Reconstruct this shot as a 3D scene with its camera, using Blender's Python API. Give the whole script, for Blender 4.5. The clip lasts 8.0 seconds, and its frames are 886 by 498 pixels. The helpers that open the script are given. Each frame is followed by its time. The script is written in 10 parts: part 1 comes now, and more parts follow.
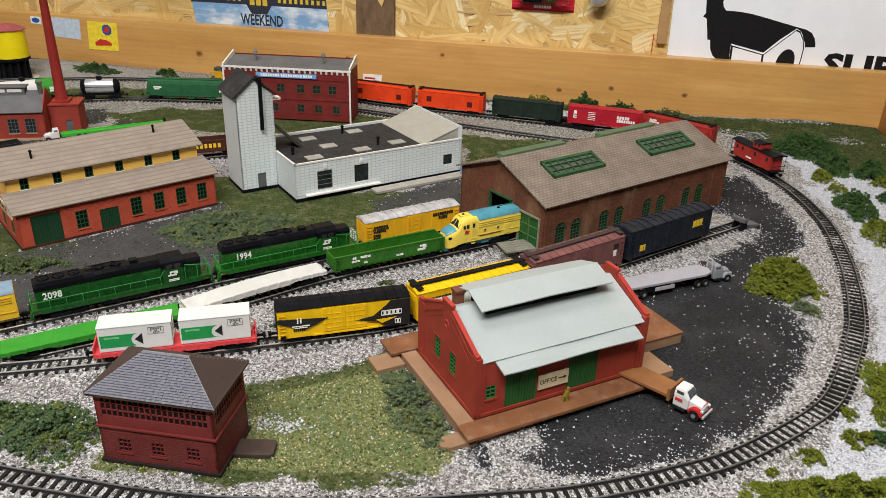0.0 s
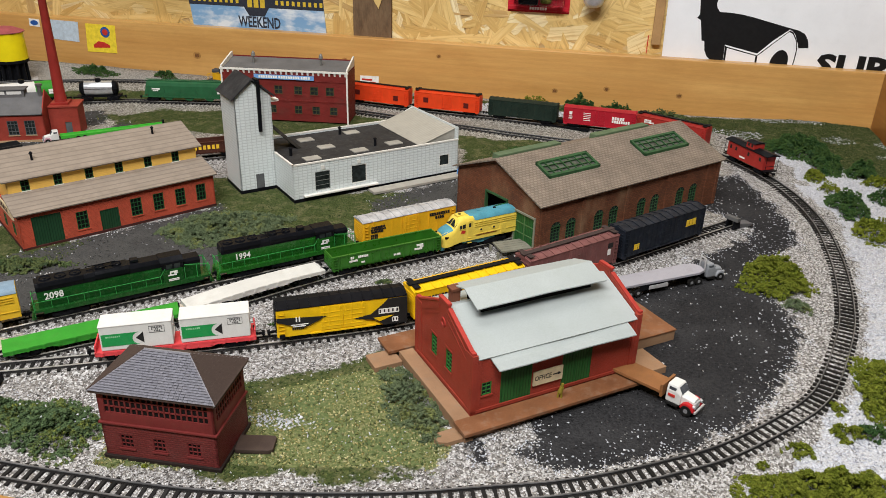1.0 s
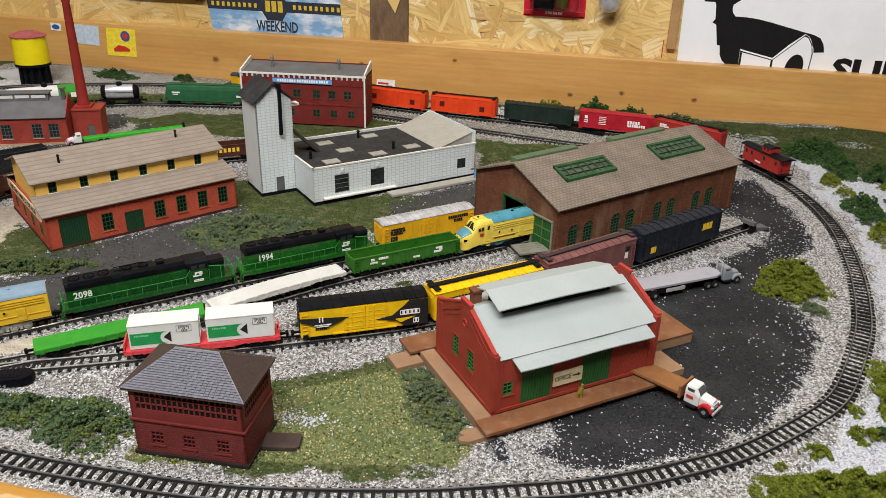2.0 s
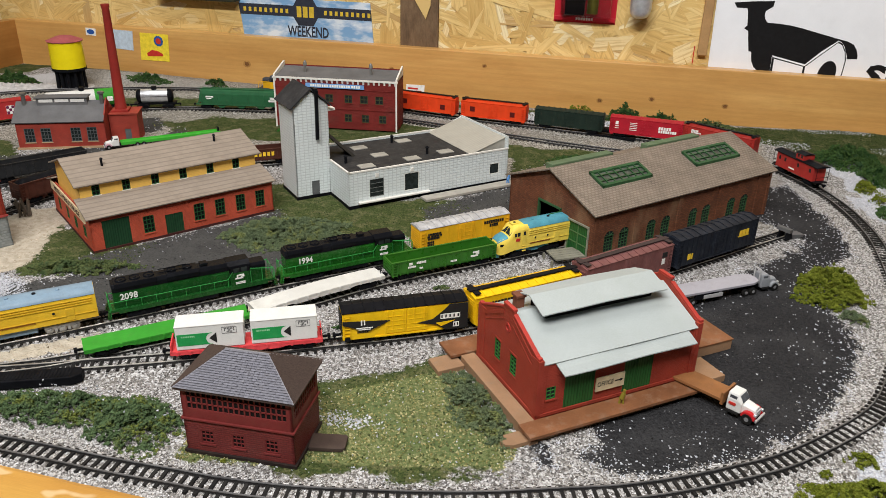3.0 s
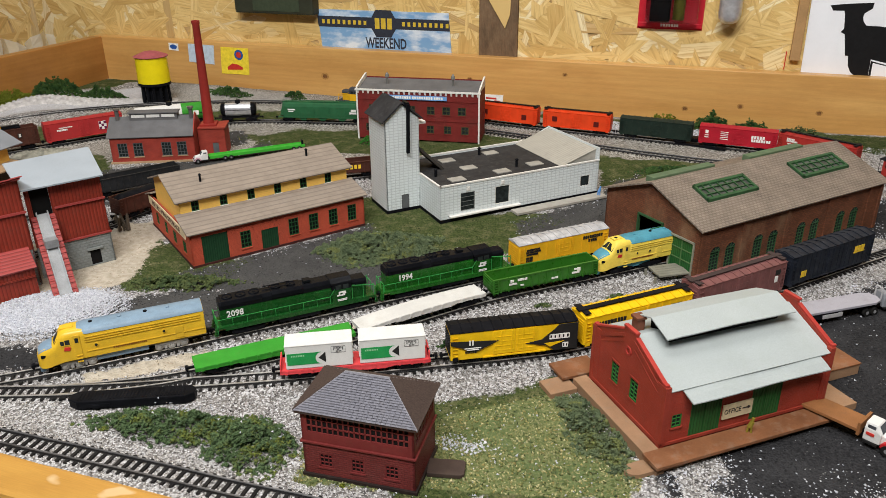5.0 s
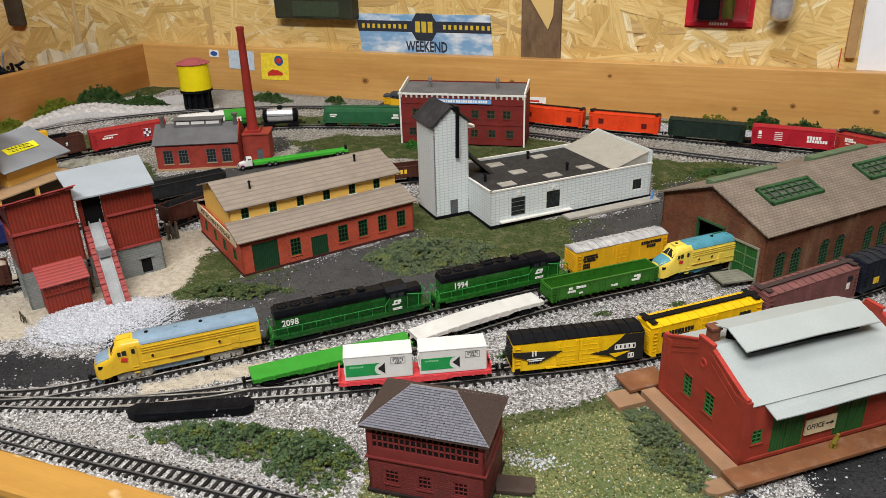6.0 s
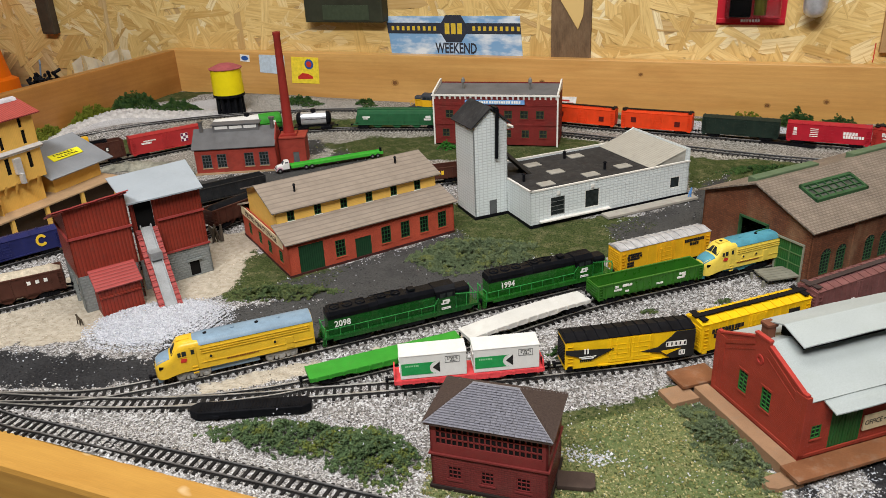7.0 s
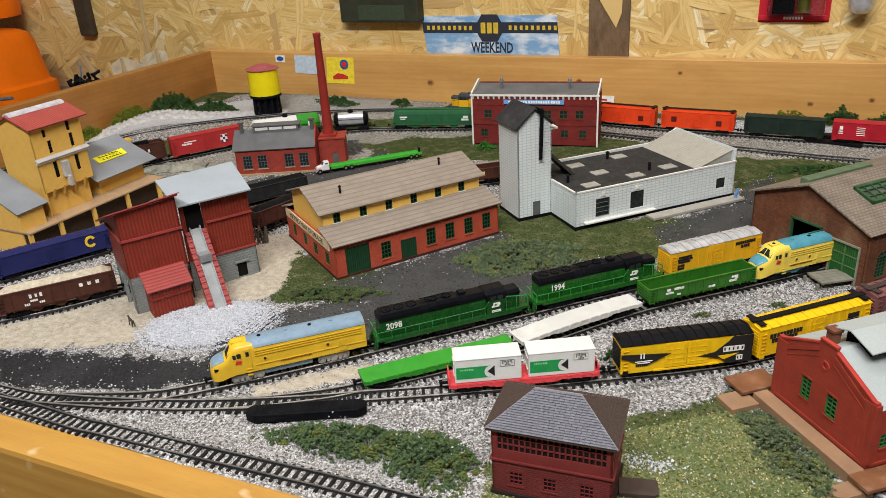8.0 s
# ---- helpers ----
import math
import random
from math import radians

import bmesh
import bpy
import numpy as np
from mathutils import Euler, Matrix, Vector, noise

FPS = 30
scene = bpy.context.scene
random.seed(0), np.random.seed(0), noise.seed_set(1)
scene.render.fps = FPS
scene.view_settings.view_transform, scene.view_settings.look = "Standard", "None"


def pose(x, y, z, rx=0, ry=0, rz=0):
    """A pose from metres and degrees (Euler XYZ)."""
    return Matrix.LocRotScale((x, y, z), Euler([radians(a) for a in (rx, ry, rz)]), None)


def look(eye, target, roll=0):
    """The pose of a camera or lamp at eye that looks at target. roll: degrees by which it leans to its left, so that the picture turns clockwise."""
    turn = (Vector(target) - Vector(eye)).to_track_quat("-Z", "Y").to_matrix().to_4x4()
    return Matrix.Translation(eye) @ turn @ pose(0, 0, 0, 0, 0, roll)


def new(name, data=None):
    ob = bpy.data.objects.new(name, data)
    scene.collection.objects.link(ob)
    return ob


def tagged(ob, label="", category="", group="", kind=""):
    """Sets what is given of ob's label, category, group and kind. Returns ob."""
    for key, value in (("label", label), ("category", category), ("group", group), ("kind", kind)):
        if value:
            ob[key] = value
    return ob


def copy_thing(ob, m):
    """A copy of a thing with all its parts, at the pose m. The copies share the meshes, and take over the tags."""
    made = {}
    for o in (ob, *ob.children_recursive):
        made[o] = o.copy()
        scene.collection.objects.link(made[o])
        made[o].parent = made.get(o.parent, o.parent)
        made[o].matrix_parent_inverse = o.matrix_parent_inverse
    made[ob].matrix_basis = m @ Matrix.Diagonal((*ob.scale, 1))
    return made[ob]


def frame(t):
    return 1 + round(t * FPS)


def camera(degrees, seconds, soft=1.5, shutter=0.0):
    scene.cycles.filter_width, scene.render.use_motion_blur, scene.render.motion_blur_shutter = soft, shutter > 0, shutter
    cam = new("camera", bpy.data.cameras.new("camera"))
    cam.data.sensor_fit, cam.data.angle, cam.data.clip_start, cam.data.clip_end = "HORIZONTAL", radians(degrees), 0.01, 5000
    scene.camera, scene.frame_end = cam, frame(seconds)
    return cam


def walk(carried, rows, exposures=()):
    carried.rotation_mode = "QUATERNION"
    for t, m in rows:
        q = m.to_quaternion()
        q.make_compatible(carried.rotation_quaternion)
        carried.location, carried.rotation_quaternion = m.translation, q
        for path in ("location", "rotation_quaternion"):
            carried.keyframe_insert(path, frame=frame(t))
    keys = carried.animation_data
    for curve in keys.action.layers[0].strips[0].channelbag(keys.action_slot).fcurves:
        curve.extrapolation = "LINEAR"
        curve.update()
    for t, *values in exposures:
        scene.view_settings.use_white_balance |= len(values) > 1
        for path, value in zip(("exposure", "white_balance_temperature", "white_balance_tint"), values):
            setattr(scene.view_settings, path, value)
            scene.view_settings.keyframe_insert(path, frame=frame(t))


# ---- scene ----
cam = camera(60.19, 8.0, soft=0.7)
# seconds, eye x, y, z, yaw, pitch, lean
ROWS = [
    (0.0, 0.1055, 0.0301, 0.3037, 12.36, -25.28, 1.73),
    (0.5, 0.1059, 0.0244, 0.3046, 12.15, -25.28, 1.72),
    (1.0, 0.1082, 0.0223, 0.3062, 12.17, -25.21, 1.65),
    (1.5, 0.1071, 0.0177, 0.3082, 12.52, -25.16, 1.54),
    (3.0, 0.0867, 0.0037, 0.3119, 14.50, -24.76, 1.37),
    (3.5, 0.0772, 0.0017, 0.3123, 15.46, -24.68, 1.10),
    (4.0, 0.0663, 0.0032, 0.3124, 16.47, -24.57, 0.72),
    (4.5, 0.0567, 0.0036, 0.3156, 17.67, -24.46, 0.18),
    (6.0, 0.0176, 0.0137, 0.3118, 21.35, -24.08, -1.69),
    (6.5, 0.0090, 0.0072, 0.3171, 22.18, -23.96, -2.34),
    (7.0, -0.0029, -0.0023, 0.3161, 22.75, -24.02, -2.85),
    (7.5, -0.0130, -0.0084, 0.3183, 23.47, -24.06, -3.25),
    (8.0, -0.0249, -0.0077, 0.3202, 24.61, -24.10, -3.55),
]


def aim(x, y, z, yaw, pitch, lean):
    a, p = radians(yaw), radians(pitch)
    d = Vector((-math.sin(a) * math.cos(p), math.cos(a) * math.cos(p), math.sin(p)))
    return look((x, y, z), Vector((x, y, z)) + d, lean)


walk(cam, [(row[0], aim(*row[1:])) for row in ROWS])

# ---------------------------------------------------------------- light
world = bpy.data.worlds.new("room_dark")
scene.world = world
world.use_nodes = True
world.node_tree.nodes["Background"].inputs[0].default_value = (1.0, 0.93, 0.84, 1)
world.node_tree.nodes["Background"].inputs[1].default_value = 0.013
scene.view_settings.exposure = 0.0


def ceiling_lamp(name, x, y, z, sx, sy, watts, rz=0, tilt=0):
    lamp = bpy.data.lights.new(name, "AREA")
    lamp.shape, lamp.size, lamp.size_y, lamp.energy = "RECTANGLE", sx, sy, watts
    lamp.color = (1.0, 0.975, 0.945)
    ob = new(name, lamp)
    ob.matrix_world = pose(x, y, z, tilt, 0, rz)
    return ob


ceiling_lamp("shop_light", -0.28, 0.60, 1.42, 1.2, 0.12, 9.2, 8)
ceiling_lamp("shop_light", -0.05, -0.45, 1.42, 1.2, 0.12, 39.2, 4, 42)

# ---------------------------------------------------------------- mesh and part helpers


class Shape:
    """Collects vertices and faces of one part."""

    def __init__(self):
        self.v, self.f = [], []

    def add(self, verts, faces):
        n = len(self.v)
        self.v += [tuple(p) for p in verts]
        self.f += [tuple(i + n for i in face) for face in faces]
        return self

    def box(self, x0, x1, y0, y1, z0, z1):
        x0, x1 = min(x0, x1), max(x0, x1)
        y0, y1 = min(y0, y1), max(y0, y1)
        z0, z1 = min(z0, z1), max(z0, z1)
        p = [(x, y, z) for z in (z0, z1) for x, y in ((x0, y0), (x1, y0), (x1, y1), (x0, y1))]
        return self.add(p, [(3, 2, 1, 0), (4, 5, 6, 7), (0, 1, 5, 4), (1, 2, 6, 5), (2, 3, 7, 6), (3, 0, 4, 7)])

    def prism(self, outline, axis, a, b):
        """An outline of (u, v) swept along an axis from a to b: along x it is (y, z), along y (x, z), along z (x, y)."""
        n = len(outline)
        put = {"x": lambda u, v, w: (w, u, v), "y": lambda u, v, w: (u, w, v), "z": lambda u, v, w: (u, v, w)}[axis]
        p = [put(u, v, a) for u, v in outline] + [put(u, v, b) for u, v in outline]
        faces = [tuple(range(n)), tuple(reversed(range(n, 2 * n)))]
        faces += [(i, (i + 1) % n, n + (i + 1) % n, n + i) for i in range(n)]
        return self.add(p, faces)

    def slab(self, a, b, c, d, thick):
        """A plate with the upper corners a, b, c, d."""
        a, b, c, d = (Vector(p) for p in (a, b, c, d))
        n = (b - a).cross(d - a).normalized() * thick
        p = [a, b, c, d, a - n, b - n, c - n, d - n]
        return self.add(p, [(0, 1, 2, 3), (7, 6, 5, 4), (0, 4, 5, 1), (1, 5, 6, 2), (2, 6, 7, 3), (3, 7, 4, 0)])

    def rod(self, a, b, r, n=8, r1=None):
        a, b = Vector(a), Vector(b)
        r1 = r if r1 is None else r1
        q = (b - a).to_track_quat("Z", "Y")
        ring = [(math.cos(2 * math.pi * i / n), math.sin(2 * math.pi * i / n)) for i in range(n)]
        p = [a + q @ Vector((r * c, r * s, 0)) for c, s in ring] + [b + q @ Vector((r1 * c, r1 * s, 0)) for c, s in ring]
        faces = [(i, (i + 1) % n, n + (i + 1) % n, n + i) for i in range(n)]
        return self.add(p, faces + [tuple(reversed(range(n))), tuple(range(n, 2 * n))])

    def loft(self, rings, closed=True):
        """Rings of equal length, one after the other."""
        n = len(rings[0])
        p = [q for ring in rings for q in ring]
        faces = []
        for k in range(len(rings) - 1):
            for i in range(n if closed else n - 1):
                j = (i + 1) % n
                faces.append((k * n + i, k * n + j, (k + 1) * n + j, (k + 1) * n + i))
        if closed:
            faces += [tuple(reversed(range(n))), tuple(range((len(rings) - 1) * n, len(rings) * n))]
        return self.add(p, faces)

    def turned(self, profile, n=20, x=0, y=0):
        """A lathe shape round the upright through (x, y); profile of (radius, z)."""
        rings = [[(x + r * math.cos(2 * math.pi * i / n), y + r * math.sin(2 * math.pi * i / n), z) for i in range(n)] for r, z in profile]
        return self.loft(rings)

    def moved(self, m):
        self.v = [tuple(m @ Vector(p)) for p in self.v]
        return self


def mesh_of(name, shape, material, bevel=0.0, smooth=False):
    me = bpy.data.meshes.new(name)
    bm = bmesh.new()
    vs = [bm.verts.new(p) for p in shape.v]
    for face in shape.f:
        try:
            bm.faces.new([vs[i] for i in face])
        except ValueError:
            pass
    bmesh.ops.recalc_face_normals(bm, faces=bm.faces)
    if bevel:
        edges = [e for e in bm.edges if len(e.link_faces) == 2 and e.calc_face_angle(0) > 0.6]
        bmesh.ops.bevel(bm, geom=edges, offset=bevel, segments=2, profile=0.6, affect="EDGES", clamp_overlap=True)
    if smooth:
        for face in bm.faces:
            face.smooth = True
    bm.to_mesh(me)
    bm.free()
    me.materials.append(material)
    if smooth:
        me.set_sharp_from_angle(angle=0.7)
    return me


def part(name, shape, material, parent=None, label="", bevel=0.0, smooth=False, at=None, kind=""):
    ob = new(name, mesh_of(name, shape, material, bevel, smooth))
    if parent is not None:
        ob.parent = parent
    if at is not None:
        ob.matrix_basis = at
    return tagged(ob, label, kind=kind)


def thing(name, label, category, x, y, z=0.0, rz=0.0, group="", kind=""):
    """An Empty at the thing's base, to which its parts belong."""
    ob = new(name)
    ob.empty_display_size = 0.01
    ob.matrix_basis = pose(x, y, z, 0, 0, rz)
    return tagged(ob, label, category, group, kind)


def lettering(text, size, material, parent, at, name="lettering", label="", depth=0.0001, squeeze=1.0, bold=0.0):
    """Raised letters in the built-in font, centred."""
    curve = bpy.data.curves.new(name, "FONT")
    curve.body, curve.size, curve.extrude, curve.align_x, curve.align_y = text, size, depth, "CENTER", "CENTER"
    curve.resolution_u, curve.offset = 2, bold
    tmp = new("tmp", curve)
    bpy.context.view_layer.update()
    me = bpy.data.meshes.new_from_object(tmp.evaluated_get(bpy.context.evaluated_depsgraph_get()))
    bpy.data.objects.remove(tmp)
    bpy.data.curves.remove(curve)
    me.name = name
    me.materials.clear()
    me.materials.append(material)
    ob = new(name, me)
    ob.parent = parent
    ob.matrix_basis = at @ Matrix.Diagonal((squeeze, 1, 1, 1))
    return tagged(ob, label)


# ---------------------------------------------------------------- materials
class Nodes:
    def __init__(self, name):
        self.m = bpy.data.materials.new(name)
        self.m.use_nodes = True
        self.t = self.m.node_tree
        self.bsdf = self.t.nodes["Principled BSDF"]
        self.coord = self.t.nodes.new("ShaderNodeTexCoord").outputs["Object"]

    def node(self, kind, ins=(), **props):
        n = self.t.nodes.new(kind)
        for key, value in props.items():
            if key == "operation":
                n.operation = value
            elif key == "blend":
                n.blend_type = value
            elif key == "feature":
                n.feature = value
            elif key == "wave":
                n.wave_type = value
            elif key == "bands":
                n.bands_direction = value
            elif key == "vtype":
                n.vector_type = value
        for key, value in dict(ins).items():
            if isinstance(value, bpy.types.NodeSocket):
                self.t.links.new(value, n.inputs[key])
            else:
                n.inputs[key].default_value = value
        return n

    def link(self, out, inp):
        self.t.links.new(out, self.bsdf.inputs[inp])

    def noise(self, scale, detail=4.0, vector=None, rough=0.55, distort=0.0):
        return self.node("ShaderNodeTexNoise", {"Vector": vector or self.coord, "Scale": scale, "Detail": detail, "Roughness": rough, "Distortion": distort}).outputs["Fac"]

    def ramp(self, fac, *stops):
        n = self.node("ShaderNodeValToRGB", {"Fac": fac})
        els = n.color_ramp.elements
        while len(els) < len(stops):
            els.new(0.5)
        for el, (pos, col) in zip(els, stops):
            el.position = pos
            el.color = (*col, 1) if len(col) == 3 else col
        return n.outputs["Color"]

    def mix(self, fac, a, b, blend="MIX"):
        n = self.node("ShaderNodeMixRGB", {"Fac": fac, "Color1": a if isinstance(a, bpy.types.NodeSocket) else (*a, 1), "Color2": b if isinstance(b, bpy.types.NodeSocket) else (*b, 1)}, blend=blend)
        return n.outputs["Color"]

    def math(self, op, a, b=0.0):
        return self.node("ShaderNodeMath", {0: a, 1: b}, operation=op).outputs[0]

    def bump(self, height, strength, distance):
        n = self.node("ShaderNodeBump", {"Height": height, "Strength": strength, "Distance": distance})
        self.link(n.outputs["Normal"], "Normal")

    def stretched(self, sx, sy, sz, rot=(0, 0, 0)):
        return self.node("ShaderNodeMapping", {"Vector": self.coord, "Scale": (sx, sy, sz), "Rotation": rot}).outputs[0]

    def wallspace(self):
        """(x + y, z): one pattern for walls along x and along y."""
        s = self.node("ShaderNodeSeparateXYZ", {"Vector": self.coord})
        return self.node("ShaderNodeCombineXYZ", {"X": self.math("ADD", s.outputs[0], s.outputs[1]), "Y": s.outputs[2]}).outputs[0]


def times(col, k):
    return tuple(min(1.0, c * k) for c in col)


def paint(name, col, rough=0.45, var=0.14, scale=90, dirt=0.25, dirt_col=(0.09, 0.07, 0.05), metal=0.0, bump=0.25, grain=1400, spec=0.16):
    """Painted or moulded plastic: broad tone, fine grain and some grime."""
    n = Nodes(name)
    tone = n.ramp(n.noise(scale), (0.3, times(col, 1 - var)), (0.7, times(col, 1 + var)))
    fine = n.noise(grain, 2.0)
    tone = n.mix(0.10, tone, n.ramp(fine, (0.3, (0.1, 0.1, 0.1)), (0.7, (0.9, 0.9, 0.9))), "OVERLAY")
    grime = n.ramp(n.noise(scale * 2.3, 6.0, rough=0.7), (0.52, (0, 0, 0)), (0.78, (dirt, dirt, dirt)))
    n.link(n.mix(grime, tone, dirt_col), "Base Color")
    n.link(n.math("ADD", n.math("MULTIPLY", n.noise(scale * 3, 3.0), 0.25), rough - 0.12), "Roughness")
    n.bsdf.inputs["Metallic"].default_value = metal
    n.bsdf.inputs["Specular IOR Level"].default_value = spec
    n.bump(fine, bump, 0.0001)
    return n.m


def masonry(name, col, mortar, width, row, rough=0.75, var=0.3, gap=0.12, depth=0.0002, stain=0.35, stain_col=(0.07, 0.05, 0.04), space="wall", mottle=0.38, stacked=False, fade=None):
    n = Nodes(name)
    v = n.wallspace() if space == "wall" else n.coord
    b = n.node("ShaderNodeTexBrick", {"Vector": v, "Color1": (*times(col, 1 - var), 1), "Color2": (*times(col, 1 + var), 1), "Mortar": (*mortar, 1), "Scale": 1.0, "Mortar Size": row * gap, "Mortar Smooth": 0.4, "Bias": 0.0, "Brick Width": width, "Row Height": row})
    if stacked:
        b.offset = 0.0
    tone = n.mix(0.5, b.outputs["Color"], n.ramp(n.noise(60, 6.0), (0.25, times(col, 1 - mottle)), (0.75, times(col, 1 + mottle))), "MIX")
    if fade:
        worn = n.ramp(n.noise(30, 5.0, n.stretched(1, 1, 0.45), 0.65), (0.52, (0, 0, 0)), (0.72, (0.55, 0.55, 0.55)))
        tone = n.mix(worn, tone, fade)
    grime = n.ramp(n.noise(38, 6.0, rough=0.7), (0.5, (0, 0, 0)), (0.75, (stain, stain, stain)))
    n.link(n.mix(grime, tone, stain_col), "Base Color")
    n.bsdf.inputs["Roughness"].default_value = rough
    n.bsdf.inputs["Specular IOR Level"].default_value = 0.2
    h = n.math("SUBTRACT", n.math("MULTIPLY", n.noise(1500, 2.0), 0.4), b.outputs["Fac"])
    n.bump(h, 0.8, depth)
    return n.m


def grooved(name, col, pitch, rough=0.55, var=0.2, axis="wall", dirt=0.3, dirt_col=(0.06, 0.05, 0.04), strength=0.8, dark=0.55):
    """Board or corrugated siding: grooves at an even pitch."""
    n = Nodes(name)
    if axis == "wall":
        v = n.wallspace()
    elif axis == "z":
        s = n.node("ShaderNodeSeparateXYZ", {"Vector": n.coord})
        v = n.node("ShaderNodeCombineXYZ", {"X": s.outputs[2]}).outputs[0]
    elif axis == "y":
        s = n.node("ShaderNodeSeparateXYZ", {"Vector": n.coord})
        v = n.node("ShaderNodeCombineXYZ", {"X": s.outputs[1]}).outputs[0]
    else:
        v = n.coord
    w = n.node("ShaderNodeTexWave", {"Vector": v, "Scale": 0.314 / pitch, "Distortion": 0.0}, wave="BANDS", bands="X").outputs["Fac"]
    tone = n.ramp(n.noise(70, 6.0, rough=0.65), (0.25, times(col, 1 - var)), (0.75, times(col, 1 + var)))
    tone = n.mix(n.ramp(w, (0.0, (1, 1, 1)), (0.25, (0, 0, 0))), tone, times(col, dark))
    grime = n.ramp(n.noise(150, 6.0, rough=0.7), (0.5, (0, 0, 0)), (0.8, (dirt, dirt, dirt)))
    n.link(n.mix(grime, tone, dirt_col), "Base Color")
    n.bsdf.inputs["Roughness"].default_value = rough
    n.bsdf.inputs["Specular IOR Level"].default_value = 0.25
    n.bump(w, strength, 0.0003)
    return n.m


def varied(name, cols, rough=0.8, island=True, patch=0.0):
    """Loose pieces, each with a tone of its own."""
    n = Nodes(name)
    src = n.node("ShaderNodeNewGeometry").outputs["Random Per Island"] if island else n.node("ShaderNodeObjectInfo").outputs["Random"]
    if patch:
        src = n.math("ADD", n.math("MULTIPLY", src, 1 - patch), n.math("MULTIPLY", n.ramp(n.noise(110, 3.0), (0.35, (0, 0, 0)), (0.65, (1, 1, 1))), patch))
    stops = [(i / max(1, len(cols) - 1), c) for i, c in enumerate(cols)]
    tone = n.ramp(src, *stops)
    n.link(n.mix(0.25, tone, n.ramp(n.noise(900, 3.0), (0.3, (0.05, 0.05, 0.05)), (0.7, (0.95, 0.95, 0.95))), "OVERLAY"), "Base Color")
    n.bsdf.inputs["Roughness"].default_value = rough
    n.bsdf.inputs["Specular IOR Level"].default_value = 0.15
    return n.m


def pine(name, light, dark, rough=0.35, along="x", scuffs=0.0):
    """Varnished pine: long grain, growth rings and slow changes of tone."""
    n = Nodes(name)
    sx, sy = (1.6, 14) if along == "x" else (14, 1.6)
    v = n.stretched(sx, sy, 14)
    warp = n.noise(2.2, 3.0, v, 0.5, 0.6)
    rings = n.node("ShaderNodeTexWave", {"Vector": n.node("ShaderNodeMapping", {"Vector": n.coord, "Scale": (0.6, 4, 10) if along == "x" else (4, 0.6, 10)}).outputs[0], "Scale": 3.5, "Distortion": 9.0, "Detail": 3.0, "Detail Scale": 1.2}, wave="BANDS", bands="Z").outputs["Fac"]
    fibre = n.noise(30, 4.0, n.stretched(2, 60, 60) if along == "x" else n.stretched(60, 2, 60), 0.7)
    tone = n.ramp(warp, (0.25, dark), (0.75, light))
    tone = n.mix(n.math("MULTIPLY", rings, 0.16), tone, times(dark, 0.75))
    tone = n.mix(0.16, tone, n.ramp(fibre, (0.3, (0.2, 0.2, 0.2)), (0.7, (0.8, 0.8, 0.8))), "OVERLAY")
    spots = n.ramp(n.noise(7, 6.0, n.stretched(0.5, 1, 1), rough=0.7), (0.50, (0, 0, 0)), (0.75, (0.42, 0.42, 0.42)))
    tone = n.mix(spots, tone, times(dark, 0.6))
    if scuffs:
        rubbed = n.ramp(n.noise(30, 2.0, n.stretched(1, 2, 1), rough=0.4), (0.64, (0, 0, 0)), (0.69, (scuffs, scuffs, scuffs)))
        tone = n.mix(rubbed, tone, (0.78, 0.62, 0.38))
    n.link(tone, "Base Color")
    n.link(n.math("ADD", n.math("MULTIPLY", fibre, 0.2), rough - 0.1), "Roughness")
    n.bump(fibre, 0.15, 0.0004)
    return n.m


def plain(name, col, rough=0.5, metal=0.0):
    n = Nodes(name)
    tone = n.ramp(n.noise(160, 4.0), (0.3, times(col, 0.85)), (0.7, times(col, 1.15)))
    n.link(tone, "Base Color")
    n.bsdf.inputs["Specular IOR Level"].default_value = 0.5 if metal else 0.15
    n.bsdf.inputs["Roughness"].default_value = rough
    n.bsdf.inputs["Metallic"].default_value = metal
    return n.m


def pane_glass(name, col=(0.02, 0.025, 0.025), rough=0.12):
    n = Nodes(name)
    n.link(n.ramp(n.noise(200), (0.3, times(col, 0.6)), (0.7, times(col, 1.6))), "Base Color")
    n.bsdf.inputs["Roughness"].default_value = rough
    n.bsdf.inputs["Specular IOR Level"].default_value = 0.12
    return n.m


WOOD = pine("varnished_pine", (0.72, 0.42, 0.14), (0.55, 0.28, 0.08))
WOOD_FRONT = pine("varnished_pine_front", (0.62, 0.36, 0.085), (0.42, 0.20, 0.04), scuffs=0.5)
# same pine, darkened: the weaker light on the side boards is in the colour
WOOD_Y_DIM = pine("varnished_pine_side", (0.46, 0.22, 0.06), (0.32, 0.13, 0.03), along="y")
TIE = varied("tie_plastic", [(0.009, 0.009, 0.009), (0.02, 0.019, 0.018), (0.014, 0.013, 0.013), (0.03, 0.028, 0.027)], 0.6, island=False)
TIES = varied("tie_plastic_far", [(0.009, 0.009, 0.009), (0.02, 0.019, 0.018), (0.03, 0.028, 0.027)], 0.6)
RAIL = paint("rail_side", (0.020, 0.0195, 0.020), 0.5, 0.3, 60, 0.5, (0.025, 0.02, 0.018), metal=0.1)
# brighter copy of rail_nickel: the yard rails' highlights are put into its colour
RAILBRIGHT = paint("polished_rail_nickel", (0.56, 0.54, 0.51), 0.33, 0.35, 45, 0.6, (0.07, 0.06, 0.05), metal=0.7)
RAILHEAD = paint("rail_nickel", (0.19, 0.19, 0.195), 0.32, 0.4, 45, 0.6, (0.035, 0.033, 0.032), metal=0.4)
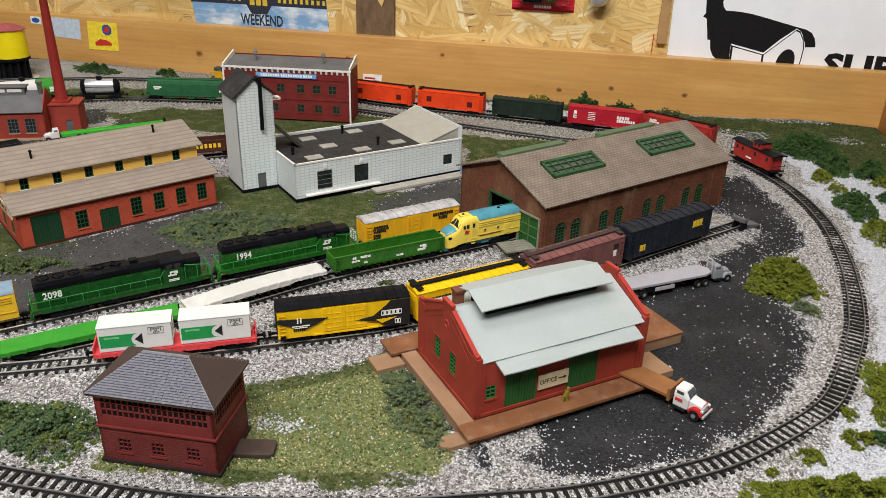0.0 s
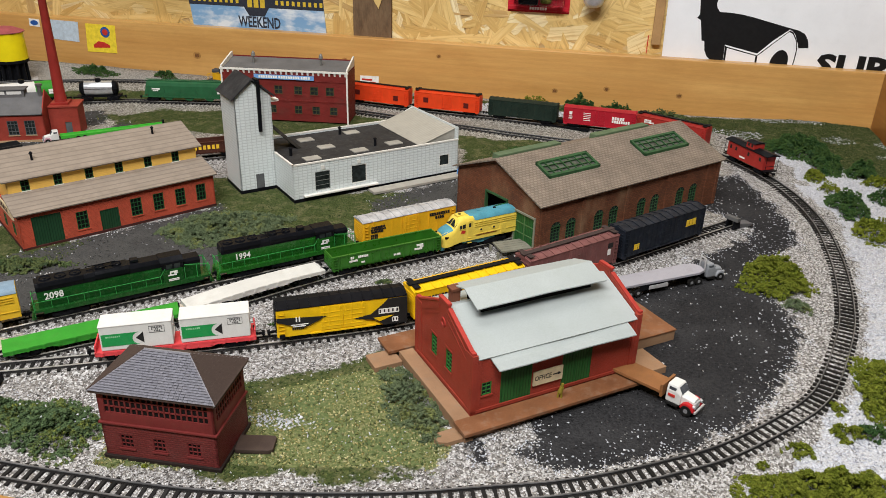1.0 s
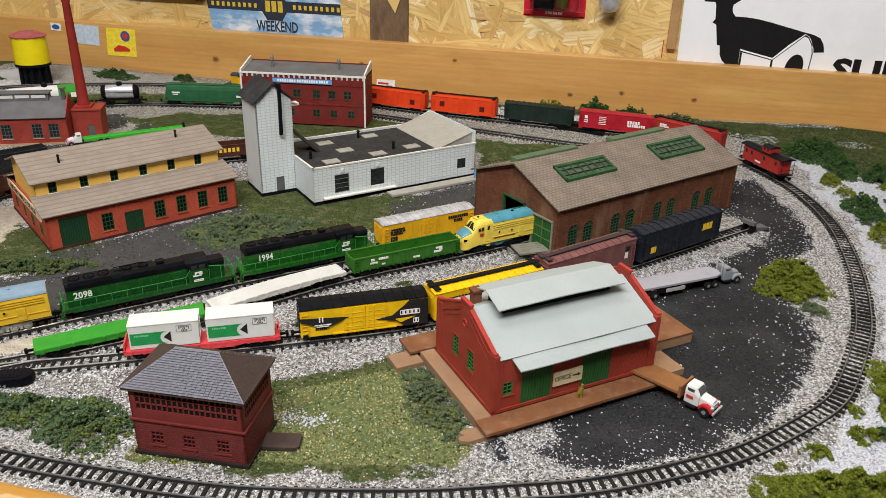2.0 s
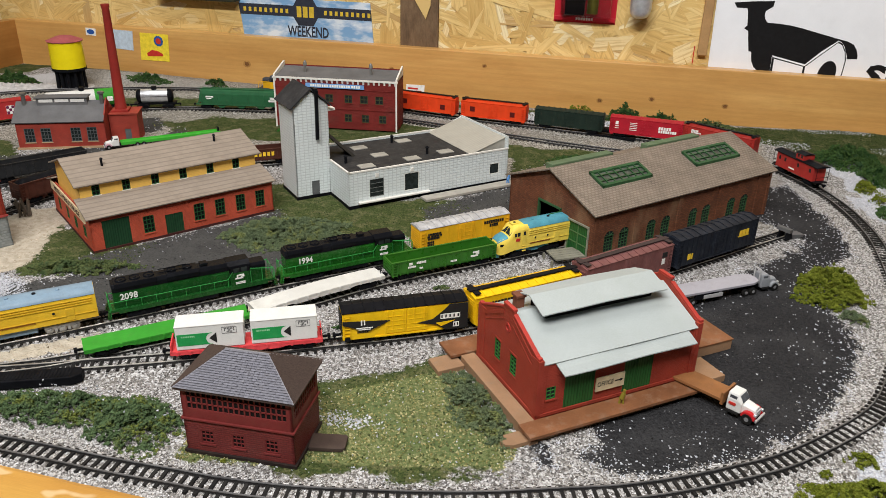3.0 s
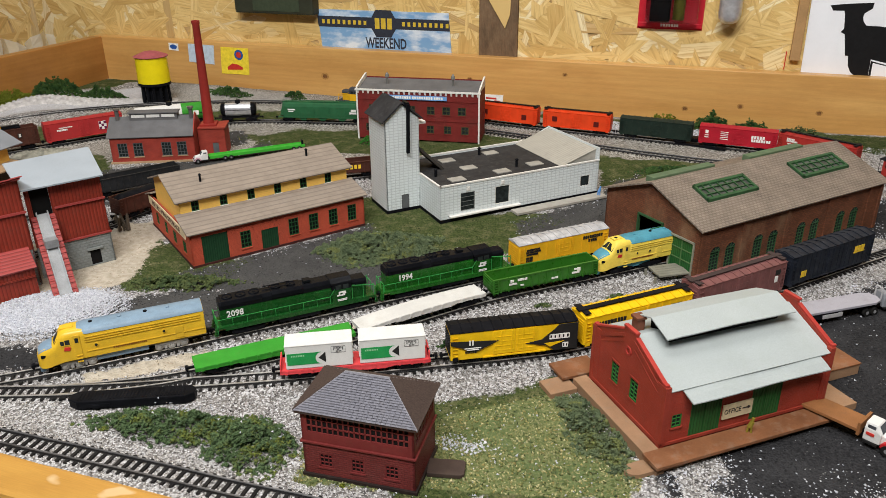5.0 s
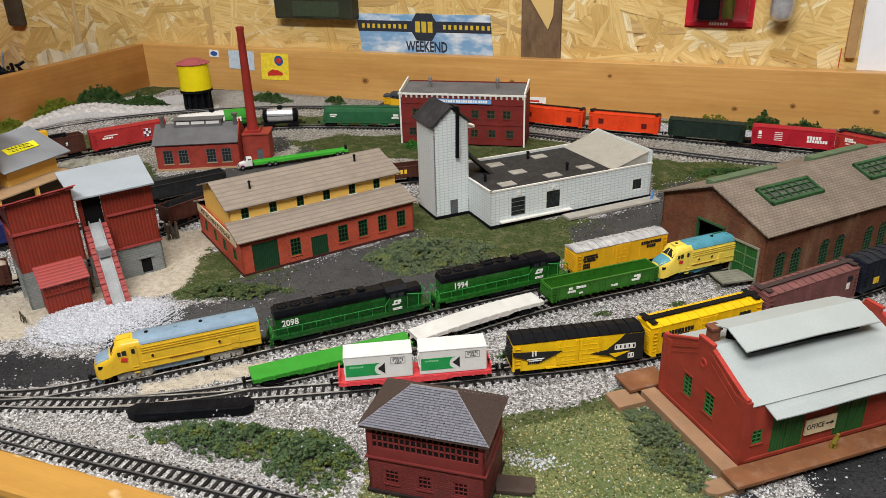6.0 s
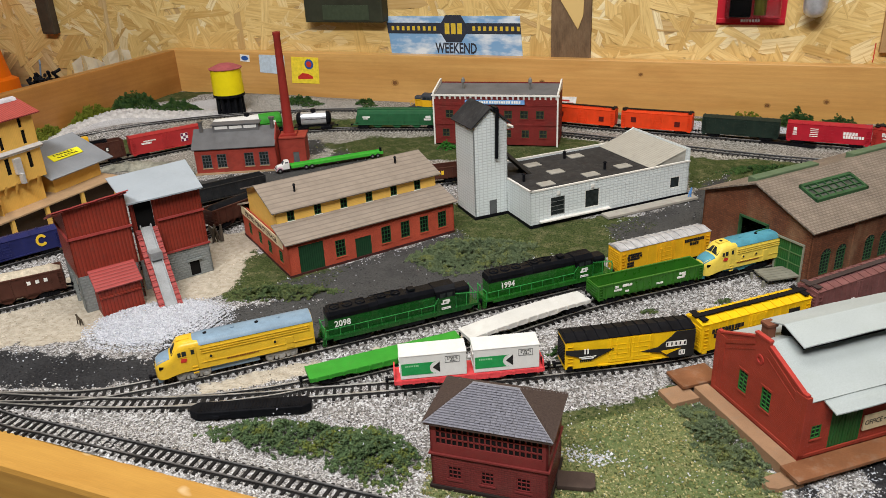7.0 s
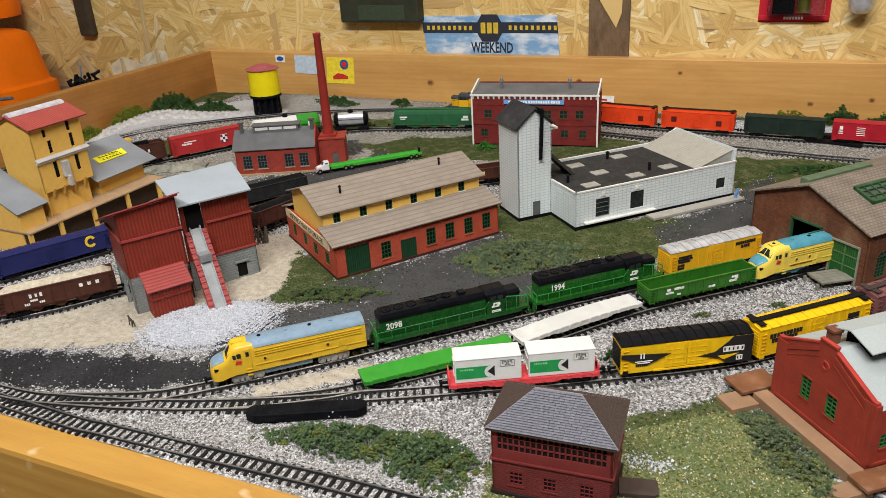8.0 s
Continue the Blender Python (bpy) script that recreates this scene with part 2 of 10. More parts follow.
BLACK = paint("black_plastic", (0.0075, 0.008, 0.010), 0.38, 0.3, dirt=0.2, dirt_col=(0.032, 0.033, 0.037), spec=0.035)
STEEL = paint("worn_steel", (0.4, 0.39, 0.37), 0.35, 0.2, metal=0.9)
GLASS = pane_glass("dark_pane")

# ---------------------------------------------------------------- the room
def osb_flakes(seed, x0, x1, z0, z1, count):
    """Pressed wood strands, thin splintered plates lying at all angles on the board's face (facing -y)."""
    rng = np.random.default_rng(seed)
    verts, faces, grain = [], [], []
    for i in range(count):
        x, z = rng.uniform(x0, x1), rng.uniform(z0, z1)
        a = rng.normal(-0.35, 0.65) if rng.random() < 0.75 else rng.uniform(-1.6, 1.6)
        ln, wd = rng.uniform(0.06, 0.20), rng.uniform(0.010, 0.036) * rng.uniform(0.5, 1.2)
        c, sn = math.cos(a), math.sin(a)
        y = -0.0002 - 0.0016 * rng.random()
        ty, tz = rng.normal(0, 0.0004), rng.normal(0, 0.0003)
        tips = rng.uniform(0.05, 0.9, 4)
        outline = [(-0.5, -0.5 * tips[0]), (-0.40, -0.48), (-0.05, -0.5 * rng.uniform(0.8, 1)), (0.38, -0.47), (0.5, -0.5 * tips[1]), (0.5 - 0.14 * rng.random(), 0.5 * tips[2]), (0.35, 0.48), (0.0, 0.5 * rng.uniform(0.8, 1)), (-0.42, 0.46), (-0.5 + 0.14 * rng.random(), 0.5 * tips[3])]
        n_ = len(verts)
        verts += [(x + c * u * ln - sn * w * wd, y + ty * u * 2 + tz * w * 2, z + sn * u * ln + c * w * wd) for u, w in outline]
        off = rng.uniform(0, 40)
        grain += [(u * ln + off, w * wd + off * 0.37, off) for u, w in outline]
        faces.append(tuple(range(n_, n_ + len(outline))))
    me_ = bpy.data.meshes.new("strand_face")
    me_.from_pydata(verts, [], faces)
    me_.attributes.new("grain", "FLOAT_VECTOR", "POINT").data.foreach_set("vector", np.array(grain, np.float32).ravel())
    return me_


OSB = Nodes("osb_board")
OSB.link(OSB.ramp(OSB.noise(22, 6.0, OSB.stretched(1, 1, 2.5)), (0.3, (0.36, 0.21, 0.075)), (0.7, (0.6, 0.42, 0.19))), "Base Color")
OSB.bsdf.inputs["Roughness"].default_value = 0.6
OSB = OSB.m
n = Nodes("osb_strand")
rand = n.node("ShaderNodeNewGeometry").outputs["Random Per Island"]
tone = n.ramp(rand, (0.0, (0.58, 0.37, 0.12)), (0.2, (0.72, 0.50, 0.18)), (0.45, (0.82, 0.61, 0.26)), (0.7, (0.70, 0.47, 0.16)), (0.86, (0.78, 0.57, 0.23)), (0.93, (0.90, 0.78, 0.48)), (1.0, (0.48, 0.29, 0.09)))
lie = n.t.nodes.new("ShaderNodeAttribute")
lie.attribute_name = "grain"
fibre = n.noise(1.0, 5.0, n.node("ShaderNodeMapping", {"Vector": lie.outputs["Vector"], "Scale": (14, 260, 1)}).outputs[0], 0.65, 0.4)
tone = n.mix(n.ramp(fibre, (0.38, (0.55, 0.55, 0.55)), (0.52, (0, 0, 0))), tone, (0.46, 0.27, 0.08))
tone = n.mix(n.ramp(fibre, (0.58, (0, 0, 0)), (0.75, (0.6, 0.6, 0.6))), tone, (0.92, 0.78, 0.46))
tone = n.mix(n.ramp(n.noise(9, 5.0, rough=0.65), (0.52, (0, 0, 0)), (0.72, (0.45, 0.45, 0.45))), tone, (0.50, 0.31, 0.10))
n.link(tone, "Base Color")
n.bsdf.inputs["Roughness"].default_value = 0.5
n.bump(fibre, 0.3, 0.0005)
STRAND = n.m
WALLPAINT = paint("dull_wall", (0.18, 0.17, 0.155), 0.7, 0.06, 2, 0.1)
CEIL = paint("ceiling_dark", (0.08, 0.072, 0.062), 0.8, 0.05, 2, 0.1)
CONCRETE = paint("grey_concrete", (0.16, 0.155, 0.145), 0.8, 0.2, 3, 0.2)

s = Shape().box(-2.6, 2.2, 1.262, 1.274, -0.9, 1.5)
wall = tagged(part("wall_north", s, OSB), "strand board wall behind the layout, golden and unpainted", "wall", kind="structure")
flakes = new("strand_face", osb_flakes(3, -1.85, 0.85, 0.05, 0.62, 3600))
flakes.data.materials.append(STRAND)
flakes.parent, flakes.matrix_basis = wall, pose(0, 1.262, 0)
tagged(flakes, "overlapping pale wood strands", kind="stuff")
tagged(part("wall_south", Shape().box(-2.6, 2.2, -1.9, -1.8, -0.9, 1.5), WALLPAINT), "plain dull painted wall of the room", "wall", kind="structure")
tagged(part("wall_west", Shape().box(-2.7, -2.6, -1.9, 1.274, -0.9, 1.5), WALLPAINT), "plain dull painted wall of the room", "wall", kind="structure")
tagged(part("wall_east", Shape().box(2.2, 2.3, -1.9, 1.274, -0.9, 1.5), WALLPAINT), "plain dull painted wall of the room", "wall", kind="structure")
tagged(part("ceiling", Shape().box(-2.7, 2.3, -1.9, 1.274, 1.5, 1.55), CEIL), "plain dark ceiling of the room", "ceiling", kind="structure")
tagged(part("floor", Shape().box(-2.7, 2.3, -1.9, 1.274, -1.0, -0.9), CONCRETE), "grey concrete floor of the room", "floor", kind="structure")

# ---------------------------------------------------------------- the table's wooden frame
KNOT = paint("pine_knot", (0.19, 0.085, 0.03), 0.4, 0.4, 300)
KNOT_RIM = paint("pine_knot_rim", (0.42, 0.22, 0.07), 0.4, 0.3, 300)
LX0, LX1, LY0, LY1 = -1.08, 0.488, 0.281, 1.238
frame_thing = thing("table_frame", "varnished pine boards framing the model railway table", "table frame", -0.3, 0.28)


def at_frame(s):
    return s.moved(Matrix.Translation((0.3, -0.28, 0)))


board = part("back_board", at_frame(Shape().box(LX0 - 0.019, LX1 + 0.019, LY1, LY1 + 0.0195, -0.06, 0.083)), WOOD, frame_thing, bevel=0.0015)
for kx, kz, kr in ((-0.60, 0.034, 0.0045), (-0.17, 0.062, 0.0025), (0.02, 0.021, 0.003), (0.21, 0.028, 0.003), (-0.33, 0.045, 0.003), (0.10, 0.03, 0.003)):
    ring = lambda r, y: [(kx + 0.3 + 1.25 * r * math.cos(a * 0.5236), y, kz + r * math.sin(a * 0.5236)) for a in range(12)]  # noqa: E731
    b = LY1 - 0.28
    part("knot_rim", Shape().loft([ring(kr * 1.35, b + 0.001), ring(kr * 1.35, b - 0.0002)]), KNOT_RIM, board)
    part("knot", Shape().loft([ring(kr * 0.8, b + 0.001), ring(kr * 0.8, b - 0.0004)]), KNOT, board, "dark knot in the pine")
part("side_board", at_frame(Shape().box(LX0 - 0.0195, LX0, LY0 - 0.1, LY1, -0.06, 0.083)), WOOD_Y_DIM, frame_thing, bevel=0.0015)
part("side_board", at_frame(Shape().box(LX1, LX1 + 0.0195, LY0 + 0.35, LY1, -0.06, 0.083)), WOOD_Y_DIM, frame_thing, bevel=0.0015)
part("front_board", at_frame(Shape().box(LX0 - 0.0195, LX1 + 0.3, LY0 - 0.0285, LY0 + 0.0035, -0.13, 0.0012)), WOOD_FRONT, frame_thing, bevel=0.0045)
for lx in (LX0 + 0.03, LX1 + 0.2):
    for ly in (LY0 + 0.03, LY1 - 0.06):
        part("leg", at_frame(Shape().box(lx, lx + 0.06, ly, ly + 0.06, -0.9, -0.04)), WOOD_Y_DIM, frame_thing)

# ---------------------------------------------------------------- ground zones in plan
ASPHALT = [
    [(0.085, 0.413), (0.083, 0.392), (0.09, 0.383), (0.104, 0.379), (0.139, 0.392), (0.174, 0.410), (0.216, 0.452), (0.236, 0.484), (0.259, 0.526), (0.273, 0.566), (0.275, 0.603), (0.254, 0.655), (0.248, 0.682), (0.266, 0.721), (0.306, 0.765), (0.307, 0.82), (0.295, 0.88), (0.270, 0.965), (0.238, 0.95), (0.218, 0.86), (0.222, 0.835), (0.246, 0.812), (0.262, 0.79), (0.249, 0.753), (0.186, 0.683), (0.125, 0.60), (0.10, 0.50), (0.085, 0.42)],
    [(0.052, 0.397), (0.058, 0.398), (0.066, 0.371), (0.055, 0.372)],
    [(-0.40, 0.53), (-0.30, 0.67), (-0.274, 0.70), (-0.242, 0.666), (-0.275, 0.607), (-0.22, 0.60), (-0.15, 0.66), (-0.10, 0.645), (-0.115, 0.632), (-0.20, 0.545), (-0.30, 0.452), (-0.345, 0.408), (-0.39, 0.368), (-0.44, 0.34), (-0.56, 0.30), (-0.70, 0.30), (-0.606, 0.349), (-0.492, 0.374), (-0.427, 0.387), (-0.423, 0.465), (-0.345, 0.515)],
    [(-0.275, 0.60), (-0.225, 0.637), (-0.165, 0.665), (-0.15, 0.645), (-0.215, 0.585), (-0.25, 0.56)],
    [(-0.43, 0.465), (-0.35, 0.53), (-0.33, 0.505), (-0.37, 0.445), (-0.41, 0.43)],
    [(-0.637, 0.968), (-0.611, 0.984), (-0.570, 0.928), (-0.592, 0.900)],
    [(-0.132, 0.752), (-0.06, 0.85), (-0.046, 0.92), (-0.022, 0.951), (0.0, 0.85), (-0.01, 0.78), (-0.035, 0.745), (-0.10, 0.70)],
    [(-0.70, 0.75), (-0.60, 0.835), (-0.547, 0.879), (-0.56, 0.95), (-0.53, 0.93), (-0.45, 0.88), (-0.50, 0.78), (-0.56, 0.66), (-0.62, 0.66)],
]
GRASS = [
    [(-0.115, 0.405), (-0.023, 0.478), (-0.02, 0.447), (0.0, 0.43), (0.036, 0.392), (0.033, 0.364), (-0.009, 0.345), (-0.075, 0.325), (-0.16, 0.322), (-0.17, 0.345), (-0.17, 0.37), (-0.14, 0.385)],
    [(-0.295, 0.735), (-0.25, 0.775), (-0.205, 0.75), (-0.12, 0.78), (-0.10, 0.74), (-0.125, 0.701), (-0.194, 0.64), (-0.248, 0.605), (-0.278, 0.602), (-0.304, 0.636), (-0.276, 0.696)],
    [(-0.325, 0.765), (-0.285, 0.79), (-0.24, 0.77), (-0.20, 0.76), (-0.13, 0.765), (-0.10, 0.80), (-0.085, 0.77), (-0.12, 0.70), (-0.22, 0.68), (-0.28, 0.69)],
    [(-0.47, 0.60), (-0.40, 0.58), (-0.347, 0.582), (-0.351, 0.52), (-0.425, 0.486), (-0.445, 0.54)],
    [(-0.95, 0.86), (-0.88, 0.945), (-0.81, 1.00), (-0.73, 1.05), (-0.62, 1.095), (-0.52, 1.105), (-0.50, 1.07), (-0.60, 1.045), (-0.70, 1.00), (-0.78, 0.94), (-0.84, 0.87), (-0.89, 0.80)],
    [(-0.76, 0.82), (-0.72, 0.815), (-0.665, 0.75), (-0.68, 0.735), (-0.72, 0.76)],
    [(-0.175, 0.765), (-0.13, 0.785), (-0.105, 0.76), (-0.108, 0.70), (-0.115, 0.665), (-0.15, 0.685), (-0.165, 0.74)],
    [(-0.60, 0.96), (-0.52, 1.02), (-0.40, 1.055), (-0.251, 1.07), (-0.15, 1.05), (-0.10, 1.02), (-0.20, 0.98), (-0.387, 0.93), (-0.475, 0.92), (-0.541, 0.91)],
    [(-0.09, 1.02), (0.06, 1.03), (0.18, 1.0), (0.20, 0.93), (0.05, 0.93), (-0.06, 0.90)],
    [(0.16, 1.225), (0.40, 1.232), (0.425, 1.205), (0.465, 1.18), (0.47, 1.12), (0.44, 1.05), (0.41, 1.12), (0.372, 1.135), (0.318, 1.125), (0.287, 1.132), (0.241, 1.165)],
    [(0.30, 1.13), (0.37, 1.10), (0.385, 1.03), (0.41, 0.985), (0.487, 0.96), (0.487, 1.235), (0.42, 1.235)],
    [(-0.44, 1.21), (0.05, 1.235), (0.16, 1.235), (0.16, 1.20), (-0.2, 1.19)],
    [(-1.09, 0.70), (-1.065, 0.72), (-1.07, 0.95), (-1.06, 1.10), (-1.0, 1.20), (-0.85, 1.222), (-0.85, 1.235), (-1.09, 1.235)],
    [(-0.125, 0.465), (-0.10, 0.485), (-0.09, 0.48), (-0.115, 0.46)],
    [(-0.118, 0.405), (-0.07, 0.442), (-0.023, 0.480), (-0.020, 0.470), (-0.050, 0.449), (-0.080, 0.427), (-0.112, 0.400)],
    [(-0.10, 0.322), (-0.085, 0.328), (-0.02, 0.342), (0.02, 0.354), (0.02, 0.351), (-0.04, 0.334), (-0.09, 0.322)],
]
SAND = [
    [(-0.70, 0.33), (-0.66, 0.345), (-0.60, 0.351), (-0.513, 0.385), (-0.45, 0.47), (-0.43, 0.51), (-0.449, 0.579), (-0.494, 0.64), (-0.56, 0.60), (-0.62, 0.47)],
    [(-0.365, 0.368), (-0.295, 0.432), (-0.285, 0.418), (-0.346, 0.360)],
    [(-0.26, 0.455), (-0.20, 0.50), (-0.19, 0.485), (-0.25, 0.44)],
]
WHITE = [
    [(0.31, 1.07), (0.34, 1.02), (0.35, 0.93), (0.487, 0.88), (0.487, 0.965), (0.43, 0.985), (0.395, 1.035), (0.37, 1.09)],
    [(0.20, 0.37), (0.245, 0.425), (0.295, 0.51), (0.335, 0.62), (0.36, 0.85), (0.33, 0.95), (0.40, 0.95), (0.487, 0.9), (0.487, 0.30), (0.25, 0.30)],
    [(-0.14, 1.130), (0.0, 1.122), (0.17, 1.112), (0.18, 1.17), (0.02, 1.195), (-0.13, 1.208)],
    [(-1.08, 0.78), (-1.06, 1.0), (-1.02, 1.13), (-0.92, 1.20), (-0.66, 1.215), (-0.60, 1.18), (-0.70, 1.15), (-0.80, 1.11), (-0.90, 1.06), (-0.98, 0.97), (-1.05, 0.80)],
]


def zone(polys, px, py):
    """How far inside the outlines, in metres (negative outside)."""
    best = np.full(px.shape, -1.0)
    for poly in polys:
        q = np.array(poly)
        r = np.roll(q, -1, 0)
        inside = np.zeros(px.shape, bool)
        dist = np.full(px.shape, 9.0)
        for (ax, ay), (bx, by) in zip(q, r):
            t = np.clip(((px - ax) * (bx - ax) + (py - ay) * (by - ay)) / ((bx - ax) ** 2 + (by - ay) ** 2), 0, 1)
            dist = np.minimum(dist, np.hypot(px - ax - t * (bx - ax), py - ay - t * (by - ay)))
            cross = ((ay > py) != (by > py)) & (px < (bx - ax) * (py - ay) / (by - ay + 1e-12) + ax)
            inside ^= cross
        best = np.maximum(best, np.where(inside, dist, -dist))
    return best


# ---------------------------------------------------------------- track plan
def smooth_path(points, step=0.002):
    """A smooth line through points of (x, y, z), evenly sampled."""
    p = np.array([(*q, 0.0)[:3] for q in points], float)
    p = np.vstack([2 * p[0] - p[1], p, 2 * p[-1] - p[-2]])
    out = []
    for a, b, c, d in zip(p, p[1:], p[2:], p[3:]):
        t = np.linspace(0, 1, 60, endpoint=False)[:, None]
        out.append(0.5 * (2 * b + (c - a) * t + (2 * a - 5 * b + 4 * c - d) * t**2 + (3 * b - a - 3 * c + d) * t**3))
    q = np.vstack([*out, p[-2:-1]])
    run = np.r_[0, np.cumsum(np.linalg.norm(np.diff(q, axis=0), axis=1))]
    at = np.arange(0, run[-1], step)
    return np.stack([np.interp(at, run, q[:, i]) for i in range(3)], 1)


MAIN = smooth_path([
    (-0.80, 0.335), (-0.62, 0.298), (-0.47, 0.289), (-0.423, 0.290), (-0.35, 0.292), (-0.25, 0.296), (-0.19, 0.297), (-0.15, 0.299), (-0.117, 0.3005), (-0.068, 0.3073), (0.014, 0.3275), (0.074, 0.3487), (0.105, 0.3605), (0.136, 0.376), (0.1685, 0.3955), (0.203, 0.420), (0.242, 0.4585), (0.268, 0.491), (0.285, 0.527), (0.3025, 0.5755), (0.314, 0.6155),
    (0.3255, 0.68), (0.332, 0.75), (0.332, 0.83), (0.314, 0.92), (0.275, 1.0), (0.215, 1.06), (0.14, 1.094), (0.04, 1.104), (-0.07, 1.114), (-0.20, 1.124), (-0.35, 1.135, 0.003), (-0.5, 1.137, 0.006), (-0.6, 1.128, 0.008), (-0.70, 1.104, 0.008), (-0.80, 1.058, 0.008), (-0.88, 1.008, 0.008), (-0.96, 0.93, 0.008), (-1.02, 0.82, 0.006), (-1.04, 0.68, 0.003), (-1.02, 0.52)])
LEAD = smooth_path([(-0.62, 0.300), (-0.53, 0.300), (-0.488, 0.306), (-0.422, 0.322), (-0.362, 0.342), (-0.306, 0.366), (-0.27, 0.384), (-0.218, 0.409), (-0.12, 0.460), (-0.03, 0.512), (0.049, 0.582), (0.127, 0.666), (0.199, 0.745), (0.246, 0.796)])
YARD_A = smooth_path([(-0.49, 0.307), (-0.43, 0.329), (-0.396, 0.352), (-0.345, 0.397), (-0.299, 0.440), (-0.2, 0.535), (-0.108, 0.622), (-0.03, 0.697), (0.0, 0.724)])
YARD_B = smooth_path([(-0.36, 0.343), (-0.32, 0.364), (-0.281, 0.391), (-0.198, 0.468), (-0.112, 0.568), (-0.03, 0.642), (0.03, 0.698), (0.09, 0.76)])
INNER = smooth_path([(-0.90, 0.70), (-0.86, 0.775), (-0.81, 0.85), (-0.75, 0.935), (-0.68, 0.995), (-0.613, 1.03), (-0.538, 1.05), (-0.461, 1.066), (-0.36, 1.078), (-0.263, 1.082), (-0.185, 1.07), (-0.071, 1.048), (0.05, 1.03), (0.15, 1.03), (0.22, 1.045)])
MINE_A = smooth_path([(-0.70, 0.31), (-0.665, 0.36), (-0.60, 0.432), (-0.56, 0.50), (-0.54, 0.60), (-0.515, 0.685), (-0.44, 0.765), (-0.34, 0.84), (-0.27, 0.89)])
MINE_B = smooth_path([(-0.76, 0.38), (-0.70, 0.475), (-0.64, 0.59), (-0.60, 0.68), (-0.54, 0.76), (-0.44, 0.85)])
TRACKS = [("main_track", MAIN, "oval main line of black plastic sectional track"), ("yard_lead", LEAD, "siding of black plastic track in grey ballast"), ("yard_track", YARD_A, "siding of black plastic track in grey ballast"), ("yard_track", YARD_B, "siding of black plastic track in grey ballast"), ("inner_track", INNER, "inner line of track with worn rails"), ("mine_track", MINE_A, "siding of track running behind the mine"), ("mine_track", MINE_B, "siding of track running behind the mine")]
ALL_TRACK = np.vstack([t[1][::4] for t in TRACKS])
RAILTOP = 0.005

# ---------------------------------------------------------------- the ground sheet
STEP = 0.0035
gx, gy = np.meshgrid(np.arange(LX0 + 0.0005, LX1, STEP), np.arange(LY0 - 0.0005, LY1, STEP), indexing="ij")
near_track = np.full(gx.shape, 9.0)
rise = np.zeros(gx.shape)
for q in ALL_TRACK:
    i0, i1 = int((q[0] - 0.04 - LX0) / STEP), int((q[0] + 0.04 - LX0) / STEP)
    j0, j1 = int((q[1] - 0.04 - LY0) / STEP), int((q[1] + 0.04 - LY0) / STEP)
    i0, j0 = max(i0, 0), max(j0, 0)
    sub = np.s_[i0 : max(i1, 0), j0 : max(j1, 0)]
    d = np.hypot(gx[sub] - q[0], gy[sub] - q[1])
    closer = d < near_track[sub]
    near_track[sub] = np.where(closer, d, near_track[sub])
    rise[sub] = np.where(closer, q[2], rise[sub])
lift = np.clip((0.016 - near_track) / 0.007, 0, 1) * 0.0016
base = np.clip((0.05 - near_track) / 0.03, 0, 1) * rise
gz = lift + base
rng = np.random.default_rng(8)


def wobble(px, py, scale, seed):
    """Cheap smooth noise of about -1..1."""
    r = np.random.default_rng(seed)
    out = 0.0
    for _ in range(7):
        a, f, ph = r.uniform(0, 6.28), scale * r.uniform(0.6, 1.7), r.uniform(0, 6.28)
        out = out + np.sin((px * math.cos(a) + py * math.sin(a)) * f + ph)
    return out / 3.5


gz += 0.0004 * wobble(gx, gy, 90, 1) + np.clip((0.013 - near_track) / 0.005, 0, 1) * 0.0010 * np.clip(wobble(gx, gy, 45, 21) + 0.4 * wobble(gx, gy, 170, 22), 0, 1)
# the white bank behind the inner line and the low grassy rise in the far corner
gz += 0.016 * np.exp(-(((gx + 1.03) / 0.06) ** 2 + ((gy - 1.02) / 0.10) ** 2)) + 0.010 * np.exp(-(((gx + 0.85) / 0.16) ** 2 + ((gy - 1.20) / 0.035) ** 2))
gz += 0.008 * np.exp(-(((gx - 0.40) / 0.09) ** 2 + ((gy - 1.21) / 0.05) ** 2))
pile = np.clip(1 - np.hypot(((gx + 0.456) * 0.86 + (gy - 0.438) * 0.5) / 0.056, ((gy - 0.438) * 0.86 - (gx + 0.456) * 0.5) / 0.040), 0, 1)
gz += 0.007 * np.sqrt(pile)
weights = {}
for key, polys, soft in (("asphalt", ASPHALT, 0.011), ("grass", GRASS, 0.013), ("sand", SAND, 0.008), ("white", WHITE, 0.01)):
    w = zone(polys, gx, gy) + 0.004 * wobble(gx, gy, 160, len(key)) + 0.002 * wobble(gx, gy, 420, len(key) + 3)
    weights[key] = np.clip(0.5 + (w + (0.006 * wobble(gx, gy, 75, 31) if key == "grass" else 0)) / (2 * soft), 0, 1)
weights["white"] = np.maximum(weights["white"], np.clip(pile * 6, 0, 1))
weights["dust"] = np.clip((0.02 - gx) / 0.06, 0, 1) * np.clip((gy - 0.36) / 0.10, 0, 1)
weights["lush"] = np.clip(0.5 + (zone(GRASS[1:], gx, gy) + 0.008) / 0.012, 0, 1)
weights["old"] = np.clip((gy + 0.25 * np.abs(gx + 0.2) - 0.84) / 0.12, 0, 1) * np.clip((0.30 - gx) / 0.08, 0, 1) * np.clip((gx + 0.95) / 0.10, 0, 1)
clear = np.clip((near_track - 0.007) / 0.005, 0, 1)
for key in ("asphalt", "grass", "sand"):
    weights[key] = weights[key] * clear
nx, ny = gx.shape
me = bpy.data.meshes.new("ground")
co = np.stack([gx, gy, gz], -1).reshape(-1, 3)
